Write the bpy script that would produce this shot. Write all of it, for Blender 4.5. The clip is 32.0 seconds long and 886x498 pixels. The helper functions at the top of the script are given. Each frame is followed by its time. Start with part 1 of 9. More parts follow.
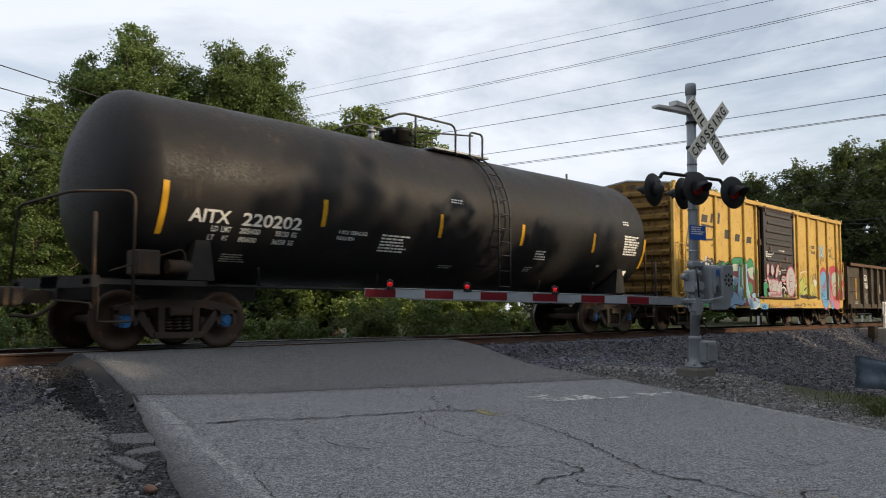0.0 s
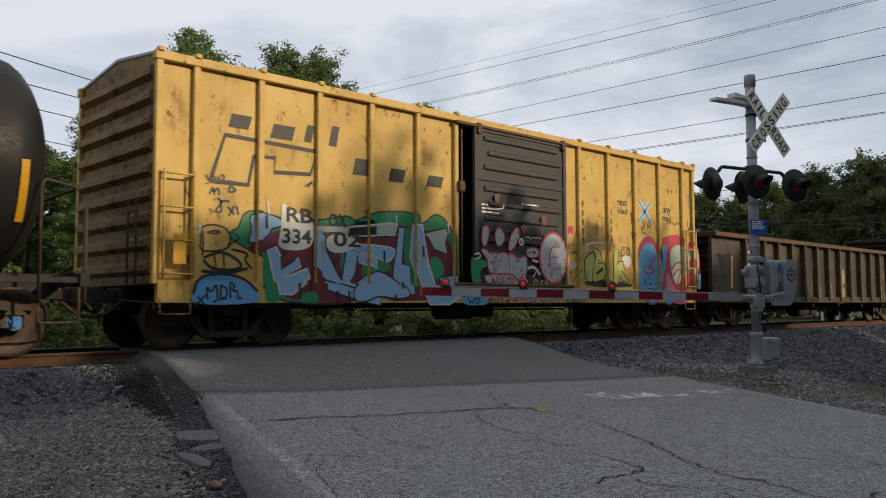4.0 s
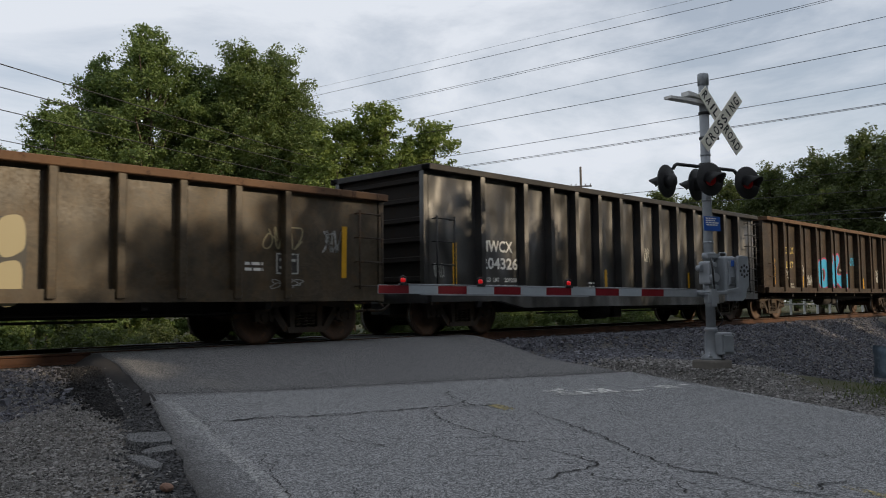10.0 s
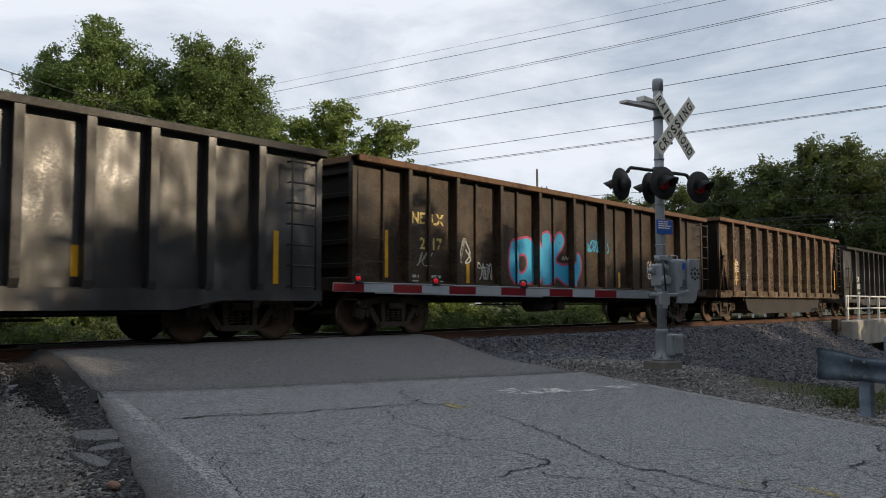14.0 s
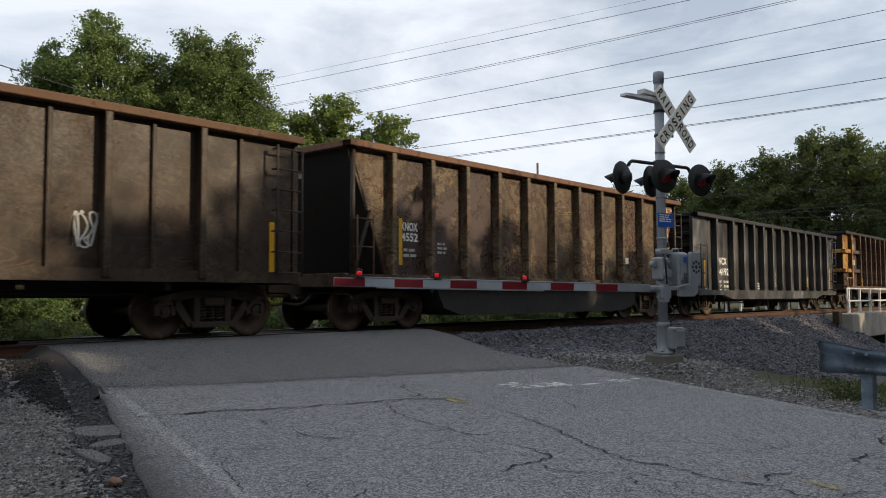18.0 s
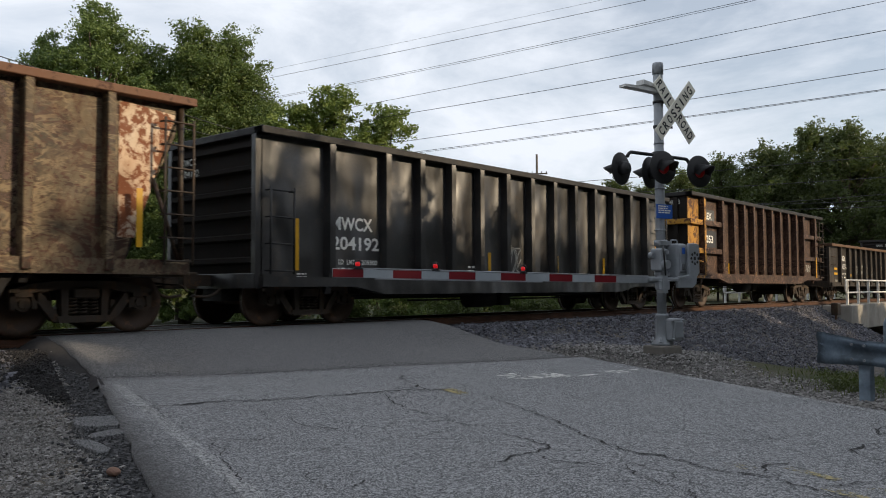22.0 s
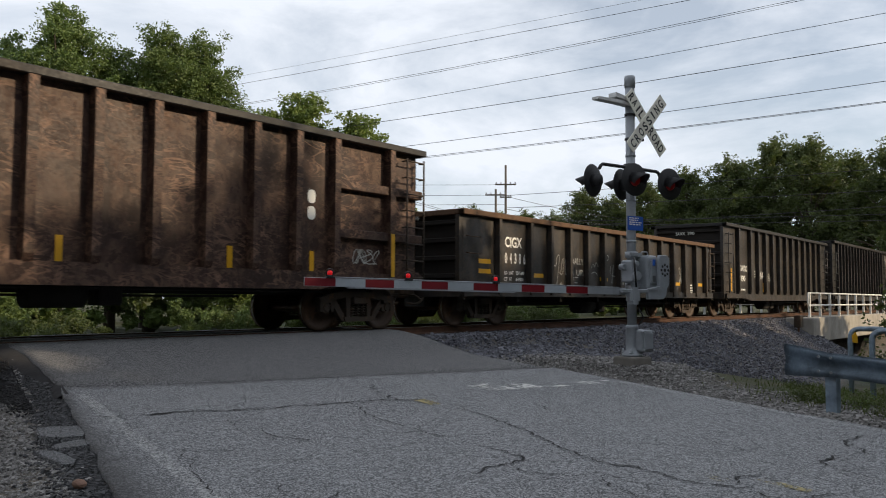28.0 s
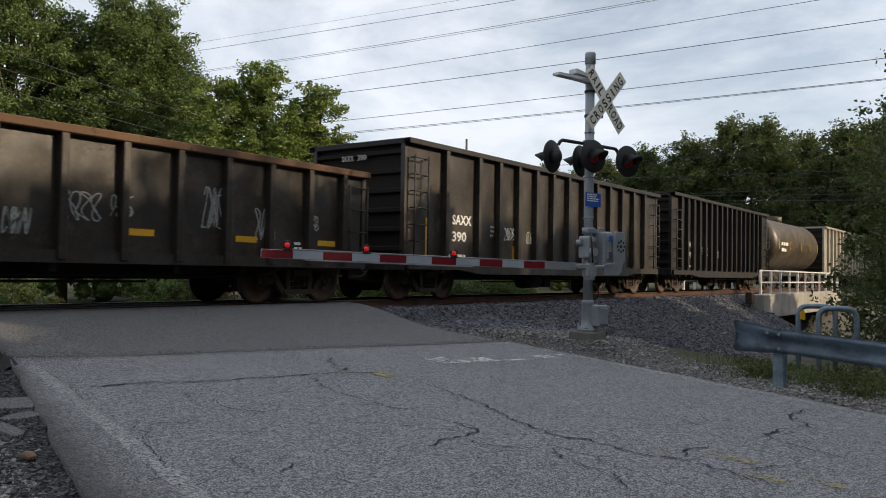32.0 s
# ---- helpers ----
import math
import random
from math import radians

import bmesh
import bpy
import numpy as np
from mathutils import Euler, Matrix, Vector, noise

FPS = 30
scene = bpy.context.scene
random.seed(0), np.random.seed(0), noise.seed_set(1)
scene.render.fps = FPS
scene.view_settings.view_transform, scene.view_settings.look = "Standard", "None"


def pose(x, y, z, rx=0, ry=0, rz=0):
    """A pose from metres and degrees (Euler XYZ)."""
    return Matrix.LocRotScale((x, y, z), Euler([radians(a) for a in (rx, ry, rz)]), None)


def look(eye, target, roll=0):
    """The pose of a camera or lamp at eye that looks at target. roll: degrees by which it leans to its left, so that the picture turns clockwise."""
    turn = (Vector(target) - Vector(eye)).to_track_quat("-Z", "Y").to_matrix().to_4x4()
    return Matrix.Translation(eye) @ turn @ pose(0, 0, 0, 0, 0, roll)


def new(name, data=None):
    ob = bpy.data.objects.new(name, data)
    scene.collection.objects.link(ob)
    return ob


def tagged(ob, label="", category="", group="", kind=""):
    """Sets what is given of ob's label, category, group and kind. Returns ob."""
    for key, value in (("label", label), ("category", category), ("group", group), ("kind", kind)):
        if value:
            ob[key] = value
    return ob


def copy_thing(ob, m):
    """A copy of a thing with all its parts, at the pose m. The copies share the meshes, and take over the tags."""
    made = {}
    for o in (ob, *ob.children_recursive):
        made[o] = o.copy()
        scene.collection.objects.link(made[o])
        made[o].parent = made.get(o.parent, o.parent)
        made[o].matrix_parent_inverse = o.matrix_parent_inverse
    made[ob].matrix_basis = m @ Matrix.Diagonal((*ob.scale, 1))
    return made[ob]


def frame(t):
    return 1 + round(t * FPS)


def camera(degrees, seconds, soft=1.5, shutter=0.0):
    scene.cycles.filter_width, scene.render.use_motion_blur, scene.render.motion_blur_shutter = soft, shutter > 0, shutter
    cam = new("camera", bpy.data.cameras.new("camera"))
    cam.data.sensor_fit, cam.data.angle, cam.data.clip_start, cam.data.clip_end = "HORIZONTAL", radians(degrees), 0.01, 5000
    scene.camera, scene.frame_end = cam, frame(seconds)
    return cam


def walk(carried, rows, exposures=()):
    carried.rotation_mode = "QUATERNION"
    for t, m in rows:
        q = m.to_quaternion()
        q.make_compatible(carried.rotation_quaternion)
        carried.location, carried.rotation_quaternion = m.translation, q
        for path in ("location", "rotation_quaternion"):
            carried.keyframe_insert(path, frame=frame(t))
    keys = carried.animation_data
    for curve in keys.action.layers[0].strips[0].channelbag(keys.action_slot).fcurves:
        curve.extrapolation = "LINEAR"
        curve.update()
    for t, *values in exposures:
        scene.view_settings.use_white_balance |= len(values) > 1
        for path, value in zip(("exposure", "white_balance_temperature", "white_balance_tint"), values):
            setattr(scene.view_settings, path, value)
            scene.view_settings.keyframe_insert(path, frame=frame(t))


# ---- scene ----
import itertools
cam = camera(56.4, 32.0, 1.0, 0.25)
ROWS = [
    (0.0, -0.028, 0.033, 0.656, 94.13, -0.17, -47.21),
    (0.5, -0.018, 0.033, 0.651, 93.99, -0.04, -47.84),
    (1.0, -0.020, 0.030, 0.656, 93.90, -0.02, -48.13),
    (1.5, -0.013, 0.032, 0.648, 93.85, 0.07, -48.32),
    (2.0, -0.016, 0.031, 0.650, 93.68, 0.15, -48.11),
    (2.5, -0.014, 0.032, 0.650, 93.60, 0.24, -47.75),
    (4.5, -0.090, 0.036, 0.685, 94.02, 0.15, -42.07),
    (5.0, -0.107, 0.037, 0.692, 94.09, 0.18, -41.28),
    (5.5, -0.099, 0.039, 0.694, 94.03, 0.17, -40.98),
    (6.0, -0.095, 0.041, 0.688, 93.96, 0.19, -40.63),
    (6.5, -0.088, 0.043, 0.679, 93.90, 0.16, -40.68),
    (7.0, -0.076, 0.058, 0.666, 93.91, 0.20, -40.81),
    (7.5, -0.070, 0.050, 0.668, 93.89, 0.35, -41.08),
    (8.0, -0.039, 0.045, 0.664, 93.79, 0.33, -42.50),
    (8.5, -0.019, 0.040, 0.656, 93.77, 0.39, -43.99),
    (9.0, -0.009, 0.032, 0.655, 93.71, 0.60, -44.97),
    (9.5, 0.001, 0.024, 0.660, 93.60, 0.77, -45.63),
    (10.0, -0.003, 0.014, 0.662, 93.78, 0.64, -46.11),
    (10.5, -0.016, 0.023, 0.656, 94.15, 0.04, -46.30),
    (11.0, -0.010, 0.019, 0.649, 94.09, -0.18, -46.77),
    (11.5, 0.013, 0.015, 0.643, 93.91, -0.28, -47.89),
    (12.0, 0.015, 0.021, 0.641, 93.72, -0.33, -48.72),
    (12.5, 0.016, 0.015, 0.647, 93.60, -0.30, -49.16),
    (13.0, 0.000, 0.000, 0.650, 93.63, -0.24, -49.26),
    (13.5, 0.002, 0.013, 0.649, 93.75, -0.11, -49.26),
    (14.0, -0.004, 0.005, 0.644, 93.79, 0.02, -49.18),
    (14.5, 0.002, 0.007, 0.642, 93.63, 0.18, -49.23),
    (16.5, 0.026, -0.001, 0.652, 93.30, 0.29, -49.22),
    (17.0, 0.016, 0.005, 0.645, 93.33, 0.31, -49.14),
    (17.5, 0.019, 0.020, 0.645, 93.37, 0.29, -49.16),
    (18.0, 0.010, 0.021, 0.648, 93.38, 0.26, -49.12),
    (18.5, 0.013, 0.018, 0.644, 93.32, 0.18, -49.14),
    (19.0, 0.012, 0.017, 0.647, 93.19, 0.17, -49.11),
    (19.5, 0.012, 0.018, 0.646, 93.11, 0.19, -49.01),
    (20.0, 0.018, 0.019, 0.642, 93.08, 0.29, -49.00),
    (20.5, 0.018, 0.007, 0.644, 92.93, 0.37, -48.98),
    (21.0, 0.012, 0.014, 0.643, 92.89, 0.32, -48.98),
    (21.5, 0.017, 0.013, 0.643, 92.80, 0.30, -49.11),
    (22.0, 0.017, 0.017, 0.643, 92.79, 0.23, -49.18),
    (22.5, 0.010, 0.010, 0.645, 92.84, 0.21, -49.23),
    (23.0, 0.010, 0.018, 0.647, 92.86, 0.22, -49.36),
    (23.5, 0.007, 0.025, 0.639, 92.90, 0.13, -49.42),
    (24.0, 0.012, 0.022, 0.640, 93.10, -0.03, -49.45),
    (24.5, 0.012, 0.021, 0.640, 93.31, -0.05, -49.50),
    (26.5, -0.014, 0.066, 0.665, 93.00, -0.59, -49.86),
    (27.0, -0.003, 0.109, 0.665, 93.15, -0.36, -50.52),
    (27.5, 0.015, 0.118, 0.644, 93.57, -0.15, -50.90),
    (28.0, 0.006, 0.102, 0.644, 93.46, -0.23, -51.46),
    (28.5, -0.013, 0.072, 0.631, 93.17, -0.38, -52.26),
    (29.0, -0.004, 0.052, 0.632, 93.14, -0.46, -52.56),
    (29.5, -0.001, 0.058, 0.631, 92.64, -0.31, -52.59),
    (30.0, 0.001, 0.065, 0.637, 92.34, -0.26, -52.46),
    (30.5, 0.004, 0.070, 0.644, 92.28, -0.38, -52.84),
    (31.0, -0.006, 0.081, 0.647, 92.42, -0.68, -53.38),
    (31.5, 0.016, 0.090, 0.641, 92.05, -0.84, -53.69),
    (32.0, 0.012, 0.086, 0.650, 91.64, -0.89, -54.28),
]
walk(cam, [(t, pose(x, y, z, rx, ry, rz)) for t, x, y, z, rx, ry, rz in ROWS],
     [(0.0, 0.0), (2.5, 0.0), (4.5, -0.35), (7.0, -0.38), (9.0, -0.25), (11.0, -0.28), (12.0, -0.1), (14.5, -0.1), (17.0, 0.0), (32.0, 0.0)])
# metres by which the train has rolled along the track since the start (towards -x)
ROLLED = [
    (0.0, 0.000), (0.5, -2.197), (1.0, -4.398), (1.5, -6.612), (2.0, -8.833),
    (2.5, -11.055), (4.5, -19.844), (5.0, -22.147), (5.5, -24.484), (6.0, -26.813),
    (6.5, -29.111), (7.0, -31.383), (7.5, -33.592), (8.0, -35.801), (8.5, -38.033),
    (9.0, -40.294), (9.5, -42.566), (10.0, -44.826), (10.5, -47.111), (11.0, -49.414),
    (11.5, -51.725), (12.0, -54.011), (12.5, -56.178), (13.0, -58.253), (13.5, -60.263),
    (14.0, -62.236), (14.5, -64.198), (16.5, -73.610), (17.0, -75.712), (17.5, -77.880),
    (18.0, -80.071), (18.5, -82.284), (19.0, -84.506), (19.5, -86.748), (20.0, -89.005),
    (20.5, -91.254), (21.0, -93.515), (21.5, -95.759), (22.0, -97.968), (22.5, -100.163),
    (23.0, -102.401), (23.5, -104.662), (24.0, -106.918), (24.5, -109.171), (26.5, -117.888),
    (27.0, -120.099), (27.5, -122.333), (28.0, -124.577), (28.5, -126.809), (29.0, -129.027),
    (29.5, -131.248), (30.0, -133.477), (30.5, -135.723), (31.0, -137.955), (31.5, -140.187),
    (32.0, -142.419)]

# ---- world and sun ----
SUN_DIR = Vector((0.45, -0.89, 0.40)).normalized()
world = bpy.data.worlds.new("sky")
scene.world = world
world.use_nodes = True
wn, wl = world.node_tree.nodes, world.node_tree.links
wn.clear()
w_out = wn.new("ShaderNodeOutputWorld")
w_bg = wn.new("ShaderNodeBackground")
w_sky = wn.new("ShaderNodeTexSky")
w_sky.sky_type, w_sky.sun_disc = "NISHITA", False
w_sky.sun_elevation = math.asin(SUN_DIR.z)
w_sky.sun_rotation = math.atan2(SUN_DIR.x, SUN_DIR.y)
w_sky.air_density, w_sky.dust_density = 1.0, 0.6
w_tc = wn.new("ShaderNodeTexCoord")
w_map = wn.new("ShaderNodeMapping")
w_map.inputs["Scale"].default_value = (1.0, 1.4, 3.4)
w_map.inputs["Rotation"].default_value = (0.0, 0.25, 0.5)
w_n = wn.new("ShaderNodeTexNoise")
w_n.inputs["Scale"].default_value, w_n.inputs["Detail"].default_value, w_n.inputs["Roughness"].default_value = 1.7, 9.0, 0.6
w_n.inputs["Distortion"].default_value = 0.5
w_r = wn.new("ShaderNodeValToRGB")
w_r.color_ramp.elements[0].position, w_r.color_ramp.elements[1].position = 0.36, 0.58
w_r.color_ramp.elements[0].color = (0.42, 0.42, 0.42, 1)
w_mix = wn.new("ShaderNodeMix")
w_mix.data_type = "RGBA"
w_gain = wn.new("ShaderNodeMix")
w_gain.data_type, w_gain.blend_type = "RGBA", "MULTIPLY"
w_gain.inputs[0].default_value = 1.0
w_gain.inputs[7].default_value = (0.115, 0.115, 0.115, 1)
wl.new(w_tc.outputs["Generated"], w_map.inputs["Vector"])
wl.new(w_map.outputs[0], w_n.inputs["Vector"])
wl.new(w_n.outputs[0], w_r.inputs[0])
wl.new(w_sky.outputs[0], w_gain.inputs[6])
wl.new(w_r.outputs[0], w_mix.inputs[0])
wl.new(w_gain.outputs[2], w_mix.inputs[6])
w_mix.inputs[7].default_value = (0.90, 0.95, 1.035, 1)
wl.new(w_mix.outputs[2], w_bg.inputs[0])
w_bg.inputs[1].default_value = 1.0
wl.new(w_bg.outputs[0], w_out.inputs[0])
sun_data = bpy.data.lights.new("sun", "SUN")
sun_data.energy, sun_data.angle, sun_data.color = 4.2, radians(0.6), (1.0, 0.80, 0.55)
sun = new("sun", sun_data)
sun.matrix_world = look(SUN_DIR * 50, (0, 0, 0))
scene.view_settings.exposure = 0.0

# ---- building helpers ----
rng = random.Random(7)


def part(name, bm, material, parent, label=""):
    me = bpy.data.meshes.new(name)
    bm.to_mesh(me)
    bm.free()
    me.materials.append(material)
    ob = new(name, me)
    ob.parent = parent
    if label:
        tagged(ob, label)
    return ob


def piece(name, me, parent, x=0, y=0, z=0, turn=None):
    ob = new(name, me)
    ob.parent = parent
    ob.matrix_basis = Matrix.Translation((x, y, z)) @ (turn or Matrix())
    return ob


def solid(name, bm, material):
    me = bpy.data.meshes.new(name)
    bm.to_mesh(me)
    bm.free()
    me.materials.append(material)
    return me


def thing(name, label, category, m=None, group="", kind=""):
    ob = new(name)
    ob.empty_display_size = 0.2
    if m is not None:
        ob.matrix_basis = m
    return tagged(ob, label, category, group, kind)


def box(bm, x0, x1, y0, y1, z0, z1):
    v = [bm.verts.new(p) for p in itertools.product((x0, x1), (y0, y1), (z0, z1))]
    for q in ((0, 1, 3, 2), (4, 6, 7, 5), (0, 4, 5, 1), (2, 3, 7, 6), (0, 2, 6, 4), (1, 5, 7, 3)):
        bm.faces.new([v[i] for i in q])
    return bm


def rbox(bm, x0, x1, y0, y1, z0, z1, r=0.01, n=2):
    b2 = bmesh.new()
    box(b2, x0, x1, y0, y1, z0, z1)
    bmesh.ops.bevel(b2, geom=b2.edges[:], offset=r, segments=n, affect="EDGES", profile=0.5)
    merge(bm, b2)
    return bm


def merge(bm, other):
    made = {}
    for v in other.verts:
        made[v] = bm.verts.new(v.co)
    for fc in other.faces:
        nf = bm.faces.new([made[v] for v in fc.verts])
        nf.smooth = fc.smooth
    other.free()


def cyl(bm, p, q, r, n=12, r2=None, caps=True):
    p, q = Vector(p), Vector(q)
    turn = (q - p).to_track_quat("Z", "Y").to_matrix()
    r2 = r if r2 is None else r2
    rings = []
    for c, rad in ((p, r), (q, r2)):
        rings.append([bm.verts.new(c + turn @ Vector((math.cos(a) * rad, math.sin(a) * rad, 0))) for a in (2 * math.pi * k / n for k in range(n))])
    for k in range(n):
        fc = bm.faces.new((rings[0][k], rings[0][(k + 1) % n], rings[1][(k + 1) % n], rings[1][k]))
        fc.smooth = True
    if caps:
        bm.faces.new(rings[0][::-1])
        bm.faces.new(rings[1])
    return bm


def tube(bm, pts, r, n=6):
    pts = [Vector(p) for p in pts]
    rings = []
    for k, p in enumerate(pts):
        d = (pts[min(k + 1, len(pts) - 1)] - pts[max(k - 1, 0)]).normalized()
        turn = d.to_track_quat("Z", "Y").to_matrix()
        rings.append([bm.verts.new(p + turn @ Vector((math.cos(a) * r, math.sin(a) * r, 0))) for a in (2 * math.pi * j / n for j in range(n))])
    for a, b in zip(rings, rings[1:]):
        best = min(range(n), key=lambda o: (a[0].co - b[o].co).length)
        for j in range(n):
            fc = bm.faces.new((a[j], a[(j + 1) % n], b[(j + 1 + best) % n], b[(j + best) % n]))
            fc.smooth = True
    bm.faces.new(rings[0][::-1])
    bm.faces.new(rings[-1])
    return bm


def bent(pts, r=0.08, n=4):
    """Rounds the corners of a line of points."""
    pts = [Vector(p) for p in pts]
    out = [pts[0]]
    for a, b, c in zip(pts, pts[1:], pts[2:]):
        k = min(r, (a - b).length / 2, (c - b).length / 2)
        s, e = b + (a - b).normalized() * k, b + (c - b).normalized() * k
        for i in range(n + 1):
            t = i / n
            out.append(s * (1 - t) ** 2 + b * 2 * t * (1 - t) + e * t * t)
    out.append(pts[-1])
    return out


def prism(bm, pts, y0, y1):
    """A polygon of (x, z), counter-clockwise as seen from -y, drawn out from y0 to y1."""
    a = [bm.verts.new((x, y0, z)) for x, z in pts]
    b = [bm.verts.new((x, y1, z)) for x, z in pts]
    bm.faces.new(a)
    bm.faces.new(b[::-1])
    for k in range(len(pts)):
        j = (k + 1) % len(pts)
        bm.faces.new((a[j], a[k], b[k], b[j]))
    return bm


def lathe(bm, profile, c, axis="y", n=24):
    """(radius, along) pairs turned about an axis through c."""
    c = Vector(c)
    rings = []
    for r, h in profile:
        ring = []
        for k in range(n):
            a = 2 * math.pi * k / n
            u, w = r * math.cos(a), r * math.sin(a)
            ring.append(bm.verts.new(c + Vector({"x": (h, u, w), "y": (u, h, w), "z": (u, w, h)}[axis])))
        rings.append(ring)
    for a, b in zip(rings, rings[1:]):
        for k in range(n):
            fc = bm.faces.new((a[k], a[(k + 1) % n], b[(k + 1) % n], b[k]))
            fc.smooth = True
    bm.faces.new(rings[0])
    bm.faces.new(rings[-1][::-1])
    bmesh.ops.recalc_face_normals(bm, faces=bm.faces[:])
    return bm


def ribbon(bm, pts, w, y):
    """A flat brush stroke through (x, z) points, of width w, in the plane y."""
    pts = [Vector(p) for p in pts]
    side = []
    for k, p in enumerate(pts):
        d = pts[min(k + 1, len(pts) - 1)] - pts[max(k - 1, 0)]
        n = Vector((-d.y, d.x)).normalized() if d.length else Vector((0, 1))
        side.append((bm.verts.new((p.x + n.x * w / 2, y, p.y + n.y * w / 2)), bm.verts.new((p.x - n.x * w / 2, y, p.y - n.y * w / 2))))
    for (a, b), (c, d) in zip(side, side[1:]):
        bm.faces.new((b, d, c, a))
    return bm


def blob(bm, cx, cz, w, h, y, seed, wob=0.12, lean=0.0, n=28):
    """A rounded flat patch of paint facing -y."""
    r = random.Random(seed)
    ph = [(r.uniform(0, 6.28), r.uniform(0.3, 1)) for _ in range(3)]
    vs = []
    for k in range(n):
        a = 2 * math.pi * k / n
        rad = 1 + wob * sum(m * math.sin((i + 2) * a + p) for i, (p, m) in enumerate(ph)) / 1.5
        ca, sa = math.cos(a), math.sin(a)
        px = math.copysign(abs(ca) ** 0.7, ca) * rad * w / 2
        pz = math.copysign(abs(sa) ** 0.7, sa) * rad * h / 2
        vs.append(bm.verts.new((cx + px + lean * pz, y, cz + pz)))
    bm.faces.new(vs)
    return bm


# ---- lettering: every word as a mesh of the built-in font, one unit high ----
WORDS = ['A', 'C', 'D', 'G', 'I', 'L', 'N', 'O', 'R', 'S', '0', '02', '17', '2', '204192', '204326', '205400', '209200', '209300', '220200', '220202', '221100', '3', '334', '33402', '36550', '390', '4', '4014', '4053', '4552', '499', '6', '64900', '65800', '76700', '76800', '8', '801766', '804386', '80600', '93150', 'AEX', 'AITX', 'CIGX', 'CU', 'FT', 'INCH', 'FIBERGLASS', 'INSULATION', 'KG', 'KNOX', 'LD', 'LMT', 'LT', 'LX', 'MWCX', 'NE', 'OX', 'RALLY', 'RB', 'RBOX', 'SAXX', 'UP..', 'WT', 'any', 'load', 'next', 'road']
LETTERS = {}
_made = []
for w in WORDS:
    cu = bpy.data.curves.new("word", "FONT")
    cu.body, cu.offset, cu.resolution_u, cu.size = w, 0.032, 3, 1.4
    ob = bpy.data.objects.new("word", cu)
    scene.collection.objects.link(ob)
    _made.append((w, ob, cu))
bpy.context.view_layer.update()
_dg = bpy.context.evaluated_depsgraph_get()
for w, ob, cu in _made:
    me = bpy.data.meshes.new_from_object(ob.evaluated_get(_dg))
    LETTERS[w] = ([tuple(v.co) for v in me.vertices], [tuple(p.vertices) for p in me.polygons])
for w, ob, cu in _made:
    bpy.data.objects.remove(ob)
    bpy.data.curves.remove(cu)


def lettering(word, x, z, height, y, material, parent, width=None, wrap=None, name="lettering", label="", turn=None):
    """The word with its lower left corner at (x, z) in the plane y, facing -y; wrap: (axis height, radius) of a lying drum."""
    if " " in word:
        at = 0
        for token in word.split(" "):
            if token:
                lettering(token, x + width * at / len(word), z, height, y, material, parent, width * (len(token) - 0.15) / len(word), wrap, name, label, turn)
            at += len(token) + 1
        return
    vs, fs = LETTERS[word]
    x0, x1 = min(v[0] for v in vs), max(v[0] for v in vs)
    kz = height / max(v[1] for v in vs)
    kx = width / (x1 - x0) if width else kz
    pts = []
    for vx, vy, _ in vs:
        px, pz = x + (vx - x0) * kx, z + vy * kz
        if wrap:
            a = (pz - wrap[0]) / wrap[1]
            pts.append((px, -wrap[1] * math.cos(a), wrap[0] + wrap[1] * math.sin(a)))
        else:
            pts.append((px, y, pz))
    me = bpy.data.meshes.new(name)
    me.from_pydata(pts, [], fs)
    me.materials.append(material)
    ob = new(name, me)
    ob.parent = parent
    if turn is not None:
        ob.matrix_basis = turn
    return tagged(ob, label)


def bars(x, z, rows, width, h, y, material, parent, wrap=None, seed=1):
    """Small unreadable print: lines of plain bars."""
    r = random.Random(seed)
    bm = bmesh.new()
    for k in range(rows):
        zz = z - k * h * 1.9
        px, end = x, x + width * r.uniform(0.7, 1.0)
        while px < end:
            w = min(h * r.uniform(1.5, 4.5), end - px + 0.001)
            q = ((px, zz), (px + w, zz), (px + w, zz + h), (px, zz + h))
            if wrap:
                c = []
                for u, v in q:
                    a = (v - wrap[0]) / wrap[1]
                    c.append((u, -wrap[1] * math.cos(a), wrap[0] + wrap[1] * math.sin(a)))
            else:
                c = [(u, y, v) for u, v in q]
            bm.faces.new([bm.verts.new(p) for p in c])
            px += w + h * 0.7
    return part("small_print", bm, material, parent)

# ---- materials ----


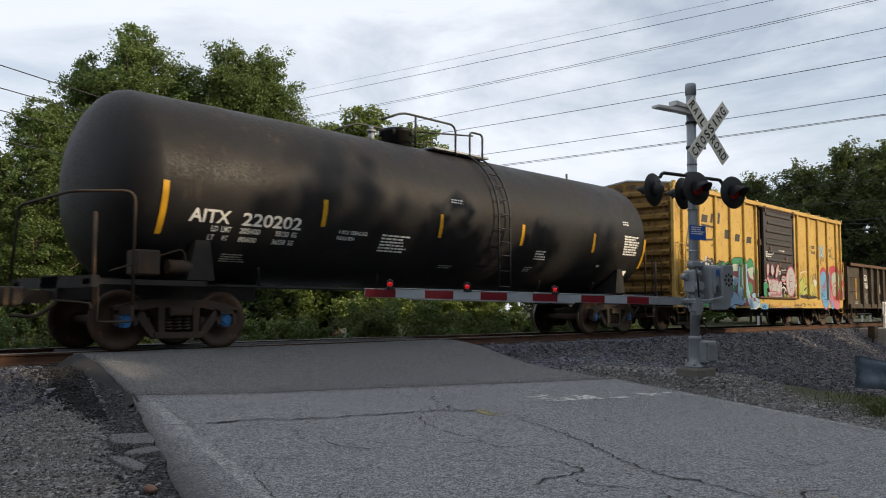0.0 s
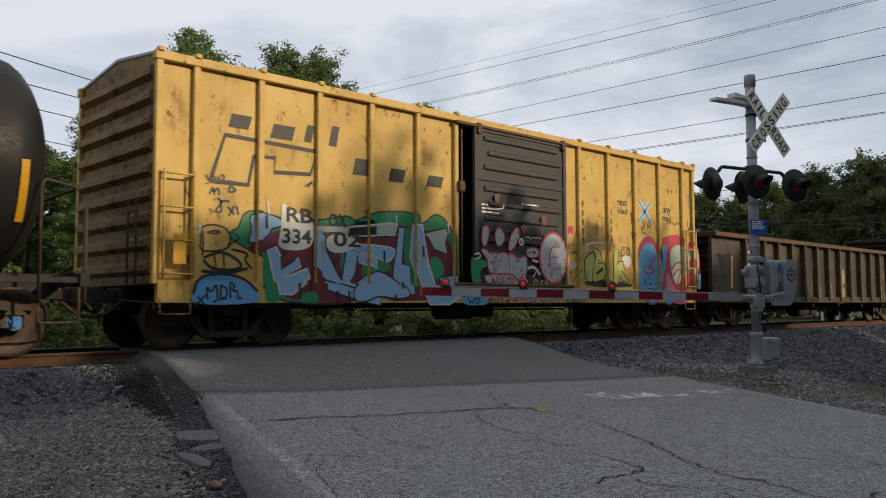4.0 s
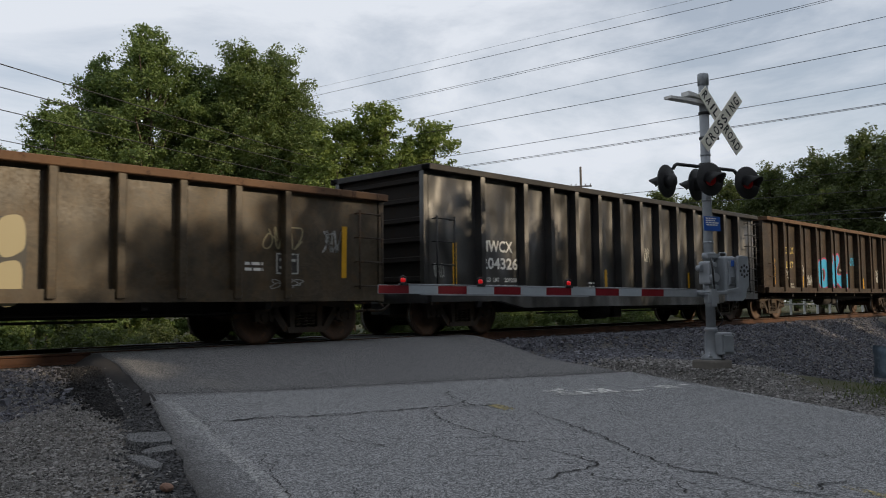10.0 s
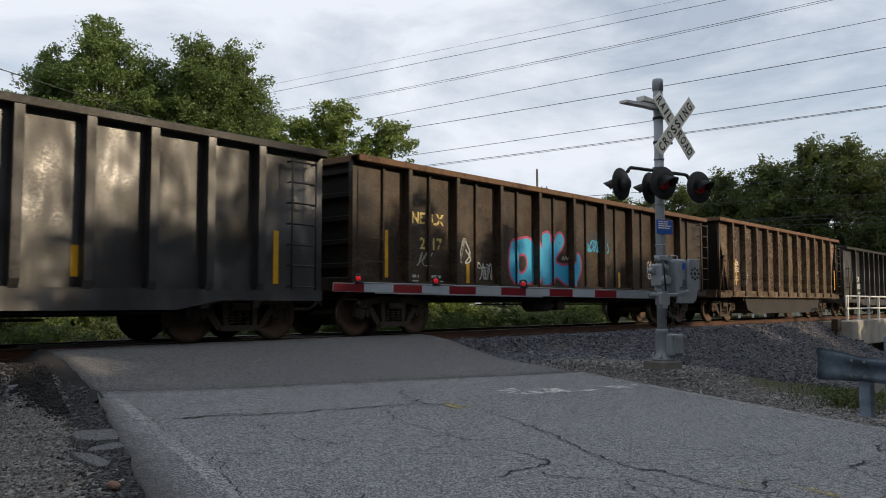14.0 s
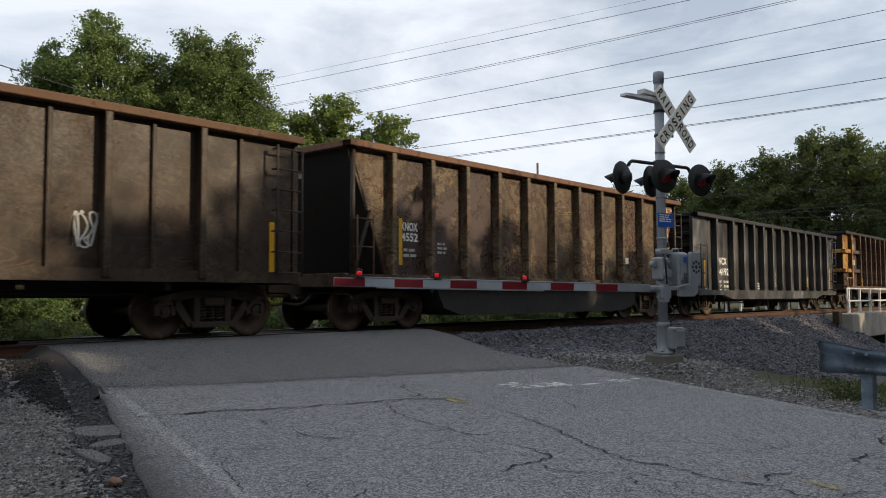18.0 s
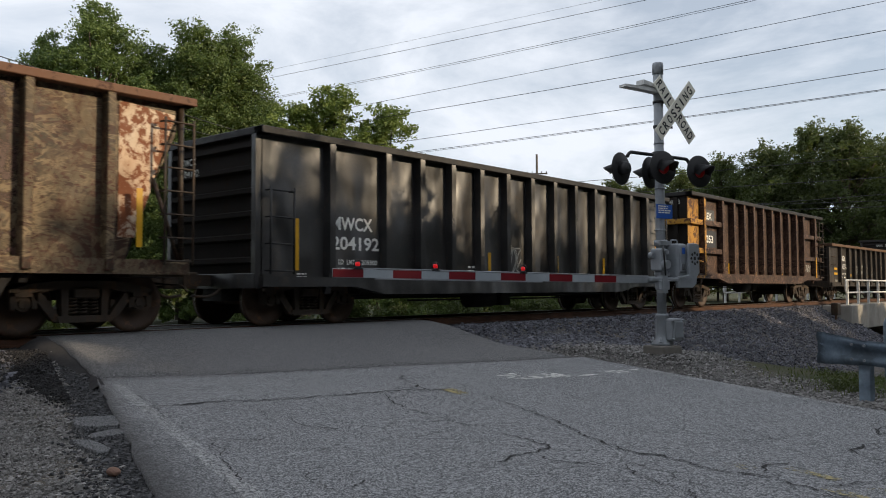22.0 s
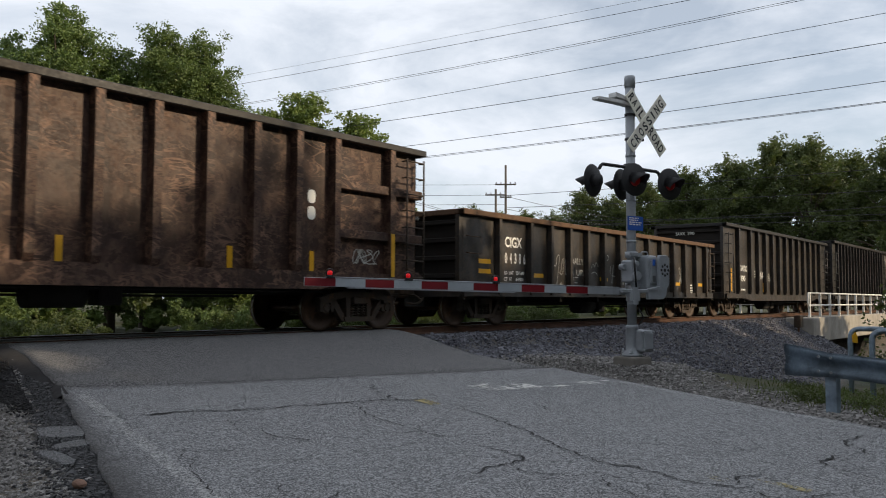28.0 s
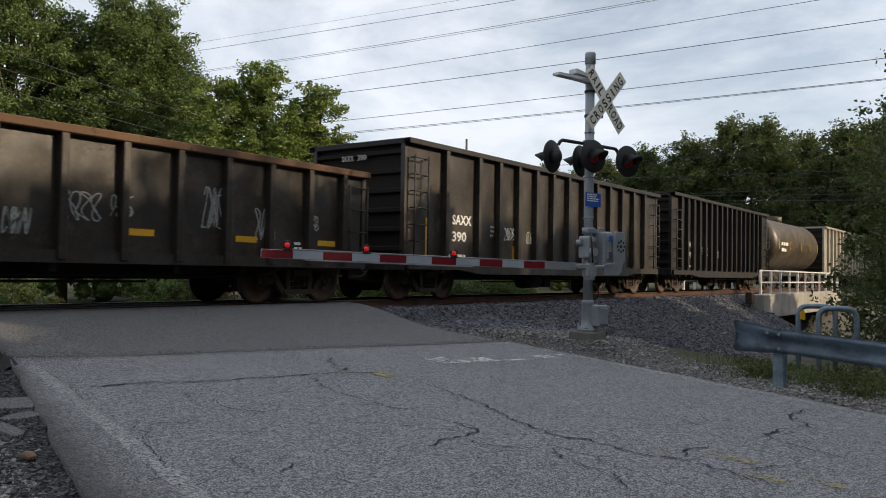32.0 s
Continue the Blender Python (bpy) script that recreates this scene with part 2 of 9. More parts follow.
class Mat:
    """A node material with one principled shader, and short ways to wire it."""

    def __init__(self, name, color=(0.5, 0.5, 0.5), rough=0.6, metal=0.0, spec=0.5):
        self.m = bpy.data.materials.new(name)
        self.m.use_nodes = True
        self.n, self.l = self.m.node_tree.nodes, self.m.node_tree.links
        self.b = self.n["Principled BSDF"]
        self.b.inputs["Base Color"].default_value = (*color, 1)
        self.b.inputs["Roughness"].default_value = rough
        self.b.inputs["Metallic"].default_value = metal
        self.b.inputs["Specular IOR Level"].default_value = spec
        self.tc = self.n.new("ShaderNodeTexCoord")

    def coords(self, scale=(1, 1, 1), space="Object"):
        mp = self.n.new("ShaderNodeMapping")
        mp.inputs["Scale"].default_value = scale
        self.l.new(self.tc.outputs[space], mp.inputs["Vector"])
        return mp.outputs[0]

    def noise(self, scale, detail=5, rough=0.6, stretch=(1, 1, 1), dist=0.0, space="Object"):
        t = self.n.new("ShaderNodeTexNoise")
        t.inputs["Scale"].default_value, t.inputs["Detail"].default_value = scale, detail
        t.inputs["Roughness"].default_value, t.inputs["Distortion"].default_value = rough, dist
        self.l.new(self.coords(stretch, space), t.inputs["Vector"])
        return t.outputs[0]

    def voronoi(self, scale, feature="DISTANCE_TO_EDGE", stretch=(1, 1, 1), space="Object", warp=None):
        t = self.n.new("ShaderNodeTexVoronoi")
        t.feature = feature
        t.inputs["Scale"].default_value = scale
        c = self.coords(stretch, space)
        if warp:
            nz = self.n.new("ShaderNodeTexNoise")
            nz.inputs["Scale"].default_value, nz.inputs["Detail"].default_value = warp[0], 6
            self.l.new(c, nz.inputs["Vector"])
            ad = self.n.new("ShaderNodeMix")
            ad.data_type, ad.blend_type = "RGBA", "LINEAR_LIGHT"
            ad.inputs[0].default_value = warp[1]
            self.l.new(c, ad.inputs[6])
            self.l.new(nz.outputs["Color"], ad.inputs[7])
            c = ad.outputs[2]
        self.l.new(c, t.inputs["Vector"])
        return t.outputs["Distance"]

    def ramp(self, fac, lo, hi, a=0.0, b=1.0):
        r = self.n.new("ShaderNodeMapRange")
        r.inputs[1].default_value, r.inputs[2].default_value = lo, hi
        r.inputs[3].default_value, r.inputs[4].default_value = a, b
        self.l.new(fac, r.inputs[0])
        return r.outputs[0]

    def mul(self, a, b, op="MULTIPLY"):
        m = self.n.new("ShaderNodeMath")
        m.operation = op
        for k, v in enumerate((a, b)):
            if isinstance(v, (int, float)):
                m.inputs[k].default_value = v
            else:
                self.l.new(v, m.inputs[k])
        return m.outputs[0]

    def mix(self, fac, a, b, blend="MIX"):
        x = self.n.new("ShaderNodeMix")
        x.data_type, x.blend_type = "RGBA", blend
        for k, v in ((0, fac), (6, a), (7, b)):
            if isinstance(v, tuple):
                x.inputs[k].default_value = (*v, 1)
            elif isinstance(v, (int, float)):
                x.inputs[k].default_value = v
            else:
                self.l.new(v, x.inputs[k])
        return x.outputs[2]

    def color(self, s):
        self.l.new(s, self.b.inputs["Base Color"])
        return self

    def rough(self, s):
        self.l.new(s, self.b.inputs["Roughness"])
        return self

    def bump(self, height, strength=0.3, dist=0.01):
        bp = self.n.new("ShaderNodeBump")
        bp.inputs["Strength"].default_value, bp.inputs["Distance"].default_value = strength, dist
        self.l.new(height, bp.inputs["Height"])
        if self.b.inputs["Normal"].is_linked:
            self.l.new(self.b.inputs["Normal"].links[0].from_socket, bp.inputs["Normal"])
        self.l.new(bp.outputs[0], self.b.inputs["Normal"])
        return self

    def random(self):
        o = self.n.new("ShaderNodeObjectInfo")
        return o.outputs["Random"]

    def island(self):
        g = self.n.new("ShaderNodeNewGeometry")
        return g.outputs["Random Per Island"]


def car_paint(name, base, alt, rust, amount=0.5, rough=0.5, dents=0.0, chips=0.0, scuffs=0.0, dust=(0.10, 0.08, 0.06), dusty=0.2, spec=0.3):
    """Weathered rail-car paint: blotches, rust that runs down in streaks, road dust, dents."""
    m = Mat(name, base, rough, 0, spec)
    big = m.noise(0.9, 6, 0.65)
    run = m.noise(2.2, 6, 0.7, (1.6, 1.6, 0.22))
    fine = m.noise(26, 4, 0.6)
    c = m.mix(m.ramp(big, 0.35, 0.65), base, alt)
    c = m.mix(m.ramp(m.mul(run, big), 0.34 - 0.12 * amount, 0.46 - 0.12 * amount), c, rust)
    c = m.mix(m.mul(m.ramp(m.noise(3.5, 5, 0.7), 0.35, 0.75), dusty), c, dust)
    if chips:
        ch = m.noise(4.5, 9, 0.78, (1, 1, 0.8), 0.4)
        c = m.mix(m.ramp(ch, 0.60 - 0.13 * chips, 0.63 - 0.12 * chips), c, rust)
    if scuffs:
        c = m.mix(m.mul(m.ramp(m.noise(0.9, 8, 0.7, (1, 1, 0.6), 0.4), 0.49, 0.58), scuffs), c, tuple(v * 0.4 for v in base))
        c = m.mix(m.mul(m.ramp(m.noise(2.1, 9, 0.72, (1, 1, 1.3), 0.9), 0.535, 0.56), scuffs * 0.9), c, tuple(v * 0.6 for v in rust))
        sc = m.mul(m.ramp(m.noise(5.5, 9, 0.7, (1, 1, 1.7), 1.6), 0.555, 0.572), m.ramp(m.noise(0.8, 3), 0.44, 0.56))
        c = m.mix(m.mul(sc, min(1.0, scuffs * 1.1)), c, rust)
        for size, seedling, tone in ((1.25, (1.0, 1.0, 0.8), rust), (1.9, (0.6, 0.6, 1.1), tuple(min(1.0, v * 1.7) for v in alt))):
            wav = m.noise(size, 4, 0.55, seedling, 2.6)
            con = m.mul(m.ramp(wav, 0.455, 0.480), m.ramp(wav, 0.535, 0.510))
            con = m.mul(con, m.ramp(m.noise(size * 0.6, 4, 0.6), 0.42, 0.60))
            c = m.mix(m.mul(con, min(0.9, scuffs)), c, tone)
        ln = m.mul(m.ramp(m.noise(7.0, 9, 0.8, (1, 1, 2.2)), 0.545, 0.575), m.ramp(m.noise(1.1, 4), 0.42, 0.6))
        c = m.mix(m.mul(ln, scuffs * 0.45), c, tuple(min(1, v * 2.2 + 0.015) for v in alt))
    m.color(c)
    m.rough(m.ramp(m.mul(fine, big), 0.1, 0.45, rough - 0.12, min(1.0, rough + 0.25)))
    m.bump(fine, 0.12, 0.004)
    if dents:
        m.bump(m.noise(0.8, 2, 0.45, (1, 1, 0.55)), 0.9, dents * 1.4)
    return m.m


def plain(name, color, rough=0.5, metal=0.0, grain=30.0, vary=0.25, bump=0.15):
    m = Mat(name, color, rough, metal)
    n1, n2 = m.noise(grain, 4), m.noise(grain * 0.08, 5, 0.65)
    dark = tuple(c * (1 - vary) for c in color)
    lite = tuple(min(1, c * (1 + vary * 0.7)) for c in color)
    m.color(m.mix(m.ramp(n2, 0.35, 0.65), dark, m.mix(m.ramp(n1, 0.3, 0.7), color, lite)))
    m.rough(m.ramp(n1, 0.3, 0.7, max(0.05, rough - 0.08), min(1, rough + 0.1)))
    if bump:
        m.bump(n1, bump, 0.003)
    return m.m


def worn(name, color, cover=0.55, rough=0.7, scale=14.0, patchy=0.35):
    """Paint of which flecks are gone."""
    m = Mat(name, color, rough)
    n = m.noise(scale, 6, 0.75)
    n2 = m.noise(scale * 0.12, 4, 0.6)
    keep = m.ramp(m.mul(m.mul(n, 1 - patchy), m.mul(n2, patchy), "ADD"), 0.62 - 0.3 * cover, 0.68 - 0.3 * cover)
    tr = m.n.new("ShaderNodeBsdfTransparent")
    mx = m.n.new("ShaderNodeMixShader")
    m.l.new(keep, mx.inputs[0])
    m.l.new(tr.outputs[0], mx.inputs[1])
    m.l.new(m.b.outputs[0], mx.inputs[2])
    m.l.new(mx.outputs[0], m.n["Material Output"].inputs[0])
    return m.m


def leaf_mat(name, a, b, c=None):
    m = Mat(name, a, 0.55, 0, 0.35)
    col = m.mix(m.island(), a, b)
    col = m.mix(m.ramp(m.noise(0.45, 3), 0.4, 0.65), col, c or b)
    m.color(col)
    tl = m.n.new("ShaderNodeBsdfTranslucent")
    m.l.new(m.mix(0.5, col, (0.22, 0.30, 0.05)), tl.inputs[0])
    mx = m.n.new("ShaderNodeMixShader")
    mx.inputs[0].default_value = 0.3
    m.l.new(m.b.outputs[0], mx.inputs[1])
    m.l.new(tl.outputs[0], mx.inputs[2])
    m.l.new(mx.outputs[0], m.n["Material Output"].inputs[0])
    return m.m


def glow(name, color, strength):
    m = Mat(name, color, 0.3)
    m.b.inputs["Emission Color"].default_value = (*color, 1)
    m.b.inputs["Emission Strength"].default_value = strength
    return m.m


def asphalt(name, base, light, cracks, stone):
    m = Mat(name, base, 0.85, 0, 0.4)
    grain = m.mul(m.mul(m.noise(28, 3, 0.7), 0.25), m.mul(m.noise(72, 4, 0.8), 0.75), "ADD")
    big = m.noise(0.55, 6, 0.6)
    mid = m.noise(3.0, 5, 0.7)
    c = m.mix(m.ramp(big, 0.3, 0.7), base, light)
    c = m.mix(m.mul(m.ramp(mid, 0.4, 0.7), 0.35), c, tuple(v * 0.72 for v in base))
    c = m.mix(m.ramp(grain, 0.508, 0.545, 0, 0.95), c, stone)
    c = m.mix(m.ramp(grain, 0.492, 0.45, 0, 0.95), c, tuple(v * 0.3 for v in base))
    m.bump(grain, 0.8, 0.01)
    m.bump(mid, 0.25, 0.01)
    if cracks:
        sep = m.n.new("ShaderNodeSeparateXYZ")
        m.l.new(m.tc.outputs["Object"], sep.inputs[0])
        across = m.mul(m.mul(sep.outputs[0], 0.952), m.mul(sep.outputs[1], 0.305), "SUBTRACT")
        rim = m.ramp(m.mul(across, m.mul(m.noise(2.4, 5, 0.7), 0.5), "ADD"), 2.02, 1.62)
        c = m.mix(m.mul(rim, 0.7), c, (0.060, 0.059, 0.060))
        e = m.voronoi(0.75, warp=(2.6, 0.16))
        keep = m.ramp(m.noise(0.35, 3), 0.40, 0.5)
        ln = m.mul(m.ramp(e, 0.0012, 0.005, 0.75, 0), keep)
        e2 = m.voronoi(1.6, warp=(4.0, 0.14))
        keep2 = m.ramp(m.noise(0.5, 3, stretch=(1, 1.3, 1)), 0.50, 0.58)
        ln2 = m.mul(m.ramp(e2, 0.0015, 0.005, 0.4, 0), keep2)
        ln = m.mul(ln, ln2, "MAXIMUM")
        c = m.mix(ln, c, (0.03, 0.03, 0.03))
        m.bump(ln, -0.8, 0.02)
    m.color(c)
    return m.m


M = {}
M["asphalt_old"] = asphalt("asphalt_old", (0.148, 0.151, 0.158), (0.188, 0.190, 0.195), True, (0.42, 0.42, 0.42))
M["asphalt_slab"] = asphalt("asphalt_slab", (0.085, 0.086, 0.090), (0.12, 0.122, 0.125), False, (0.24, 0.24, 0.24))
M["asphalt_new"] = asphalt("asphalt_new", (0.096, 0.096, 0.098), (0.132, 0.130, 0.129), False, (0.27, 0.265, 0.26))
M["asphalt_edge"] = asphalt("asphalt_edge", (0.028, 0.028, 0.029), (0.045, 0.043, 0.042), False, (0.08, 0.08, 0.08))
M["crack"] = plain("open_crack", (0.022, 0.021, 0.021), 0.95, 0, 40, 0.4, 0.2)
M["white_line"] = worn("white_line", (0.42, 0.42, 0.41), 0.44, 0.7, 38.0, 0.12)
M["yellow_line"] = worn("yellow_line", (0.34, 0.28, 0.12), 0.40, 0.7, 24.0, 0.4)
M["white_patch"] = worn("white_patch", (0.58, 0.57, 0.54), 0.49, 0.7, 9.0)


def stones(name, a, b):
    m = Mat(name, a, 0.9, 0, 0.3)
    c = m.mix(m.island(), a, b)
    m.color(m.mix(m.ramp(m.noise(30, 4), 0.4, 0.7, 0, 0.5), c, tuple(v * 1.5 for v in b)))
    m.bump(m.noise(60, 3), 0.3, 0.004)
    return m.m


M["ballast"] = stones("ballast_stone", (0.022, 0.023, 0.029), (0.175, 0.175, 0.197))
M["rubble"] = stones("rubble_stone", (0.046, 0.043, 0.041), (0.285, 0.273, 0.26))
M["crumb"] = stones("asphalt_crumb", (0.020, 0.020, 0.021), (0.085, 0.085, 0.088))
M["rail_side"] = plain("rusty_rail", (0.085, 0.038, 0.02), 0.85, 0.1, 18, 0.4, 0.4)
M["rail_top"] = plain("polished_rail", (0.30, 0.29, 0.28), 0.35, 0.9, 40, 0.2, 0.05)
M["tie"] = plain("weathered_tie", (0.055, 0.042, 0.032), 0.9, 0, 9, 0.4, 0.5)
M["galv"] = plain("galvanised_steel", (0.32, 0.34, 0.36), 0.55, 0.4, 22, 0.22, 0.08)
M["galv_blue"] = plain("weathered_guardrail_steel", (0.25, 0.32, 0.39), 0.5, 0.3, 26, 0.55, 0.15)
M["pale_metal"] = plain("pale_aluminium", (0.62, 0.62, 0.60), 0.5, 0.1, 24, 0.15, 0.05)
M["alu"] = plain("grey_signal_paint", (0.27, 0.29, 0.31), 0.5, 0.1, 24, 0.2, 0.08)
M["found"] = plain("dirty_concrete", (0.17, 0.155, 0.135), 0.9, 0, 14, 0.3, 0.3)
M["concrete"] = plain("concrete", (0.34, 0.315, 0.275), 0.9, 0, 14, 0.3, 0.3)
M["black"] = plain("matt_black", (0.014, 0.014, 0.015), 0.55, 0, 25, 0.3, 0.08)
M["white"] = plain("white_sign", (0.82, 0.79, 0.68), 0.5, 0, 20, 0.12, 0.02)
M["sign_black"] = plain("sign_black", (0.02, 0.02, 0.02), 0.5)
M["sign_blue"] = plain("sign_blue", (0.02, 0.10, 0.42), 0.45)
M["arm_red"] = plain("arm_red", (0.17, 0.008, 0.014), 0.4, 0, 30, 0.15, 0.03)
M["arm_white"] = plain("arm_white", (0.35, 0.385, 0.41), 0.4, 0, 30, 0.12, 0.03)
M["lamp_red"] = glow("lit_red_lens", (0.70, 0.008, 0.012), 0.4)
M["lens_dim"] = glow("dim_red_lens", (0.14, 0.003, 0.004), 0.12)
M["lens_grey"] = plain("grey_back", (0.10, 0.105, 0.11), 0.4, 0.2)
M["rail_white"] = plain("white_handrail", (0.72, 0.72, 0.70), 0.5)
M["wood_pole"] = plain("weathered_pole_wood", (0.11, 0.095, 0.08), 0.9, 0, 12, 0.3, 0.4)
M["wire"] = plain("wire", (0.03, 0.03, 0.035), 0.6)
M["leaf_a"] = leaf_mat("broad_leaves", (0.072, 0.116, 0.034), (0.145, 0.200, 0.060), (0.108, 0.154, 0.047))
M["leaf_b"] = leaf_mat("pine_leaves", (0.066, 0.104, 0.033), (0.135, 0.180, 0.054), (0.095, 0.135, 0.043))
M["leaf_c"] = leaf_mat("bright_leaves", (0.120, 0.165, 0.040), (0.215, 0.270, 0.070), (0.165, 0.215, 0.056))
M["leaf_d"] = leaf_mat("dark_leaves", (0.040, 0.056, 0.021), (0.086, 0.106, 0.036), (0.060, 0.076, 0.027))
M["grass"] = leaf_mat("grass_blades", (0.035, 0.060, 0.014), (0.080, 0.105, 0.030), (0.085, 0.085, 0.035))
M["bark"] = plain("bark", (0.09, 0.07, 0.05), 0.95, 0, 10, 0.4, 0.6)

M["tank"] = car_paint("black_tank_paint", (0.010, 0.010, 0.011), (0.016, 0.015, 0.015), (0.05, 0.04, 0.03), 0.1, 0.5, 0.0, 0, 0, (0.06, 0.05, 0.04), 0.15, 0.2)
# grimy car ends, with the shade between the cars put into the paint
M["end_dark"] = car_paint("shaded_grimy_car_end", (0.022, 0.020, 0.019), (0.030, 0.026, 0.023), (0.03, 0.02, 0.014), 0.4, 0.88, 0, 0.1, 0, (0.03, 0.025, 0.02), 0.25, 0.08)
M["yellow_car"] = car_paint("yellow_car_paint", (0.60, 0.40, 0.10), (0.51, 0.33, 0.085), (0.17, 0.07, 0.02), 0.22, 0.5, 0.0, 0.1, 0, (0.30, 0.20, 0.08), 0.25)
M["door_dark"] = car_paint("dark_door_paint", (0.034, 0.035, 0.038), (0.049, 0.047, 0.045), (0.120, 0.045, 0.019), 0.3, 0.55, 0, 0.1)
M["gon_black"] = car_paint("black_gondola_paint", (0.011, 0.0112, 0.0125), (0.018, 0.017, 0.017), (0.045, 0.034, 0.024), 0.2, 0.40, 0.32, 0.05, 0.06, (0.13, 0.115, 0.095), 0.10, 0.85)
M["gon_brown"] = car_paint("brown_gondola_paint", (0.026, 0.020, 0.014), (0.055, 0.041, 0.025), (0.075, 0.048, 0.022), 0.6, 0.42, 0.10, 0.35, 0.45, (0.15, 0.115, 0.068), 0.45, 0.45)
M["gon_rust"] = car_paint("rusty_gondola_steel", (0.040, 0.024, 0.016), (0.105, 0.060, 0.030), (0.016, 0.010, 0.008), 0.8, 0.6, 0.03, 0.5, 0.7, (0.110, 0.077, 0.044), 0.45)
M["gon_dull"] = car_paint("dull_brown_gondola_steel", (0.021, 0.015, 0.011), (0.048, 0.033, 0.020), (0.040, 0.020, 0.011), 0.5, 0.5, 0.08, 0.4, 0.6, (0.10, 0.076, 0.046), 0.35)
M["spray_gon"] = M["gon_dull"]
M["rust_dark"] = worn("dark_rust_bloom", (0.040, 0.020, 0.014), 0.62, 0.6, 3.2, 0.35)
M["rust_thin"] = worn("thin_rust_bloom", (0.062, 0.026, 0.015), 0.42, 0.6, 4.5, 0.3)
M["gon_tan"] = car_paint("stained_tan_gondola_steel", (0.085, 0.064, 0.040), (0.135, 0.100, 0.058), (0.060, 0.022, 0.012), 0.4, 0.6, 0.05, 0.25, 0.85, (0.15, 0.115, 0.07), 0.3)
# box car ends: dirt and rust, and the ends' shade painted in
M["yellow_dirty_shaded"] = car_paint("shaded_grimy_yellow_paint", (0.30, 0.17, 0.035), (0.21, 0.115, 0.03), (0.07, 0.032, 0.016), 0.6, 0.6, 0, 0.4, 0, (0.10, 0.07, 0.04), 0.4)
M["peel"] = car_paint("peeling_paint", (0.60, 0.48, 0.36), (0.42, 0.22, 0.10), (0.17, 0.055, 0.02), 0.7, 0.7, 0, 0.9)
M["patch_soot"] = worn("sooty_paint_patch", (0.030, 0.027, 0.024), 0.85, 0.6, 5)
M["patch_pale"] = worn("pale_primer_patch", (0.40, 0.34, 0.22), 0.72, 0.7, 5, 0.5)
M["patch_stipple"] = worn("stippled_grey_patch", (0.085, 0.088, 0.088), 0.42, 0.6, 16, 0.15)
M["patch_grey"] = plain("grey_paint_patch", (0.10, 0.105, 0.11), 0.7, 0, 14, 0.4, 0.1)
M["patch_blue"] = plain("dark_slate_patch", (0.03, 0.034, 0.045), 0.7, 0, 14, 0.4, 0.1)
M["gon_red"] = car_paint("red_brown_gondola_steel", (0.045, 0.023, 0.016), (0.098, 0.056, 0.037), (0.036, 0.016, 0.011), 0.7, 0.55, 0.04, 0.45, 0.9, (0.102, 0.072, 0.048), 0.35)
M["gon_char"] = car_paint("charcoal_low_gondola_paint", (0.013, 0.013, 0.013), (0.022, 0.019, 0.017), (0.060, 0.040, 0.024), 0.35, 0.42, 0.12, 0.2, 0.4, (0.12, 0.09, 0.06), 0.22, 0.4)
M["gon_coal"] = car_paint("charcoal_gondola_paint", (0.010, 0.010, 0.011), (0.015, 0.014, 0.014), (0.028, 0.021, 0.016), 0.4, 0.5, 0.06, 0.15, 0.2, (0.045, 0.038, 0.030), 0.25)
M["chord_red"] = car_paint("red_rust_top_chord", (0.125, 0.055, 0.030), (0.17, 0.095, 0.055), (0.06, 0.026, 0.015), 0.4, 0.7, 0, 0.3)
M["chord_rust"] = car_paint("rusty_top_chord", (0.098, 0.049, 0.026), (0.143, 0.083, 0.045), (0.053, 0.026, 0.015), 0.6, 0.75, 0, 0.3)
M["end_yellow"] = car_paint("flaking_yellow_paint", (0.50, 0.26, 0.035), (0.40, 0.19, 0.03), (0.085, 0.038, 0.02), 0.55, 0.55, 0, 0.75)
M["truck"] = car_paint("truck_steel", (0.038, 0.029, 0.023), (0.062, 0.045, 0.032), (0.090, 0.049, 0.025), 0.6, 0.7, 0, 0.2, 0, (0.052, 0.040, 0.028), 0.35)
M["wheel"] = car_paint("wheel_steel", (0.046, 0.030, 0.021), (0.082, 0.046, 0.028), (0.115, 0.060, 0.032), 0.6, 0.6, 0, 0.2, 0, (0.050, 0.040, 0.030), 0.3)
M["tread"] = plain("bright_tread", (0.32, 0.31, 0.30), 0.3, 0.9, 30, 0.2, 0.05)
M["under"] = plain("underframe_black", (0.022, 0.019, 0.017), 0.8, 0, 12, 0.4, 0.2)
M["stripe"] = plain("yellow_reflector", (0.62, 0.33, 0.01), 0.4, 0, 18, 0.2, 0.02)
M["text"] = worn("white_stencil", (0.74, 0.74, 0.70), 1.45, 0.6, 10)
M["text_dim"] = worn("faded_stencil", (0.42, 0.42, 0.38), 0.75, 0.6, 12)
M["chalk"] = worn("faint_chalk", (0.34, 0.34, 0.32), 0.8, 0.8, 14)
M["text_yellow"] = worn("yellow_stencil", (0.55, 0.42, 0.12), 0.7, 0.6, 8)
M["text_black"] = worn("black_stencil", (0.03, 0.028, 0.025), 1.15, 0.6, 10)
M["blue_cap"] = plain("blue_bearing_cap", (0.03, 0.16, 0.38), 0.5)
M["spray_silver"] = worn("thin_silver_spray", (0.40, 0.42, 0.43), 0.74, 0.45, 11, 0.25)
M["tar"] = plain("tar_crumbs", (0.024, 0.023, 0.024), 0.9, 0, 30, 0.4, 0.5)
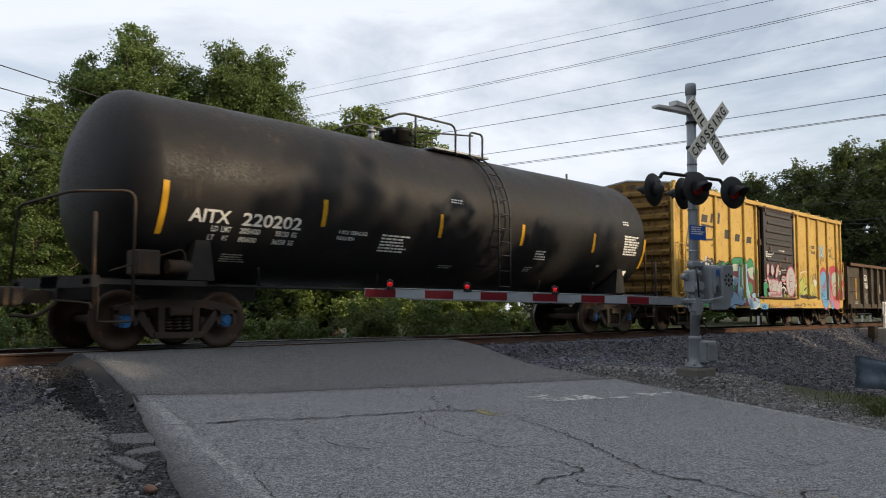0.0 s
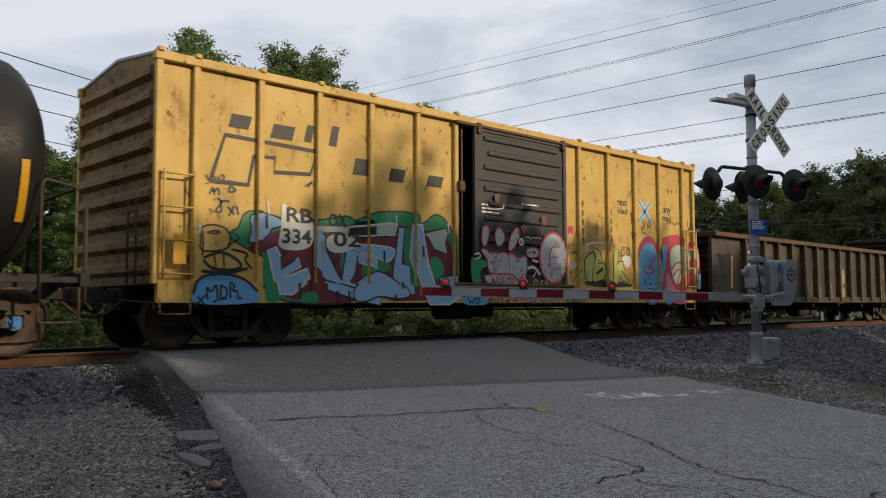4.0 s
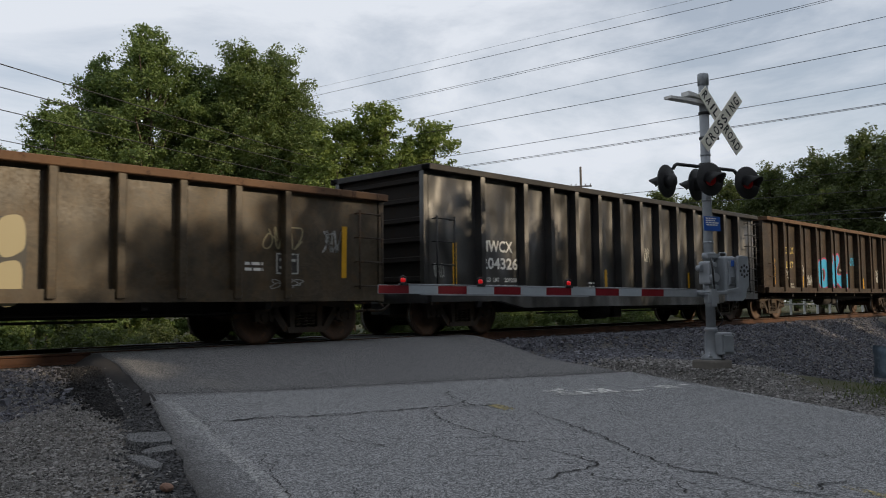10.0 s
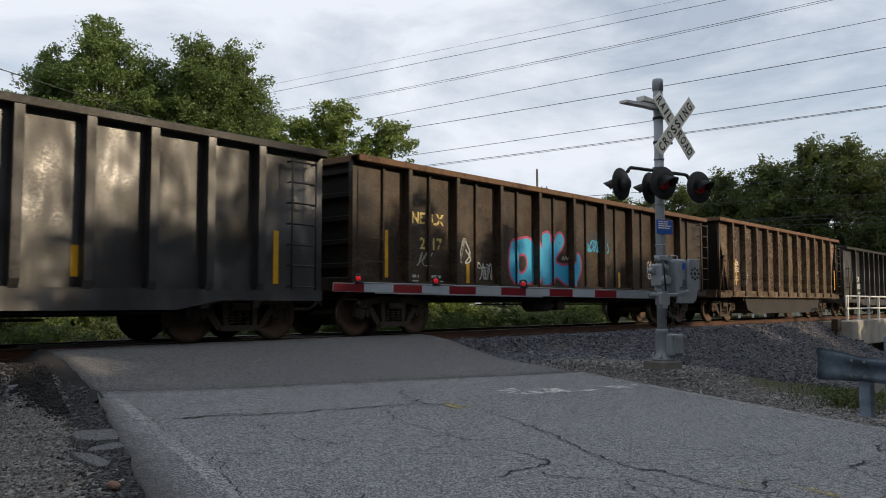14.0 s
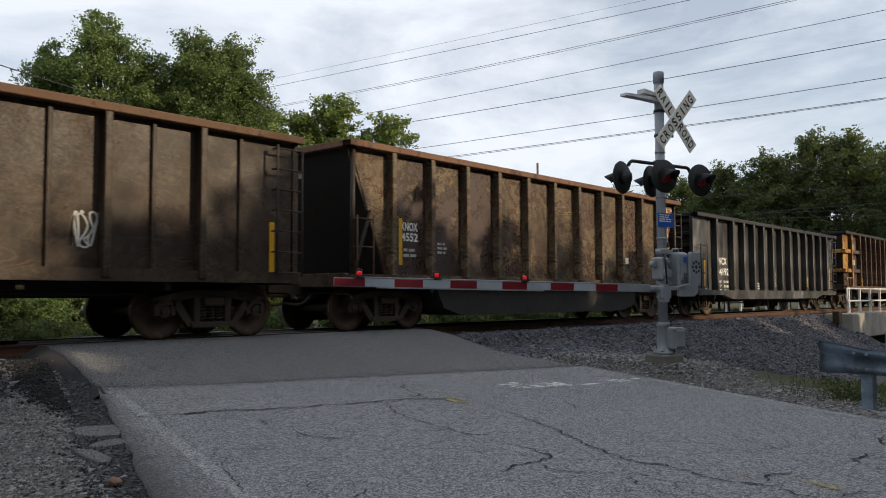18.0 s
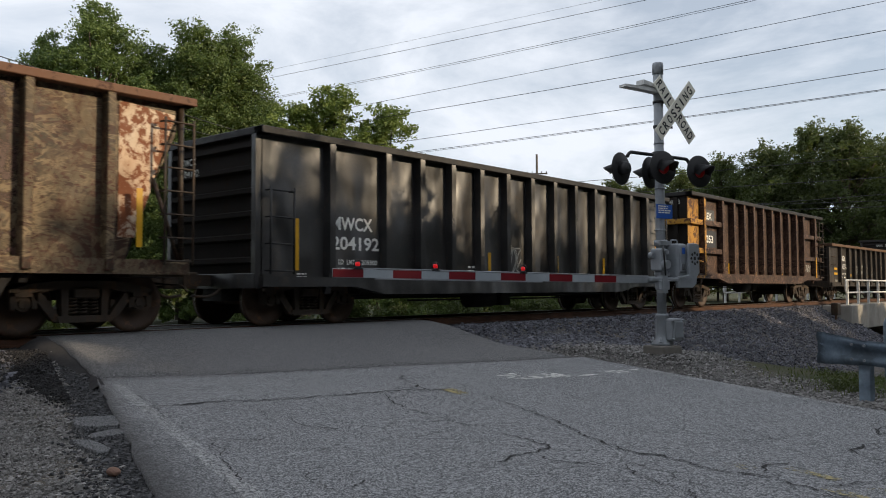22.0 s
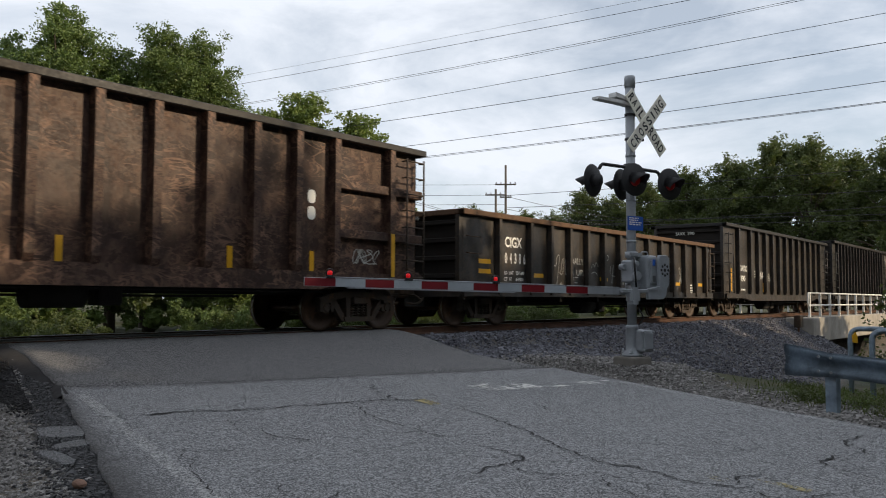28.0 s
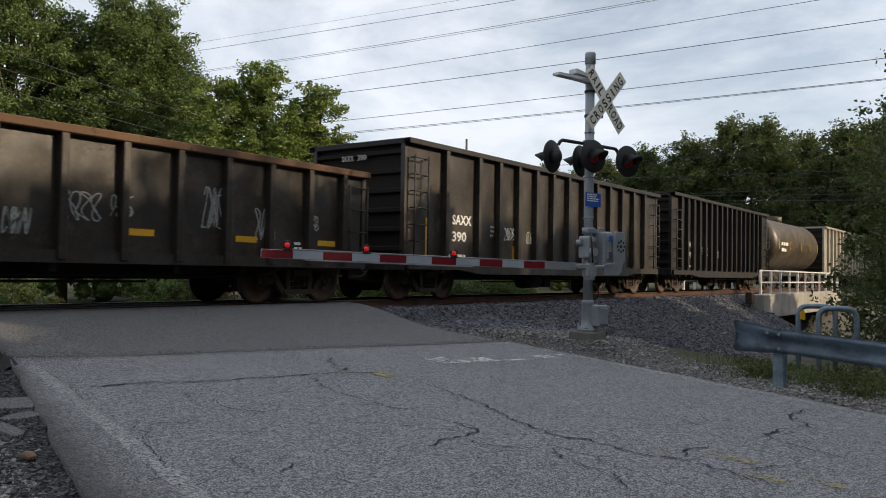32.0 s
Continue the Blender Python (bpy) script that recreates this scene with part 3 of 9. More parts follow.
for key, rgb in {"red": (0.42, 0.035, 0.065), "maroon": (0.14, 0.02, 0.03), "green": (0.02, 0.22, 0.09), "cyan": (0.03, 0.33, 0.56), "sky": (0.11, 0.32, 0.56), "pink": (0.48, 0.16, 0.22),
                 "white": (0.58, 0.58, 0.54), "black": (0.015, 0.015, 0.015), "lime": (0.42, 0.46, 0.10), "mint": (0.36, 0.44, 0.36), "cream": (0.30, 0.26, 0.15), "paleblue": (0.24, 0.40, 0.58), "pinkred": (0.40, 0.05, 0.13), "rust": (0.11, 0.048, 0.022), "blue": (0.03, 0.09, 0.30)}.items():
    M["spray_" + key] = worn("sprayed_" + key, rgb, 0.97, 0.5, 6)

# ---- ground, road, track ----
U, N = Vector((0.305, 0.952)), Vector((0.952, -0.305))
TRACK_Y, RAILS = 13.3, (12.56, 14.04)


def smooth(a, b, x):
    t = min(1.0, max(0.0, (x - a) / (b - a)))
    return t * t * (3 - 2 * t)


def road_z(x, y):
    low = -0.97 + 0.008 * max(-10, min(x, 20)) + 0.052 * max(-6.0, min(y, 12.0))
    if y > 14.2:
        return -0.02 - 0.85 * smooth(14.4, 20.0, y)
    return low + (-0.02 - low) * smooth(9.0, 12.3, y)


def land_z(x, y):
    base = -1.06 + 0.008 * max(-10, min(x, 20)) + 0.052 * max(-6.0, min(y, 9.0))
    if y > 15:
        base = -0.78 + 0.10 * noise.noise((x * 0.3, y * 0.3, 2.0))
    else:
        base += 0.05 * noise.noise((x * 0.7, y * 0.7, 0.0)) + 0.03 * noise.noise((x * 2.1, y * 2.1, 1.0))
    v = x * N.x + y * N.y
    base -= 1.5 * smooth(10.6, 24.0, v) * (1 - smooth(9.6, 11.4, y)) if y < 13.3 else 0
    creek = smooth(39.4, 42.0, x) * (1 - smooth(55.0, 58.0, x))
    bal = -0.20 - 0.55 * max(0.0, abs(y - TRACK_Y) - 1.95)
    z = max(base, bal) if creek < 0.5 else base
    z -= 3.0 * creek
    u = x * U.x + y * U.y
    if v < 1.5 and u < 10.9:
        edge = road_z(x, y) - 0.07 + 0.03 * noise.noise((x * 1.9, y * 1.9, 4.0))
        z += (max(z, edge) - z) * smooth(0.1, 1.0, v)
    if v < 1.8 and u > 9.8 and y < 12.4:
        fill = road_z(x, y) - 0.06 - 0.38 * max(0.0, 1.30 - v) + 0.03 * noise.noise((x * 3.1, y * 3.1, 8.0))
        z += max(0.0, fill - z) * smooth(9.8, 10.6, u)
    if 9.0 < v < 13.0 and 4.0 < y < 10.0:
        mound = -0.41 + 0.02 * noise.noise((x * 1.6, y * 1.6, 6.0))
        z += max(0.0, mound - z) * smooth(9.25, 9.75, v) * (1 - smooth(10.6, 12.4, v)) * smooth(4.6, 5.8, y)
    if 1.75 < v < 9.1 and -20 < x * U.x + y * U.y < 60:
        z = min(z, road_z(x, y) - 0.14)
    return z


def sheet(name, xs, ys, zf, material):
    nx, ny = len(xs), len(ys)
    me = bpy.data.meshes.new(name)
    me.from_pydata([(x, y, zf(x, y)) for y in ys for x in xs], [], [(j * nx + i, j * nx + i + 1, (j + 1) * nx + i + 1, (j + 1) * nx + i) for j in range(ny - 1) for i in range(nx - 1)])
    for p in me.polygons:
        p.use_smooth = True
    me.materials.append(material)
    return me


near_x = list(np.arange(-8, 46, 0.3))
near_y = list(np.arange(-6, 20, 0.3))
far = [0.8, 2, 4, 8, 16, 32, 64, 128, 256, 600]
xs = [near_x[0] - d for d in far[::-1]] + near_x + [near_x[-1] + d for d in far[:4]] + [58, 60, 64] + [60 + d for d in far[3:]]
ys = [near_y[0] - d for d in far[::-1]] + near_y + [near_y[-1] + d for d in far]


def ground_mat():
    """Gravel near the road and track, rough grass beyond."""
    m = Mat("ground_cover", (0.2, 0.19, 0.18), 0.95, 0, 0.2)
    g, mid, big, v = m.noise(34, 6, 0.85), m.noise(2.2, 5, 0.7), m.noise(0.5, 5), m.voronoi(26, "F1")
    c = m.mix(m.ramp(mid, 0.35, 0.65), (0.055, 0.052, 0.050), (0.11, 0.104, 0.098))
    c = m.mix(m.mul(m.ramp(g, 0.52, 0.6), 0.8), c, (0.30, 0.29, 0.27))
    c = m.mix(m.ramp(big, 0.52, 0.66, 0, 0.6), c, (0.13, 0.105, 0.075))
    grass = m.mix(m.ramp(m.noise(0.35, 6), 0.35, 0.65), (0.035, 0.048, 0.020), (0.075, 0.070, 0.040))
    sep = m.n.new("ShaderNodeSeparateXYZ")
    m.l.new(m.tc.outputs["Object"], sep.inputs[0])
    wob = m.mul(m.noise(0.8, 4), 3.0)
    south = m.ramp(m.mul(sep.outputs[1], wob, "ADD"), 17.6, 18.6)
    vv = m.mul(m.mul(sep.outputs[0], N.x), m.mul(sep.outputs[1], -N.y), "SUBTRACT")
    east = m.mul(m.ramp(m.mul(vv, wob, "ADD"), 12.0, 13.4), m.ramp(m.mul(sep.outputs[1], wob, "SUBTRACT"), 5.6, 4.4))
    far_off = m.ramp(m.mul(m.mul(sep.outputs[0], 30.0, "SUBTRACT"), m.mul(sep.outputs[0], 30.0, "SUBTRACT")), 2500, 3600)
    f = m.mul(m.mul(south, east, "MAXIMUM"), far_off, "MAXIMUM")
    m.color(m.mix(f, c, grass))
    m.bump(v, 0.6, 0.02)
    m.bump(g, 0.3, 0.006)
    return m.m


M["ground"] = ground_mat()
tagged(new("ground", sheet("ground", xs, ys, land_z, M["ground"])), "grey gravel and rough grass beside the road and railway", "ground", kind="structure")


def road_strip(name, u0, u1, v0, v1, du, dv, ragged, thick, material, label, lift=0.0):
    bm = bmesh.new()
    nu, nv = max(2, round((u1 - u0) / du)), max(2, round((v1 - v0) / dv))
    rows = []
    for i in range(nu + 1):
        row = []
        for j in range(nv + 1):
            u, v = u0 + (u1 - u0) * i / nu, v0 + (v1 - v0) * j / nv
            v += 0.08 * min(5.0, max(0.0, u - 5.5)) * (1 - j / nv) ** 3
            if j in (0, nv) and ragged:
                v += ragged * (noise.noise((u * 1.7, j, 3.0)) + 0.5 * noise.noise((u * 6.1, j, 5.0)))
            if i in (0, nu) and ragged:
                u += 0.25 * ragged * noise.noise((v * 2.3, i, 9.0))
            p = U * u + N * v
            row.append(bm.verts.new((p.x, p.y, road_z(p.x, p.y) + lift + 0.006 * noise.noise((p.x, p.y, 0)))))
        rows.append(row)
    for a, b in zip(rows, rows[1:]):
        for k in range(nv):
            bm.faces.new((a[k], a[k + 1], b[k + 1], b[k])).smooth = True
    rim = [e for e in bm.edges if e.is_boundary]
    ext = bmesh.ops.extrude_edge_only(bm, edges=rim)["geom"]
    for g in ext:
        if isinstance(g, bmesh.types.BMVert):
            g.co.z -= thick
    bmesh.ops.recalc_face_normals(bm, faces=bm.faces[:])
    for f in bm.faces:
        if len(rows) and f.normal.z < -0.5:
            bmesh.ops.reverse_faces(bm, faces=bm.faces[:])
            break
    me = solid(name, bm, material)
    return tagged(new(name, me), label, "road", kind="structure")


road = road_strip("road", -16, 10.62, 1.25, 9.22, 0.25, 0.25, 0.05, 0.16, M["asphalt_old"], "old grey cracked asphalt road with faded edge lines")


def approach(name, y_from, y_to, v0, v1, material, label, side):
    """Asphalt that rises to the rails: from the old road's end to the rail's line."""
    bm = bmesh.new()
    rows = []
    ns, nv = 14, 32
    for i in range(ns + 1):
        row = []
        for j in range(nv + 1):
            v = v0 + (v1 - v0) * j / nv
            if j in (0, nv):
                v += 0.04 * noise.noise((i * 0.9, j, 3.3))
            if side < 0:
                v += 0.42 * (1 - i / ns) * (1 - j / nv) ** 3
                a = U * (10.62 + 0.03 * noise.noise((v * 2.3, 14, 9.0))) + N * v
                k = (y_to - N.y * v) / U.y
            else:
                a = U * ((y_from - N.y * v) / U.y) + N * v
                k = (y_to - N.y * v) / U.y
            b = U * k + N * v
            p = a + (b - a) * (i / ns)
            row.append(bm.verts.new((p.x, p.y, road_z(p.x, p.y) + (0.02 if side < 0 and i else 0.004) * (1 - i / ns) + 0.008 * noise.noise((p.x * 1.4, p.y * 1.4, 0)))))
        rows.append(row)
    for a, b in zip(rows, rows[1:]):
        for k in range(nv):
            bm.faces.new((a[k], a[k + 1], b[k + 1], b[k])).smooth = True
    rim = [e for e in bm.edges if e.is_boundary]
    for g in bmesh.ops.extrude_edge_only(bm, edges=rim)["geom"]:
        if isinstance(g, bmesh.types.BMVert):
            g.co.z -= 0.22
    me = solid(name, bm, material)
    return tagged(new(name, me), label, "road", kind="structure")


approach("road_approach", 0, RAILS[0] - 0.06, 1.24, 9.0, M["asphalt_new"], "darker asphalt ramp that rises to the rails", -1)
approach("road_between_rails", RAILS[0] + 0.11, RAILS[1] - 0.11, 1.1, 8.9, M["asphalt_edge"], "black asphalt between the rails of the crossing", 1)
approach("road_far_side", RAILS[1] + 0.06, 21.5, 2.0, 8.2, M["asphalt_old"], "asphalt road that goes on beyond the railway", 1)

# black asphalt that slopes from the ramp's edge down to the gravel
bm = bmesh.new()
rows = []
for i in range(31):
    u = 10.25 + i * 0.10
    row = []
    for j in range(13):
        start = 1.68 - 0.42 * min(1.0, max(0.0, (u - 10.6) / 2.4)) + 0.09 * smooth(10.6, 10.9, u)
        wide = 0.24 + 0.30 * smooth(10.3, 12.2, u) + 0.14 * noise.noise((u * 2.0, 1.0, 3.0))
        v = start - wide * j / 12
        p = U * u + N * v
        y = min(p.y, 12.42)
        f = smooth(0.0, 1.0, j / 12)
        top = road_z(p.x, y) + 0.004
        z = top * (1 - f) + (land_z(p.x, y) - 0.02) * f + 0.035 * f * noise.noise((u * 6, v * 7, 7))
        row.append(bm.verts.new((p.x, y, z)))
    rows.append(row)
for a, b in zip(rows, rows[1:]):
    for k in range(12):
        bm.faces.new((a[k + 1], a[k], b[k], b[k + 1])).smooth = True
tagged(new("asphalt_bank", solid("asphalt_bank", bm, M["tar"])), "black crumbling asphalt bank beside the ramp", "asphalt", kind="structure")


def flat_line(name, u0, u1, v0, v1, material, label, wob=0.02):
    bm = bmesh.new()
    n = max(2, int((u1 - u0) / 0.25))
    last = None
    for i in range(n + 1):
        u = u0 + (u1 - u0) * i / n
        cur = []
        for v in (v0, (v0 + v1) / 2, v1):
            p = U * u + N * (v + wob * noise.noise((u * 2.0, v, 4.0)))
            cur.append(bm.verts.new((p.x, p.y, road_z(p.x, p.y) + 0.0085)))
        if last:
            for k in range(2):
                bm.faces.new((last[k], last[k + 1], cur[k + 1], cur[k]))
        last = cur
    return tagged(new(name, solid(name, bm, material)), label, "road marking", kind="structure")


flat_line("edge_line", -14, 10.2, 1.74, 1.87, M["white_line"], "worn white edge line on the asphalt")
flat_line("edge_line", -14, 9.0, 8.98, 9.10, M["white_line"], "worn white edge line on the asphalt")
for u0, u1, v0, v1 in ((8.2, 8.6, 5.20, 5.38), (4.36, 4.62, 5.48, 5.60), (3.40, 3.78, 5.50, 5.62), (3.86, 4.28, 5.78, 5.90), (3.15, 3.64, 5.80, 5.92), (0.0, 3.0, 5.52, 5.62), (0.0, 3.0, 5.82, 5.92)):
    flat_line("centre_line", u0, u1, v0, v1, M["yellow_line"], "faint worn yellow centre line", 0.06)
for u0, u1, v0, v1 in ((8.88, 9.24, 6.62, 7.5), (9.24, 9.42, 6.55, 6.95), (8.90, 9.16, 8.3, 8.62), (8.86, 8.95, 7.65, 7.95), (9.06, 9.14, 8.8, 9.0)):
    flat_line("stop_line", u0, u1, v0, v1, M["white_patch"], "flaked white stop line on the asphalt", 0.10)

# broken slabs at the road's edge
for k, (u, v, w, l, drop, tip) in enumerate(((8.28, 1.30, 0.44, 0.62, 0.004, 2), (7.78, 1.33, 0.34, 0.36, 0.020, -5), (7.40, 1.12, 0.20, 0.62, 0.030, 4))):
    bm = bmesh.new()
    rs = random.Random(70 + k)
    ring = [(0.5 * w * math.copysign(abs(math.cos(a)) ** 0.5, math.cos(a)) * rs.uniform(0.72, 1.08), 0.5 * l * math.copysign(abs(math.sin(a)) ** 0.5, math.sin(a)) * rs.uniform(0.72, 1.08)) for a in (math.tau * (i + 0.4 * rs.random()) / 15 for i in range(15))]
    low = [bm.verts.new((x * 1.03, y * 1.03, -0.09)) for x, y in ring]
    top = [bm.verts.new((x, y, -0.006)) for x, y in ring]
    inner = [bm.verts.new((x * 0.93, y * 0.94, 0.004 * rs.random())) for x, y in ring]
    for i in range(15):
        j = (i + 1) % 15
        bm.faces.new((low[i], low[j], top[j], top[i]))
        bm.faces.new((top[i], top[j], inner[j], inner[i]))
    bm.faces.new(inner)
    p = U * u + N * v
    ob = new("asphalt_slab", solid("asphalt_slab", bm, M["asphalt_slab"]))
    ob.matrix_basis = pose(p.x, p.y, road_z(p.x, p.y) - drop, tip * 0.4, tip, -17.8 + 6 * k)
    tagged(ob, "broken slab of old asphalt at the road's crumbled edge", "asphalt slab", "slabs at the road's edge")


def crack(width, *way):
    """One crack in the old asphalt, from bend to bend, with a fine zigzag and an uneven width."""
    pts = [Vector(p) for p in way]
    seed = width * 900 + pts[0].x * 7.1
    line = []
    for a, b in zip(pts, pts[1:]):
        n = max(2, int((b - a).length / 0.035))
        side = Vector((a.y - b.y, b.x - a.x)).normalized()
        for i in range(n):
            t = i / n
            d = a.lerp(b, t)
            line.append(d + side * (0.09 * noise.noise((d.x * 3.1, d.y * 3.1, seed)) + 0.055 * noise.noise((d.x * 9.0, d.y * 9.0, seed)) + 0.03 * noise.noise((d.x * 27.0, d.y * 27.0, seed))) * min(1.0, 4 * min(t, 1 - t) + 0.3))
    line.append(pts[-1])
    bm = bmesh.new()
    last = None
    m = len(line) - 1
    for i, q in enumerate(line):
        t = line[min(i + 1, m)] - line[max(i - 1, 0)]
        o = Vector((-t.y, t.x)).normalized() * width * (0.45 + 0.85 * abs(t.normalized().y)) * (0.75 + 1.0 * noise.noise((q.x * 9.0, q.y * 9.0, 2.0))) * min(1.0, 0.25 + 6 * min(i, m - i) / m)
        cur = []
        for e in (q - o, q + o):
            g = U * e.x + N * e.y
            cur.append(bm.verts.new((g.x, g.y, road_z(g.x, g.y) + 0.0095)))
        if last:
            bm.faces.new((last[0], last[1], cur[1], cur[0]))
        last = cur
    bmesh.ops.recalc_face_normals(bm, faces=bm.faces[:])
    part("crack", bm, M["crack"], road)


crack(0.014, (8.74, 1.6), (8.73, 1.97), (8.71, 2.88), (8.69, 3.83), (8.71, 4.88), (8.55, 5.29), (8.09, 5.4))
crack(0.014, (9.85, 5.33), (9.15, 5.08), (8.77, 5.05), (8.53, 5.14))
crack(0.012, (8.51, 4.41), (8.11, 4.3), (7.69, 4.23), (7.05, 4.31), (6.74, 4.34), (6.53, 4.46))
crack(0.01, (8.22, 2.78), (7.91, 2.77), (7.75, 2.81))
crack(0.01, (7.72, 2.99), (7.46, 2.91), (7.23, 2.96), (6.9, 3.16))
crack(0.01, (7.07, 1.98), (6.54, 1.93), (6.08, 1.89), (5.63, 1.84))
crack(0.009, (5.76, 2.34), (5.42, 2.27), (5.29, 2.28), (5.22, 2.34))
crack(0.008, (5.24, 2.46), (5.42, 2.63))
crack(0.008, (5.01, 2.74), (4.84, 2.74), (4.71, 2.77))
crack(0.006, (6.95, 1.97), (6.93, 2.13), (6.82, 2.53))
crack(0.016, (8.04, 5.51), (7.16, 5.36), (6.58, 5.28), (5.71, 5.07), (5.28, 5.03), (5.01, 5.23), (4.69, 5.15), (4.37, 5.31), (4.12, 5.47), (3.71, 5.44), (3.34, 5.5))
crack(0.012, (6.45, 4.41), (6.15, 4.44), (5.71, 4.57), (5.51, 4.3), (5.46, 3.73))
crack(0.009, (5.46, 4.26), (5.24, 4.26), (4.94, 4.49))
crack(0.01, (4.94, 4.76), (4.71, 4.61), (4.47, 4.55), (4.17, 4.6), (4.09, 4.49), (3.87, 4.37))
crack(0.012, (5.63, 6.82), (5.33, 6.67), (5.02, 6.63), (4.61, 6.81))
crack(0.011, (5.0, 8.61), (4.88, 8.12), (4.76, 7.85), (4.35, 7.64))
crack(0.012, (4.48, 7.45), (4.48, 7.1), (4.37, 6.9), (4.17, 6.82), (3.56, 6.76))
crack(0.008, (7.94, 6.5), (7.47, 6.32), (7.2, 6.41), (7.05, 6.77))
crack(0.008, (6.7, 8.2), (6.29, 8.21))
crack(0.008, (4.28, 5.51), (4.39, 5.71), (4.36, 6.03))
crack(0.008, (3.87, 5.55), (3.74, 5.71), (3.69, 6.01))


def rail_mesh(x0, x1):
    prof = [(-0.075, -0.172), (0.075, -0.172), (0.075, -0.16), (0.012, -0.135), (0.01, -0.045), (0.036, -0.035), (0.037, -0.008), (0.028, 0.0), (-0.028, 0.0), (-0.037, -0.008), (-0.036, -0.035), (-0.01, -0.045), (-0.012, -0.135), (-0.075, -0.16)]
    bm = bmesh.new()
    a = [bm.verts.new((x0, y, z)) for y, z in prof]
    b = [bm.verts.new((x1, y, z)) for y, z in prof]
    bm.faces.new(a[::-1])
    bm.faces.new(b)
    for k in range(len(prof)):
        j = (k + 1) % len(prof)
        f = bm.faces.new((a[k], a[j], b[j], b[k]))
        f.material_index = 1 if k in (6, 7, 8) else 0
    me = solid("rail", bm, M["rail_side"])
    me.materials.append(M["rail_top"])
    return me


track = thing("railway_track", "rusty steel rails with polished tops on wooden ties", "railway track", kind="structure")
rail_me = rail_mesh(-70, 260)
for y in RAILS:
    piece("rail", rail_me, track, 0, y, 0)
bm = bmesh.new()
rbox(bm, -0.11, 0.11, -1.3, 1.3, -0.36, -0.176, 0.01, 1)
tie_me = solid("tie", bm, M["tie"])
for k in range(-20, 90):
    x = k * 0.52
    if 4.4 < x < 14.2:
        continue
    piece("tie", tie_me, track, x, TRACK_Y + rng.uniform(-0.03, 0.03), rng.uniform(-0.01, 0.01), pose(0, 0, 0, 0, 0, rng.uniform(-1, 1)))


def scatter(name, n, where, size, material, label, zf, seed):
    """Loose stones: one sheet of small, uneven lumps."""
    r = np.random.default_rng(seed)
    base = np.array(list(itertools.product((-1, 1), (-1, 1), (-1, 1))), float)
    quads = np.array([(0, 1, 3, 2), (4, 6, 7, 5), (0, 4, 5, 1), (2, 3, 7, 6), (0, 2, 6, 4), (1, 5, 7, 3)])
    verts, faces = [], []
    count = 0
    while count < n:
        x, y = where(r)
        s = size * r.lognormal(0, 0.35)
        a, b = r.uniform(0, 6.28), r.uniform(-0.6, 0.6)
        p = base * (1 + r.uniform(-0.38, 0.38, (8, 3))) * np.array([s, s * r.uniform(0.6, 1), s * r.uniform(0.45, 0.8)]) * 0.5
        ca, sa, cb, sb = math.cos(a), math.sin(a), math.cos(b), math.sin(b)
        q = np.stack([p[:, 0] * ca - p[:, 1] * sa, p[:, 0] * sa + p[:, 1] * ca, p[:, 2]], 1)
        q = np.stack([q[:, 0] * cb - q[:, 2] * sb, q[:, 1], q[:, 0] * sb + q[:, 2] * cb], 1)
        verts.append(q + np.array([x, y, zf(x, y) + s * 0.12]))
        faces.append(quads + 8 * count)
        count += 1
    me = bpy.data.meshes.new(name)
    me.from_pydata(np.concatenate(verts).tolist(), [], np.concatenate(faces).tolist())
    me.materials.append(material)
    return tagged(new(name, me), label, "stones", kind="stuff")


def in_bank(r):
    while True:
        x, y = 9 + 35 * r.random() ** 1.5, r.uniform(7.0, 12.3)
        v = x * N.x + y * N.y
        if v > 9.15 + 0.3 * r.random() and y > 8.6 - 0.05 * x + 1.6 * r.random():
            return x, y


def in_left(r):
    while True:
        x, y = r.uniform(-7, 5.6), r.uniform(9.2, 12.3)
        if x * N.x + y * N.y < 0.9 and x > -0.5 and y > 9.6 + 1.2 * r.random():
            return x, y


def in_track(r):
    while True:
        x, y = r.uniform(-8, 48), r.uniform(12.7, 15.6)
        v = x * N.x + y * N.y
        if (v < 0.8 or v > 9.2) and abs(y - RAILS[1]) > 0.1 and not 39.0 < x < 57:
            return x, y


def in_shoulder(r):
    while True:
        u, v = r.uniform(3.2, 13.2), r.uniform(-2.6, 1.32)
        p = U * u + N * v
        if v < (1.05 if u < 10.2 else 1.22) + 0.25 * r.random() and p.x > 0.10 * p.y and p.y < 12.25:
            return p.x, p.y


def in_crumble(r):
    u = r.uniform(4.4, 11.4)
    v = 1.24 + 0.08 * min(5.0, max(0.0, u - 5.5)) - 0.2 * max(0.0, u - 10.5) - abs(r.normal(0, 0.17)) + 0.03
    p = U * u + N * v
    return p.x, p.y


def in_verge(r):
    while True:
        x, y = r.uniform(9, 20), r.uniform(1, 9)
        v = x * N.x + y * N.y
        if 9.24 < v < 10.3 + 1.3 * r.random():
            return x, y


scatter("ballast_stones", 34000, in_bank, 0.046, M["ballast"], "grey crushed stone ballast on the railway bank", land_z, 11)
scatter("ballast_stones", 9000, in_left, 0.034, M["ballast"], "grey crushed stone ballast beside the rail", land_z, 12)
scatter("ballast_stones", 5500, in_track, 0.06, M["ballast"], "grey crushed stone ballast between the rails", land_z, 13)
def in_spill(r):
    while True:
        u = r.uniform(10.1, 13.2) + r.normal(0, 0.25)
        v = 1.25 - abs(r.normal(0, 0.55)) * (0.22 + 0.14 * max(0.0, u - 10.0))
        p = U * u + N * v
        if p.y < 12.3:
            return p.x, p.y


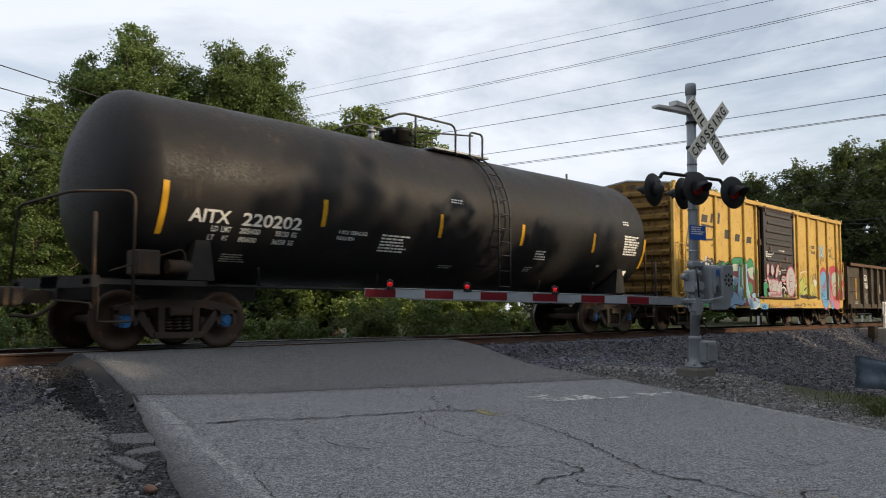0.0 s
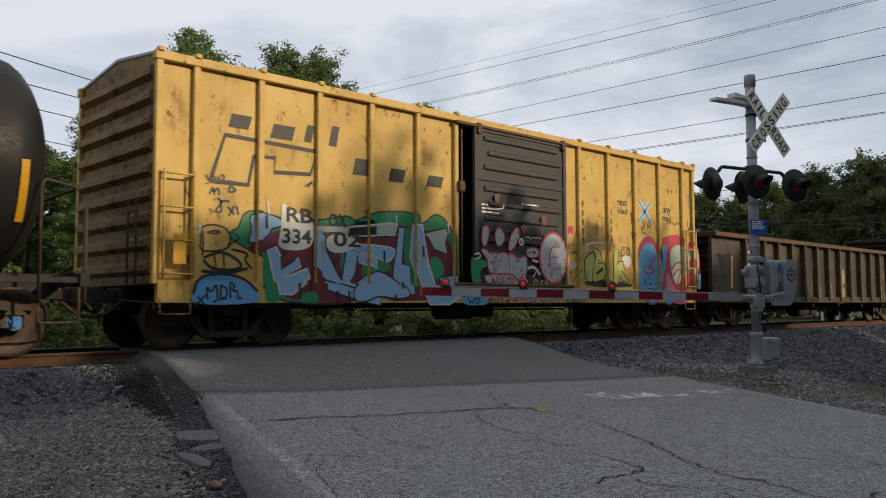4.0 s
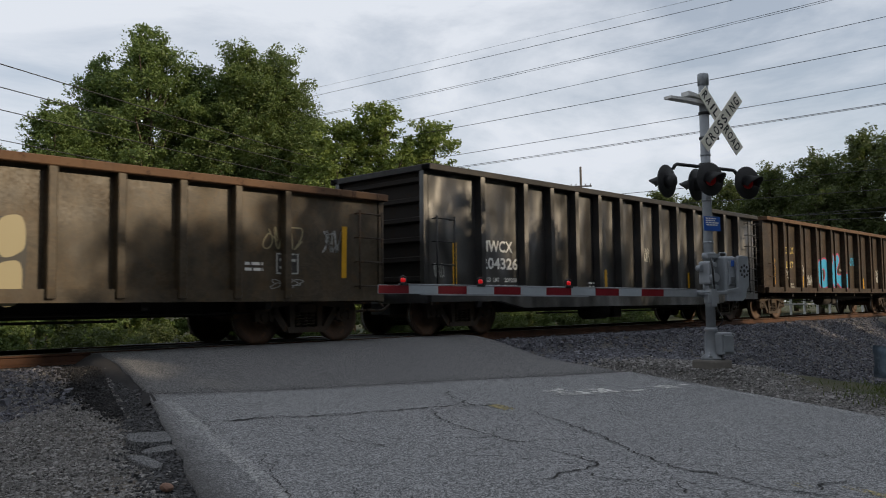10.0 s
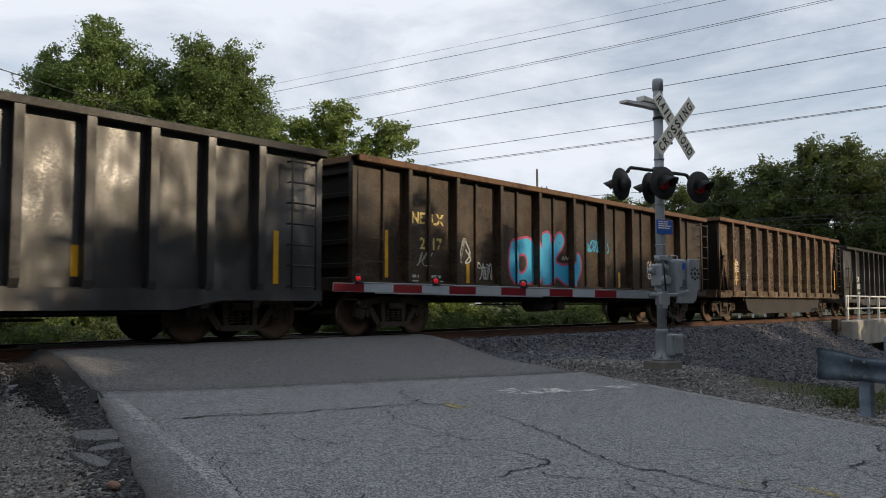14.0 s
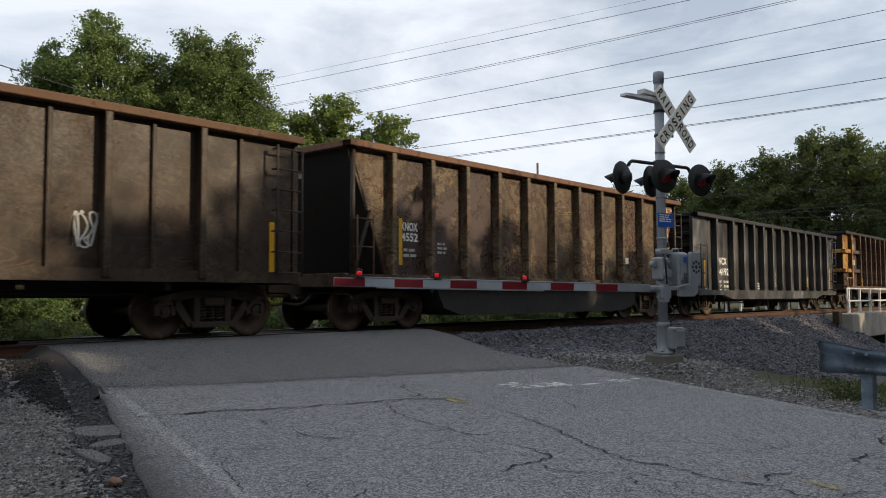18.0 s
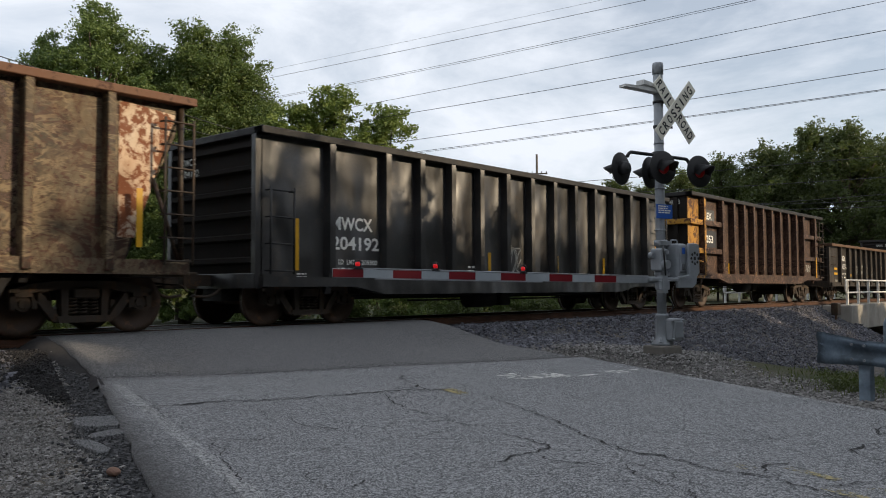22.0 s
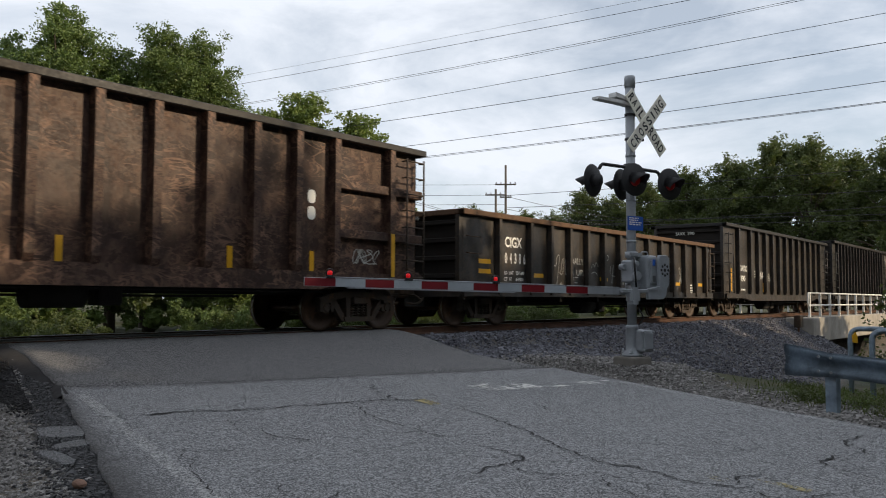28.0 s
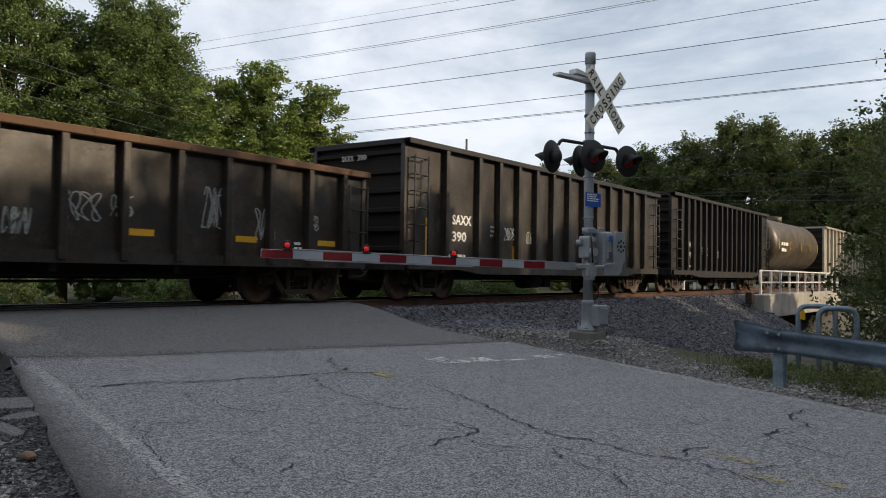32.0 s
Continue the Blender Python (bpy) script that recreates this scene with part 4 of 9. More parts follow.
scatter("asphalt_crumbs", 13000, in_crumble, 0.020, M["crumb"], "dark asphalt crumbs along the broken road edge", lambda x, y: max(land_z(x, y), road_z(x, y) - 0.07), 17)
scatter("asphalt_crumbs", 7000, in_spill, 0.017, M["tar"], "black asphalt crumbs beside the ramp", lambda x, y: max(land_z(x, y), land_z(x, y) + 0.02), 16)
scatter("gravel", 54000, in_shoulder, 0.0165, M["rubble"], "brown and grey gravel on the road shoulder", land_z, 14)
scatter("gravel", 11000, in_verge, 0.024, M["rubble"], "brown gravel along the road's edge", land_z, 15)

# ---- the train ----
LANE = TRACK_Y
CARS = []


def wheelset_mesh(cap):
    bm = bmesh.new()
    prof = [(0.10, -0.09), (0.16, -0.085), (0.17, -0.03), (0.36, 0.0), (0.40, -0.055), (0.452, -0.058), (0.457, 0.0), (0.462, 0.055), (0.485, 0.06), (0.487, 0.078), (0.40, 0.08), (0.36, 0.045), (0.17, 0.02), (0.15, 0.07), (0.10, 0.075)]
    for side in (-1, 1):
        b2 = bmesh.new()
        lathe(b2, [(r, h * -side * -1 if side < 0 else -h) for r, h in prof], (0, side * 0.75, 0), "y", 28)
        for f in b2.faces:
            c = f.calc_center_median()
            rr = math.hypot(c.x, c.z)
            f.material_index = 1 if 0.452 < rr < 0.47 else 0
        made = {}
        for v in b2.verts:
            made[v] = bm.verts.new(v.co)
        for f in b2.faces:
            nf = bm.faces.new([made[v] for v in f.verts])
            nf.smooth, nf.material_index = True, f.material_index
        b2.free()
    cyl(bm, (0, -0.98, 0), (0, 0.98, 0), 0.085, 10)
    for side in (-1, 1):
        k0 = len(bm.faces)
        cyl(bm, (0, side * 1.02, 0), (0, side * 0.9, 0), 0.115, 14)
        cyl(bm, (0, side * 1.045, 0), (0, side * 1.02, 0), 0.075, 10)
        for a in range(3):
            t = a * 2.094
            cyl(bm, (0.06 * math.cos(t), side * 1.06, 0.06 * math.sin(t)), (0.06 * math.cos(t), side * 1.0, 0.06 * math.sin(t)), 0.018, 6)
        bm.faces.ensure_lookup_table()
        for f in bm.faces[k0:]:
            f.material_index = 2
    me = solid("wheelset", bm, M["wheel"])
    me.materials.append(M["tread"])
    me.materials.append(cap)
    return me


def sideframe_mesh():
    """A cast truck sideframe: arched top member, sloping tension member, columns and axle jaws."""
    bm = bmesh.new()
    y0, y1 = -0.07, 0.07
    prism(bm, [(-1.08, 0.56), (-0.72, 0.60), (-0.42, 0.66), (0.42, 0.66), (0.72, 0.60), (1.08, 0.56), (1.10, 0.66), (0.80, 0.74), (0.45, 0.79), (-0.45, 0.79), (-0.80, 0.74), (-1.10, 0.66)], y0, y1)
    prism(bm, [(-0.40, 0.17), (0.40, 0.17), (0.44, 0.27), (-0.44, 0.27)], y0 - 0.03, y1 + 0.03)
    for s in (-1, 1):
        q = [(0.36 * s, 0.17), (0.48 * s, 0.20), (0.80 * s, 0.60), (0.66 * s, 0.64), (0.42 * s, 0.32)]
        prism(bm, q if s > 0 else q[::-1], y0, y1)
        q = [(0.25 * s, 0.26), (0.35 * s, 0.26), (0.37 * s, 0.68), (0.25 * s, 0.68)]
        prism(bm, q if s > 0 else q[::-1], y0 - 0.01, y1 + 0.01)
        for d in (-0.15, 0.15):
            prism(bm, [(0.889 * s + d - 0.035, 0.38), (0.889 * s + d + 0.035, 0.38), (0.889 * s + d + 0.05, 0.62), (0.889 * s + d - 0.05, 0.62)], y0, y1)
        box(bm, 0.889 * s - 0.13, 0.889 * s + 0.13, y0 - 0.01, y1 + 0.01, 0.555, 0.60)
    bmesh.ops.recalc_face_normals(bm, faces=bm.faces[:])
    return solid("sideframe", bm, M["truck"])


def springs_mesh():
    bm = bmesh.new()
    for x in (-0.16, 0.0, 0.16):
        pts = [(x + 0.065 * math.cos(a), 0.065 * math.sin(a), 0.28 + 0.26 * k / 30) for k, a in ((k, k * 6.283 / 6) for k in range(31))]
        tube(bm, pts, 0.018, 5)
    return solid("spring_nest", bm, M["truck"])


def bolster_mesh():
    bm = bmesh.new()
    rbox(bm, -0.2, 0.2, -1.12, 1.12, 0.53, 0.68, 0.02, 1)
    box(bm, -0.28, 0.28, -0.5, 0.5, 0.5, 0.72)
    box(bm, -0.6, -0.45, -0.95, 0.95, 0.36, 0.5)
    box(bm, 0.45, 0.6, -0.95, 0.95, 0.36, 0.5)
    return solid("truck", bm, M["truck"])


WHEELS = {"plain": wheelset_mesh(M["truck"]), "blue": wheelset_mesh(M["blue_cap"])}
FRAME_ME, SPRING_ME, BOLSTER_ME = sideframe_mesh(), springs_mesh(), bolster_mesh()
SPINNING = []


def truck(car, x, cap="plain"):
    t = piece("truck", BOLSTER_ME, car, x)
    for s in (-1, 1):
        piece("sideframe", FRAME_ME, t, 0, s * 0.98, 0)
        piece("spring_nest", SPRING_ME, t, 0, s * 0.98, 0)
        w = piece("wheelset", WHEELS[cap], t, s * 0.889, 0, 0.457)
        SPINNING.append((w, s * 0.889))
    return t


def coupler(car, x, s):
    bm = bmesh.new()
    box(bm, min(x, x + s * 0.45), max(x, x + s * 0.45), -0.09, 0.09, 0.72, 0.92)
    rbox(bm, min(x + s * 0.42, x + s * 0.72), max(x + s * 0.42, x + s * 0.72), -0.16, 0.16, 0.67, 0.97, 0.04, 2)
    tube(bm, bent([(x, -0.35, 0.75), (x + s * 0.3, -0.36, 0.50), (x + s * 0.66, -0.3, 0.55)], 0.2), 0.03, 6)
    tube(bm, bent([(x, -0.1, 0.78), (x - s * 0.02, -1.45, 0.72), (x + s * 0.02, -1.55, 0.62)], 0.1), 0.016, 5)
    part("coupler", bm, M["truck"], car)


def ladder(car, x0, x1, y, z0, z1, rungs, material, r=0.016):
    bm = bmesh.new()
    for x in (x0, x1):
        tube(bm, [(x, y, z0 - 0.06), (x, y, z1 + 0.06)], r * 1.3, 5)
    for k in range(rungs):
        z = z0 + (z1 - z0) * k / max(1, rungs - 1)
        tube(bm, [(x0, y, z), (x1, y, z)], r, 5)
        for x in (x0, x1):
            box(bm, x - 0.02, x + 0.02, min(y, y + 0.14), max(y, y + 0.14), z - 0.012, z + 0.012)
    part("ladder", bm, material, car)


def grab(car, x0, x1, y, z, material):
    bm = bmesh.new()
    tube(bm, bent([(x0, y + 0.09, z), (x0, y, z - 0.02), (x1, y, z - 0.02), (x1, y + 0.09, z)], 0.03, 3), 0.013, 5)
    part("grab_iron", bm, material, car)


def stripe(car, x, z0, z1, y, w=0.10, shift=0.0, material=None):
    bm = bmesh.new()
    prism(bm, [(x - w / 2 - shift, z0), (x + w / 2 - shift, z0), (x + w / 2, z1), (x - w / 2, z1)], y - 0.003, y)
    part("reflector_stripe", bm, material or M["stripe"], car)


def scrawl(car, x, z, w, h, y, material, seed, line=0.03, strokes=4):
    """Loose spray-can handwriting that says nothing."""
    r = random.Random(seed)
    bm = bmesh.new()
    line_pts = []
    for k in range(strokes):
        cx, cz = x + w * (k + 0.5) / strokes, z + h / 2
        p = [r.uniform(0, 6.28) for _ in range(4)]
        f1, f2 = r.choice((1, 1.5, 2)), r.choice((1, 1.5, 2.5))
        for i in range(22):
            t = i / 21
            line_pts.append((cx + w / strokes * 0.55 * math.sin(6.28 * f1 * t + p[0]) * (0.6 + 0.4 * t), cz + h * 0.48 * math.cos(6.28 * f2 * t * 0.7 + p[1])))
    ribbon(bm, line_pts, line, y - 0.002)
    part("spray_scrawl", bm, material, car)


def bubble(car, x, z, w, h, y, seed, fill, edge, shine=None, lean=0.15, holes=None):
    """One fat bubble letter: an edge, a fill, and a highlight, sprayed over one another."""
    bm = bmesh.new()
    blob(bm, x, z, w * 1.14, h * 1.1, y - 0.002, seed, 0.16, lean)
    part("spray_outline", bm, edge, car)
    bm = bmesh.new()
    blob(bm, x, z, w, h, y - 0.004, seed, 0.16, lean)
    part("spray_fill", bm, fill, car)
    bm = bmesh.new()
    if holes:
        blob(bm, x + w * 0.05, z - h * 0.05, w * 0.3, h * 0.28, y - 0.006, seed + 5, 0.25, lean)
        ribbon(bm, [(x - w * 0.3, z - h * 0.1), (x - w * 0.05, z - h * 0.28), (x + w * 0.3, z - h * 0.15)], 0.05, y - 0.0065)
        part("spray_detail", bm, holes, car)
    elif shine:
        ribbon(bm, [(x - w * 0.3 + lean * h * 0.1, z + h * 0.15), (x - w * 0.2 + lean * h * 0.3, z + h * 0.34), (x + lean * h * 0.3, z + h * 0.4)], 0.06, y - 0.006)
        part("spray_detail", bm, shine, car)
    else:
        bm.free()


def underframe(car, L, z, belly=None):
    bm = bmesh.new()
    box(bm, 0.1, L - 0.1, -0.3, 0.3, z - 0.2, z + 0.15)
    part("centre_sill", bm, M["under"], car)
    bm = bmesh.new()
    box(bm, -0.06, 0.06, -1.4, 1.4, -0.08, 0.08)
    bearer = solid("cross_bearer", bm, M["under"])
    for x in np.linspace(2.6, L - 2.6, 6):
        piece("cross_bearer", bearer, car, x, 0, z)
    bm = bmesh.new()
    cyl(bm, (L * 0.42, -0.75, z - 0.22), (L * 0.42 + 0.9, -0.75, z - 0.22), 0.22, 14)
    rbox(bm, L * 0.42 + 1.1, L * 0.42 + 1.5, -0.95, -0.55, z - 0.4, z - 0.06, 0.03, 1)
    box(bm, L * 0.3, L * 0.7, -0.62, -0.58, z - 0.26, z - 0.22)
    tube(bm, [(2.3, -0.9, z - 0.12), (L - 2.3, -0.9, z - 0.14)], 0.02, 5)
    part("brake_gear", bm, M["under"], car)


def gondola(name, label, x0, L, zb, zt, posts, mat, chord_mat, half=1.6, post_w=0.13, post_d=0.15, chord=0.13, belly=0.0, trucks=None, ends="ribs", slant=0.0, taper=False, sill=0.16, end_mat=None, thin_ribs=False):
    """An open-topped freight car; local x runs from its left end, y from the track's middle."""
    car = thing(name, label, "freight car", pose(x0, LANE, 0), "cars of the train")
    CARS.append((car, x0))
    sh = half - post_d
    e0, e1 = 0.14, L - 0.14
    for s in (-1, 1):
        bm = bmesh.new()
        lo = zb + 0.02
        outline = [(e0 + slant, lo), (L - e0 - slant, lo), (e1, zt - 0.02), (e0, zt - 0.02)]
        if slant:
            outline = [(e0 + slant, lo), (L - e0 - slant, lo), (e1 - slant * 0.9, zb + (zt - zb) * 0.2), (e1 - 0.02, zt - 0.3), (e1, zt - 0.02), (e0, zt - 0.02), (e0 + 0.02, zt - 0.3), (e0 + slant * 0.9, zb + (zt - zb) * 0.2)]
        prism(bm, outline, min(s * sh, s * (sh - 0.03)), max(s * sh, s * (sh - 0.03)))
        bmesh.ops.recalc_face_normals(bm, faces=bm.faces[:])
        part("side_sheet", bm, mat, car)
        bm = bmesh.new()
        ya, yb = sorted((s * (sh - 0.05), s * (half + 0.01)))
        rbox(bm, 0.02, L - 0.02, ya, yb, zt - chord, zt, 0.012, 1)
        part("top_chord", bm, chord_mat, car)
        bm = bmesh.new()
        ya, yb = sorted((s * (sh - 0.04), s * (half - 0.05)))
        if belly:
            prism(bm, [(0.1, zb - 0.02), (2.3, zb - 0.02), (3.1, zb - belly), (L - 3.1, zb - belly), (L - 2.3, zb - 0.02), (L - 0.1, zb - 0.02), (L - 0.1, zb + sill), (0.1, zb + sill)], ya, yb)
        else:
            box(bm, 0.1, L - 0.1, ya, yb, zb - 0.03, zb + sill)
        part("side_sill", bm, mat, car)
        bm = bmesh.new()
        ya, yb = sorted((s * (sh - 0.02), s * half))
        h0, h1 = zb - (belly if belly else 0.0) + 0.02, zt - chord
        if taper:
            yc = s * (sh + 0.03)
            a = [bm.verts.new(p) for p in ((-post_w / 2, s * (sh - 0.02), h0), (post_w / 2, s * (sh - 0.02), h0), (post_w / 2, s * (sh - 0.02), h1), (-post_w / 2, s * (sh - 0.02), h1))]
            b = [bm.verts.new(p) for p in ((-post_w / 2, yc, h0), (post_w / 2, yc, h0), (post_w / 2, s * half, h0 + 0.42), (-post_w / 2, s * half, h0 + 0.42), (-post_w / 2, s * half, h1), (post_w / 2, s * half, h1))]
            bm.faces.new((b[0], b[1], b[2], b[3]))
            bm.faces.new((b[3], b[2], b[5], b[4]))
            bm.faces.new((a[0], b[0], b[3], b[4], a[3]))
            bm.faces.new((a[1], a[2], b[5], b[2], b[1]))
            bm.faces.new((a[3], b[4], b[5], a[2]))
            bm.faces.new((a[0], a[1], b[1], b[0]))
            bm.faces.new((a[0], a[3], a[2], a[1]))
            bmesh.ops.recalc_face_normals(bm, faces=bm.faces[:])
        else:
            rbox(bm, -post_w / 2, post_w / 2, ya, yb, h0, h1, 0.012, 1)
        post_me = solid("post", bm, mat)
        if thin_ribs:
            bm = bmesh.new()
            rbox(bm, -post_w * 0.3, post_w * 0.3, *sorted((s * (sh - 0.02), s * (sh + 0.055))), h0, h1, 0.01, 1)
            rib_me = solid("rib", bm, mat)
        for k, p in enumerate(posts):
            if thin_ribs and k % 2 == 0:
                piece("rib", rib_me, car, p)
            else:
                piece("post", post_me, car, p)
    for s, x in ((-1, e0), (1, e1)):
        bm = bmesh.new()
        if slant:
            a, b = x, x - s * slant
            prism(bm, [(a, zt - 0.02), (a - s * 0.03, zt - 0.02), (b - s * 0.03, zb + 0.1), (b, zb + 0.1)], -sh, sh)
        else:
            box(bm, min(x, x - s * 0.03), max(x, x - s * 0.03), -sh, sh, zb, zt - 0.02)
        bmesh.ops.recalc_face_normals(bm, faces=bm.faces[:])
        part("end_sheet", bm, end_mat or M["end_dark"], car)
        bm = bmesh.new()
        rbox(bm, min(x - s * 0.1, x + s * 0.12), max(x - s * 0.1, x + s * 0.12), -half, half, zt - chord, zt, 0.012, 1)
        part("end_chord", bm, chord_mat, car)
        bm = bmesh.new()
        rbox(bm, min(x - s * 0.02, x + s * 0.13), max(x - s * 0.02, x + s * 0.13), -sh, sh, zb - 0.05, zb + 0.22, 0.01, 1)
        part("end_sill", bm, mat, car)
        if ends == "ribs":
            n = max(3, round((zt - zb) / 0.48))
            bm = bmesh.new()
            prism(bm, [(0, -0.07), (s * 0.11, -0.04), (s * 0.11, 0.04), (0, 0.07)][::(1 if s > 0 else -1)], -sh, sh)
            bmesh.ops.recalc_face_normals(bm, faces=bm.faces[:])
            rib = solid("end_rib", bm, end_mat or M["end_dark"])
            for k in range(n):
                piece("end_rib", rib, car, x, 0, zb + 0.45 + (zt - zb - 0.75) * k / max(1, n - 1))
            for yy in (-sh + 0.05, sh - 0.05):
                bm = bmesh.new()
                box(bm, min(x, x + s * 0.12), max(x, x + s * 0.12), yy - 0.06, yy + 0.06, zb, zt - chord)
                part("corner_post", bm, mat, car)
        coupler(car, x, s)
    bm = bmesh.new()
    box(bm, e0 + slant, e1 - slant, -sh + 0.03, sh - 0.03, zb + 0.0, zb + 0.06)
    part("floor", bm, M["under"], car)
    underframe(car, L, zb - 0.08)
    for x in trucks or (1.55, L - 1.55):
        truck(car, x)
    return car


def post_row(first, second, step, n):
    return [first] + [second + step * k for k in range(n)]


TXT, DIM, BLK = M["text"], M["text_dim"], M["text_black"]

# tank car
X0 = 4.9
tank = thing("tank_car", "black jacketed tank car with white stencils and yellow reflectors", "tank car", pose(X0, LANE, 0), "cars of the train")
CARS.append((tank, X0))


def tank_shell(car, a, b, R, zc, material, name="tank_shell"):
    bm = bmesh.new()
    prof = [(0.02, a - 0.72)]
    for k in range(1, 9):
        t = k / 8 * math.pi / 2
        prof.append((R * math.sin(t), a - 0.72 * math.cos(t)))
    prof += [(R, a + (b - a) * k / 8) for k in range(1, 8)]
    for k in range(8, 0, -1):
        t = k / 8 * math.pi / 2
        prof.append((R * math.sin(t), b + 0.72 * math.cos(t)))
    prof.append((0.02, b + 0.72))
    lathe(bm, prof, (0, 0, zc), "x", 64)
    part(name, bm, material, car)


R_T, Z_T = 1.60, 2.69
tank_shell(tank, 1.42, 15.98, R_T, Z_T, M["tank"])
WR = (Z_T, R_T + 0.006)


def drum_stripe(car, x, z0, z1, w=0.1, slope=0.0):
    bm = bmesh.new()
    last = None
    for k in range(9):
        z = z0 + (z1 - z0) * k / 8
        a = (z - Z_T) / WR[1]
        xx = x + slope * (k / 8 - 0.5)
        cur = [bm.verts.new((xx + d, -WR[1] * math.cos(a), Z_T + WR[1] * math.sin(a))) for d in (-w / 2, w / 2)]
        if last:
            bm.faces.new((last[0], last[1], cur[1], cur[0]))
        last = cur
    part("reflector_stripe", bm, M["stripe"], car)


for x in (1.42, 4.55, 7.65, 10.45, 13.5, 16.1):
    drum_stripe(tank, x, 1.75 if x in (1.42, 16.1) else 2.12, 2.62)
lettering("AITX", 1.88, 2.02, 0.22, 0, TXT, tank, 0.75, WR)
lettering("220202", 2.86, 2.02, 0.22, 0, TXT, tank, 1.22, WR)
lettering("LD LMT", 2.32, 1.87, 0.10, 0, TXT, tank, 0.38, WR)
lettering("LT  WT", 2.30, 1.71, 0.10, 0, TXT, tank, 0.38, WR)
lettering("205400", 2.86, 1.87, 0.10, 0, TXT, tank, 0.40, WR)
lettering("80600", 2.88, 1.71, 0.10, 0, TXT, tank, 0.36, WR)
lettering("93150 KG", 3.58, 1.87, 0.10, 0, TXT, tank, 0.46, WR)
lettering("36550 KG", 3.56, 1.71, 0.10, 0, TXT, tank, 0.46, WR)
bars(2.7, 1.42, 4, 0.55, 0.028, 0, DIM, tank, WR, 3)
lettering("4 INCH FIBERGLASS", 4.95, 2.02, 0.075, 0, TXT, tank, 0.72, WR)
lettering("INSULATION", 4.95, 1.90, 0.075, 0, TXT, tank, 0.42, WR)
bars(6.05, 2.05, 6, 0.85, 0.035, 0, TXT, tank, WR, 5)
bars(8.0, 1.45, 2, 0.45, 0.028, 0, DIM, tank, WR, 6)
bars(7.95, 2.95, 2, 0.45, 0.03, 0, TXT, tank, WR, 7)
bars(11.1, 2.0, 4, 0.5, 0.035, 0, TXT, tank, WR, 8)
bars(10.95, 1.55, 3, 0.35, 0.03, 0, DIM, tank, WR, 9)
for k in range(8):
    bars(15.0, 2.62 - 0.07 * k, 1, 0.78, 0.045, 0, TXT, tank, WR, 20 + k)
bars(14.95, 3.02, 2, 0.4, 0.035, 0, TXT, tank, WR, 31)
bars(13.95, 1.72, 1, 0.25, 0.06, 0, TXT, tank, WR, 32)
# hazard placard, inspection tag
bm = bmesh.new()
for half, y in ((0.14, -0.004),):
    vs = [bm.verts.new((15.45 + dx * half, -1.27 + y, 1.72 + dz * half)) for dx, dz in ((-1, 0), (0, -1), (1, 0), (0, 1))]
    bm.faces.new(vs)
bmesh.ops.solidify(bm, geom=bm.faces[:], thickness=0.004)
part("placard", bm, M["white"], tank, "white diamond placard")
# dome, walkway, rails
bm = bmesh.new()
lathe(bm, [(0.02, 4.22), (0.34, 4.22), (0.34, 4.58), (0.36, 4.59), (0.36, 4.65), (0.28, 4.69), (0.02, 4.70)], (7.85, 0, 0), "z", 28)
part("dome", bm, M["tank"], tank)
bm = bmesh.new()
cyl(bm, (6.85, -0.25, 4.2), (6.85, -0.25, 4.42), 0.07, 10)
cyl(bm, (6.85, -0.25, 4.42), (6.85, -0.25, 4.47), 0.10, 10)
cyl(bm, (6.85, -0.25, 4.47), (6.85, -0.25, 4.56), 0.05, 10)
part("relief_valve", bm, M["galv"], tank, "small steel relief valve")
for a in range(5):
    bm = bmesh.new()
    t = a * math.tau / 5
    cyl(bm, (7.85 + 0.37 * math.cos(t), 0.37 * math.sin(t), 4.50), (7.85 + 0.37 * math.cos(t), 0.37 * math.sin(t), 4.66), 0.03, 6)
    part("dome_bolt", bm, M["black"], tank)
bm = bmesh.new()
rbox(bm, 8.3, 10.2, -0.75, 0.75, 4.22, 4.27, 0.01, 1)
part("walkway", bm, M["galv"], tank, "grey steel grating")
for y in (-0.75, 0.75):
    bm = bmesh.new()
    tube(bm, bent([(6.7, y, 4.60), (7.3, y, 4.85), (9.0, y, 4.85), (9.0, y, 4.15)], 0.2), 0.025, 7)
    tube(bm, [(7.7, y, 4.85), (7.7, y, 4.15)], 0.025, 7)
    tube(bm, bent([(9.5, y, 4.2), (9.5, y, 4.78), (9.95, y, 4.78), (9.95, y, 4.2)], 0.1), 0.025, 7)
    tube(bm, [(7.7, y, 4.5), (9.6, y, 4.7)], 0.02, 6)
    part("handrail", bm, M["black"], tank)
bm = bmesh.new()
for x in (9.40, 9.80):
    tube(bm, [(x, -(R_T + 0.10) * math.cos(a), Z_T + (R_T + 0.10) * math.sin(a)) for a in np.linspace(1.1, 0.0, 12)] + [(x, -R_T - 0.1, 2.0), (x, -R_T - 0.1, 1.0)], 0.022, 6)
for a in (1.05, 0.85, 0.65, 0.45, 0.25, 0.05):
    tube(bm, [(x, -(R_T + 0.10) * math.cos(a), Z_T + (R_T + 0.10) * math.sin(a)) for x in (9.40, 9.80)], 0.016, 5)
for z in (2.45, 2.15, 1.85, 1.5, 1.15):
    tube(bm, [(9.40, -R_T - 0.1, z), (9.80, -R_T - 0.1, z)], 0.016, 5)
part("side_ladder", bm, M["black"], tank)
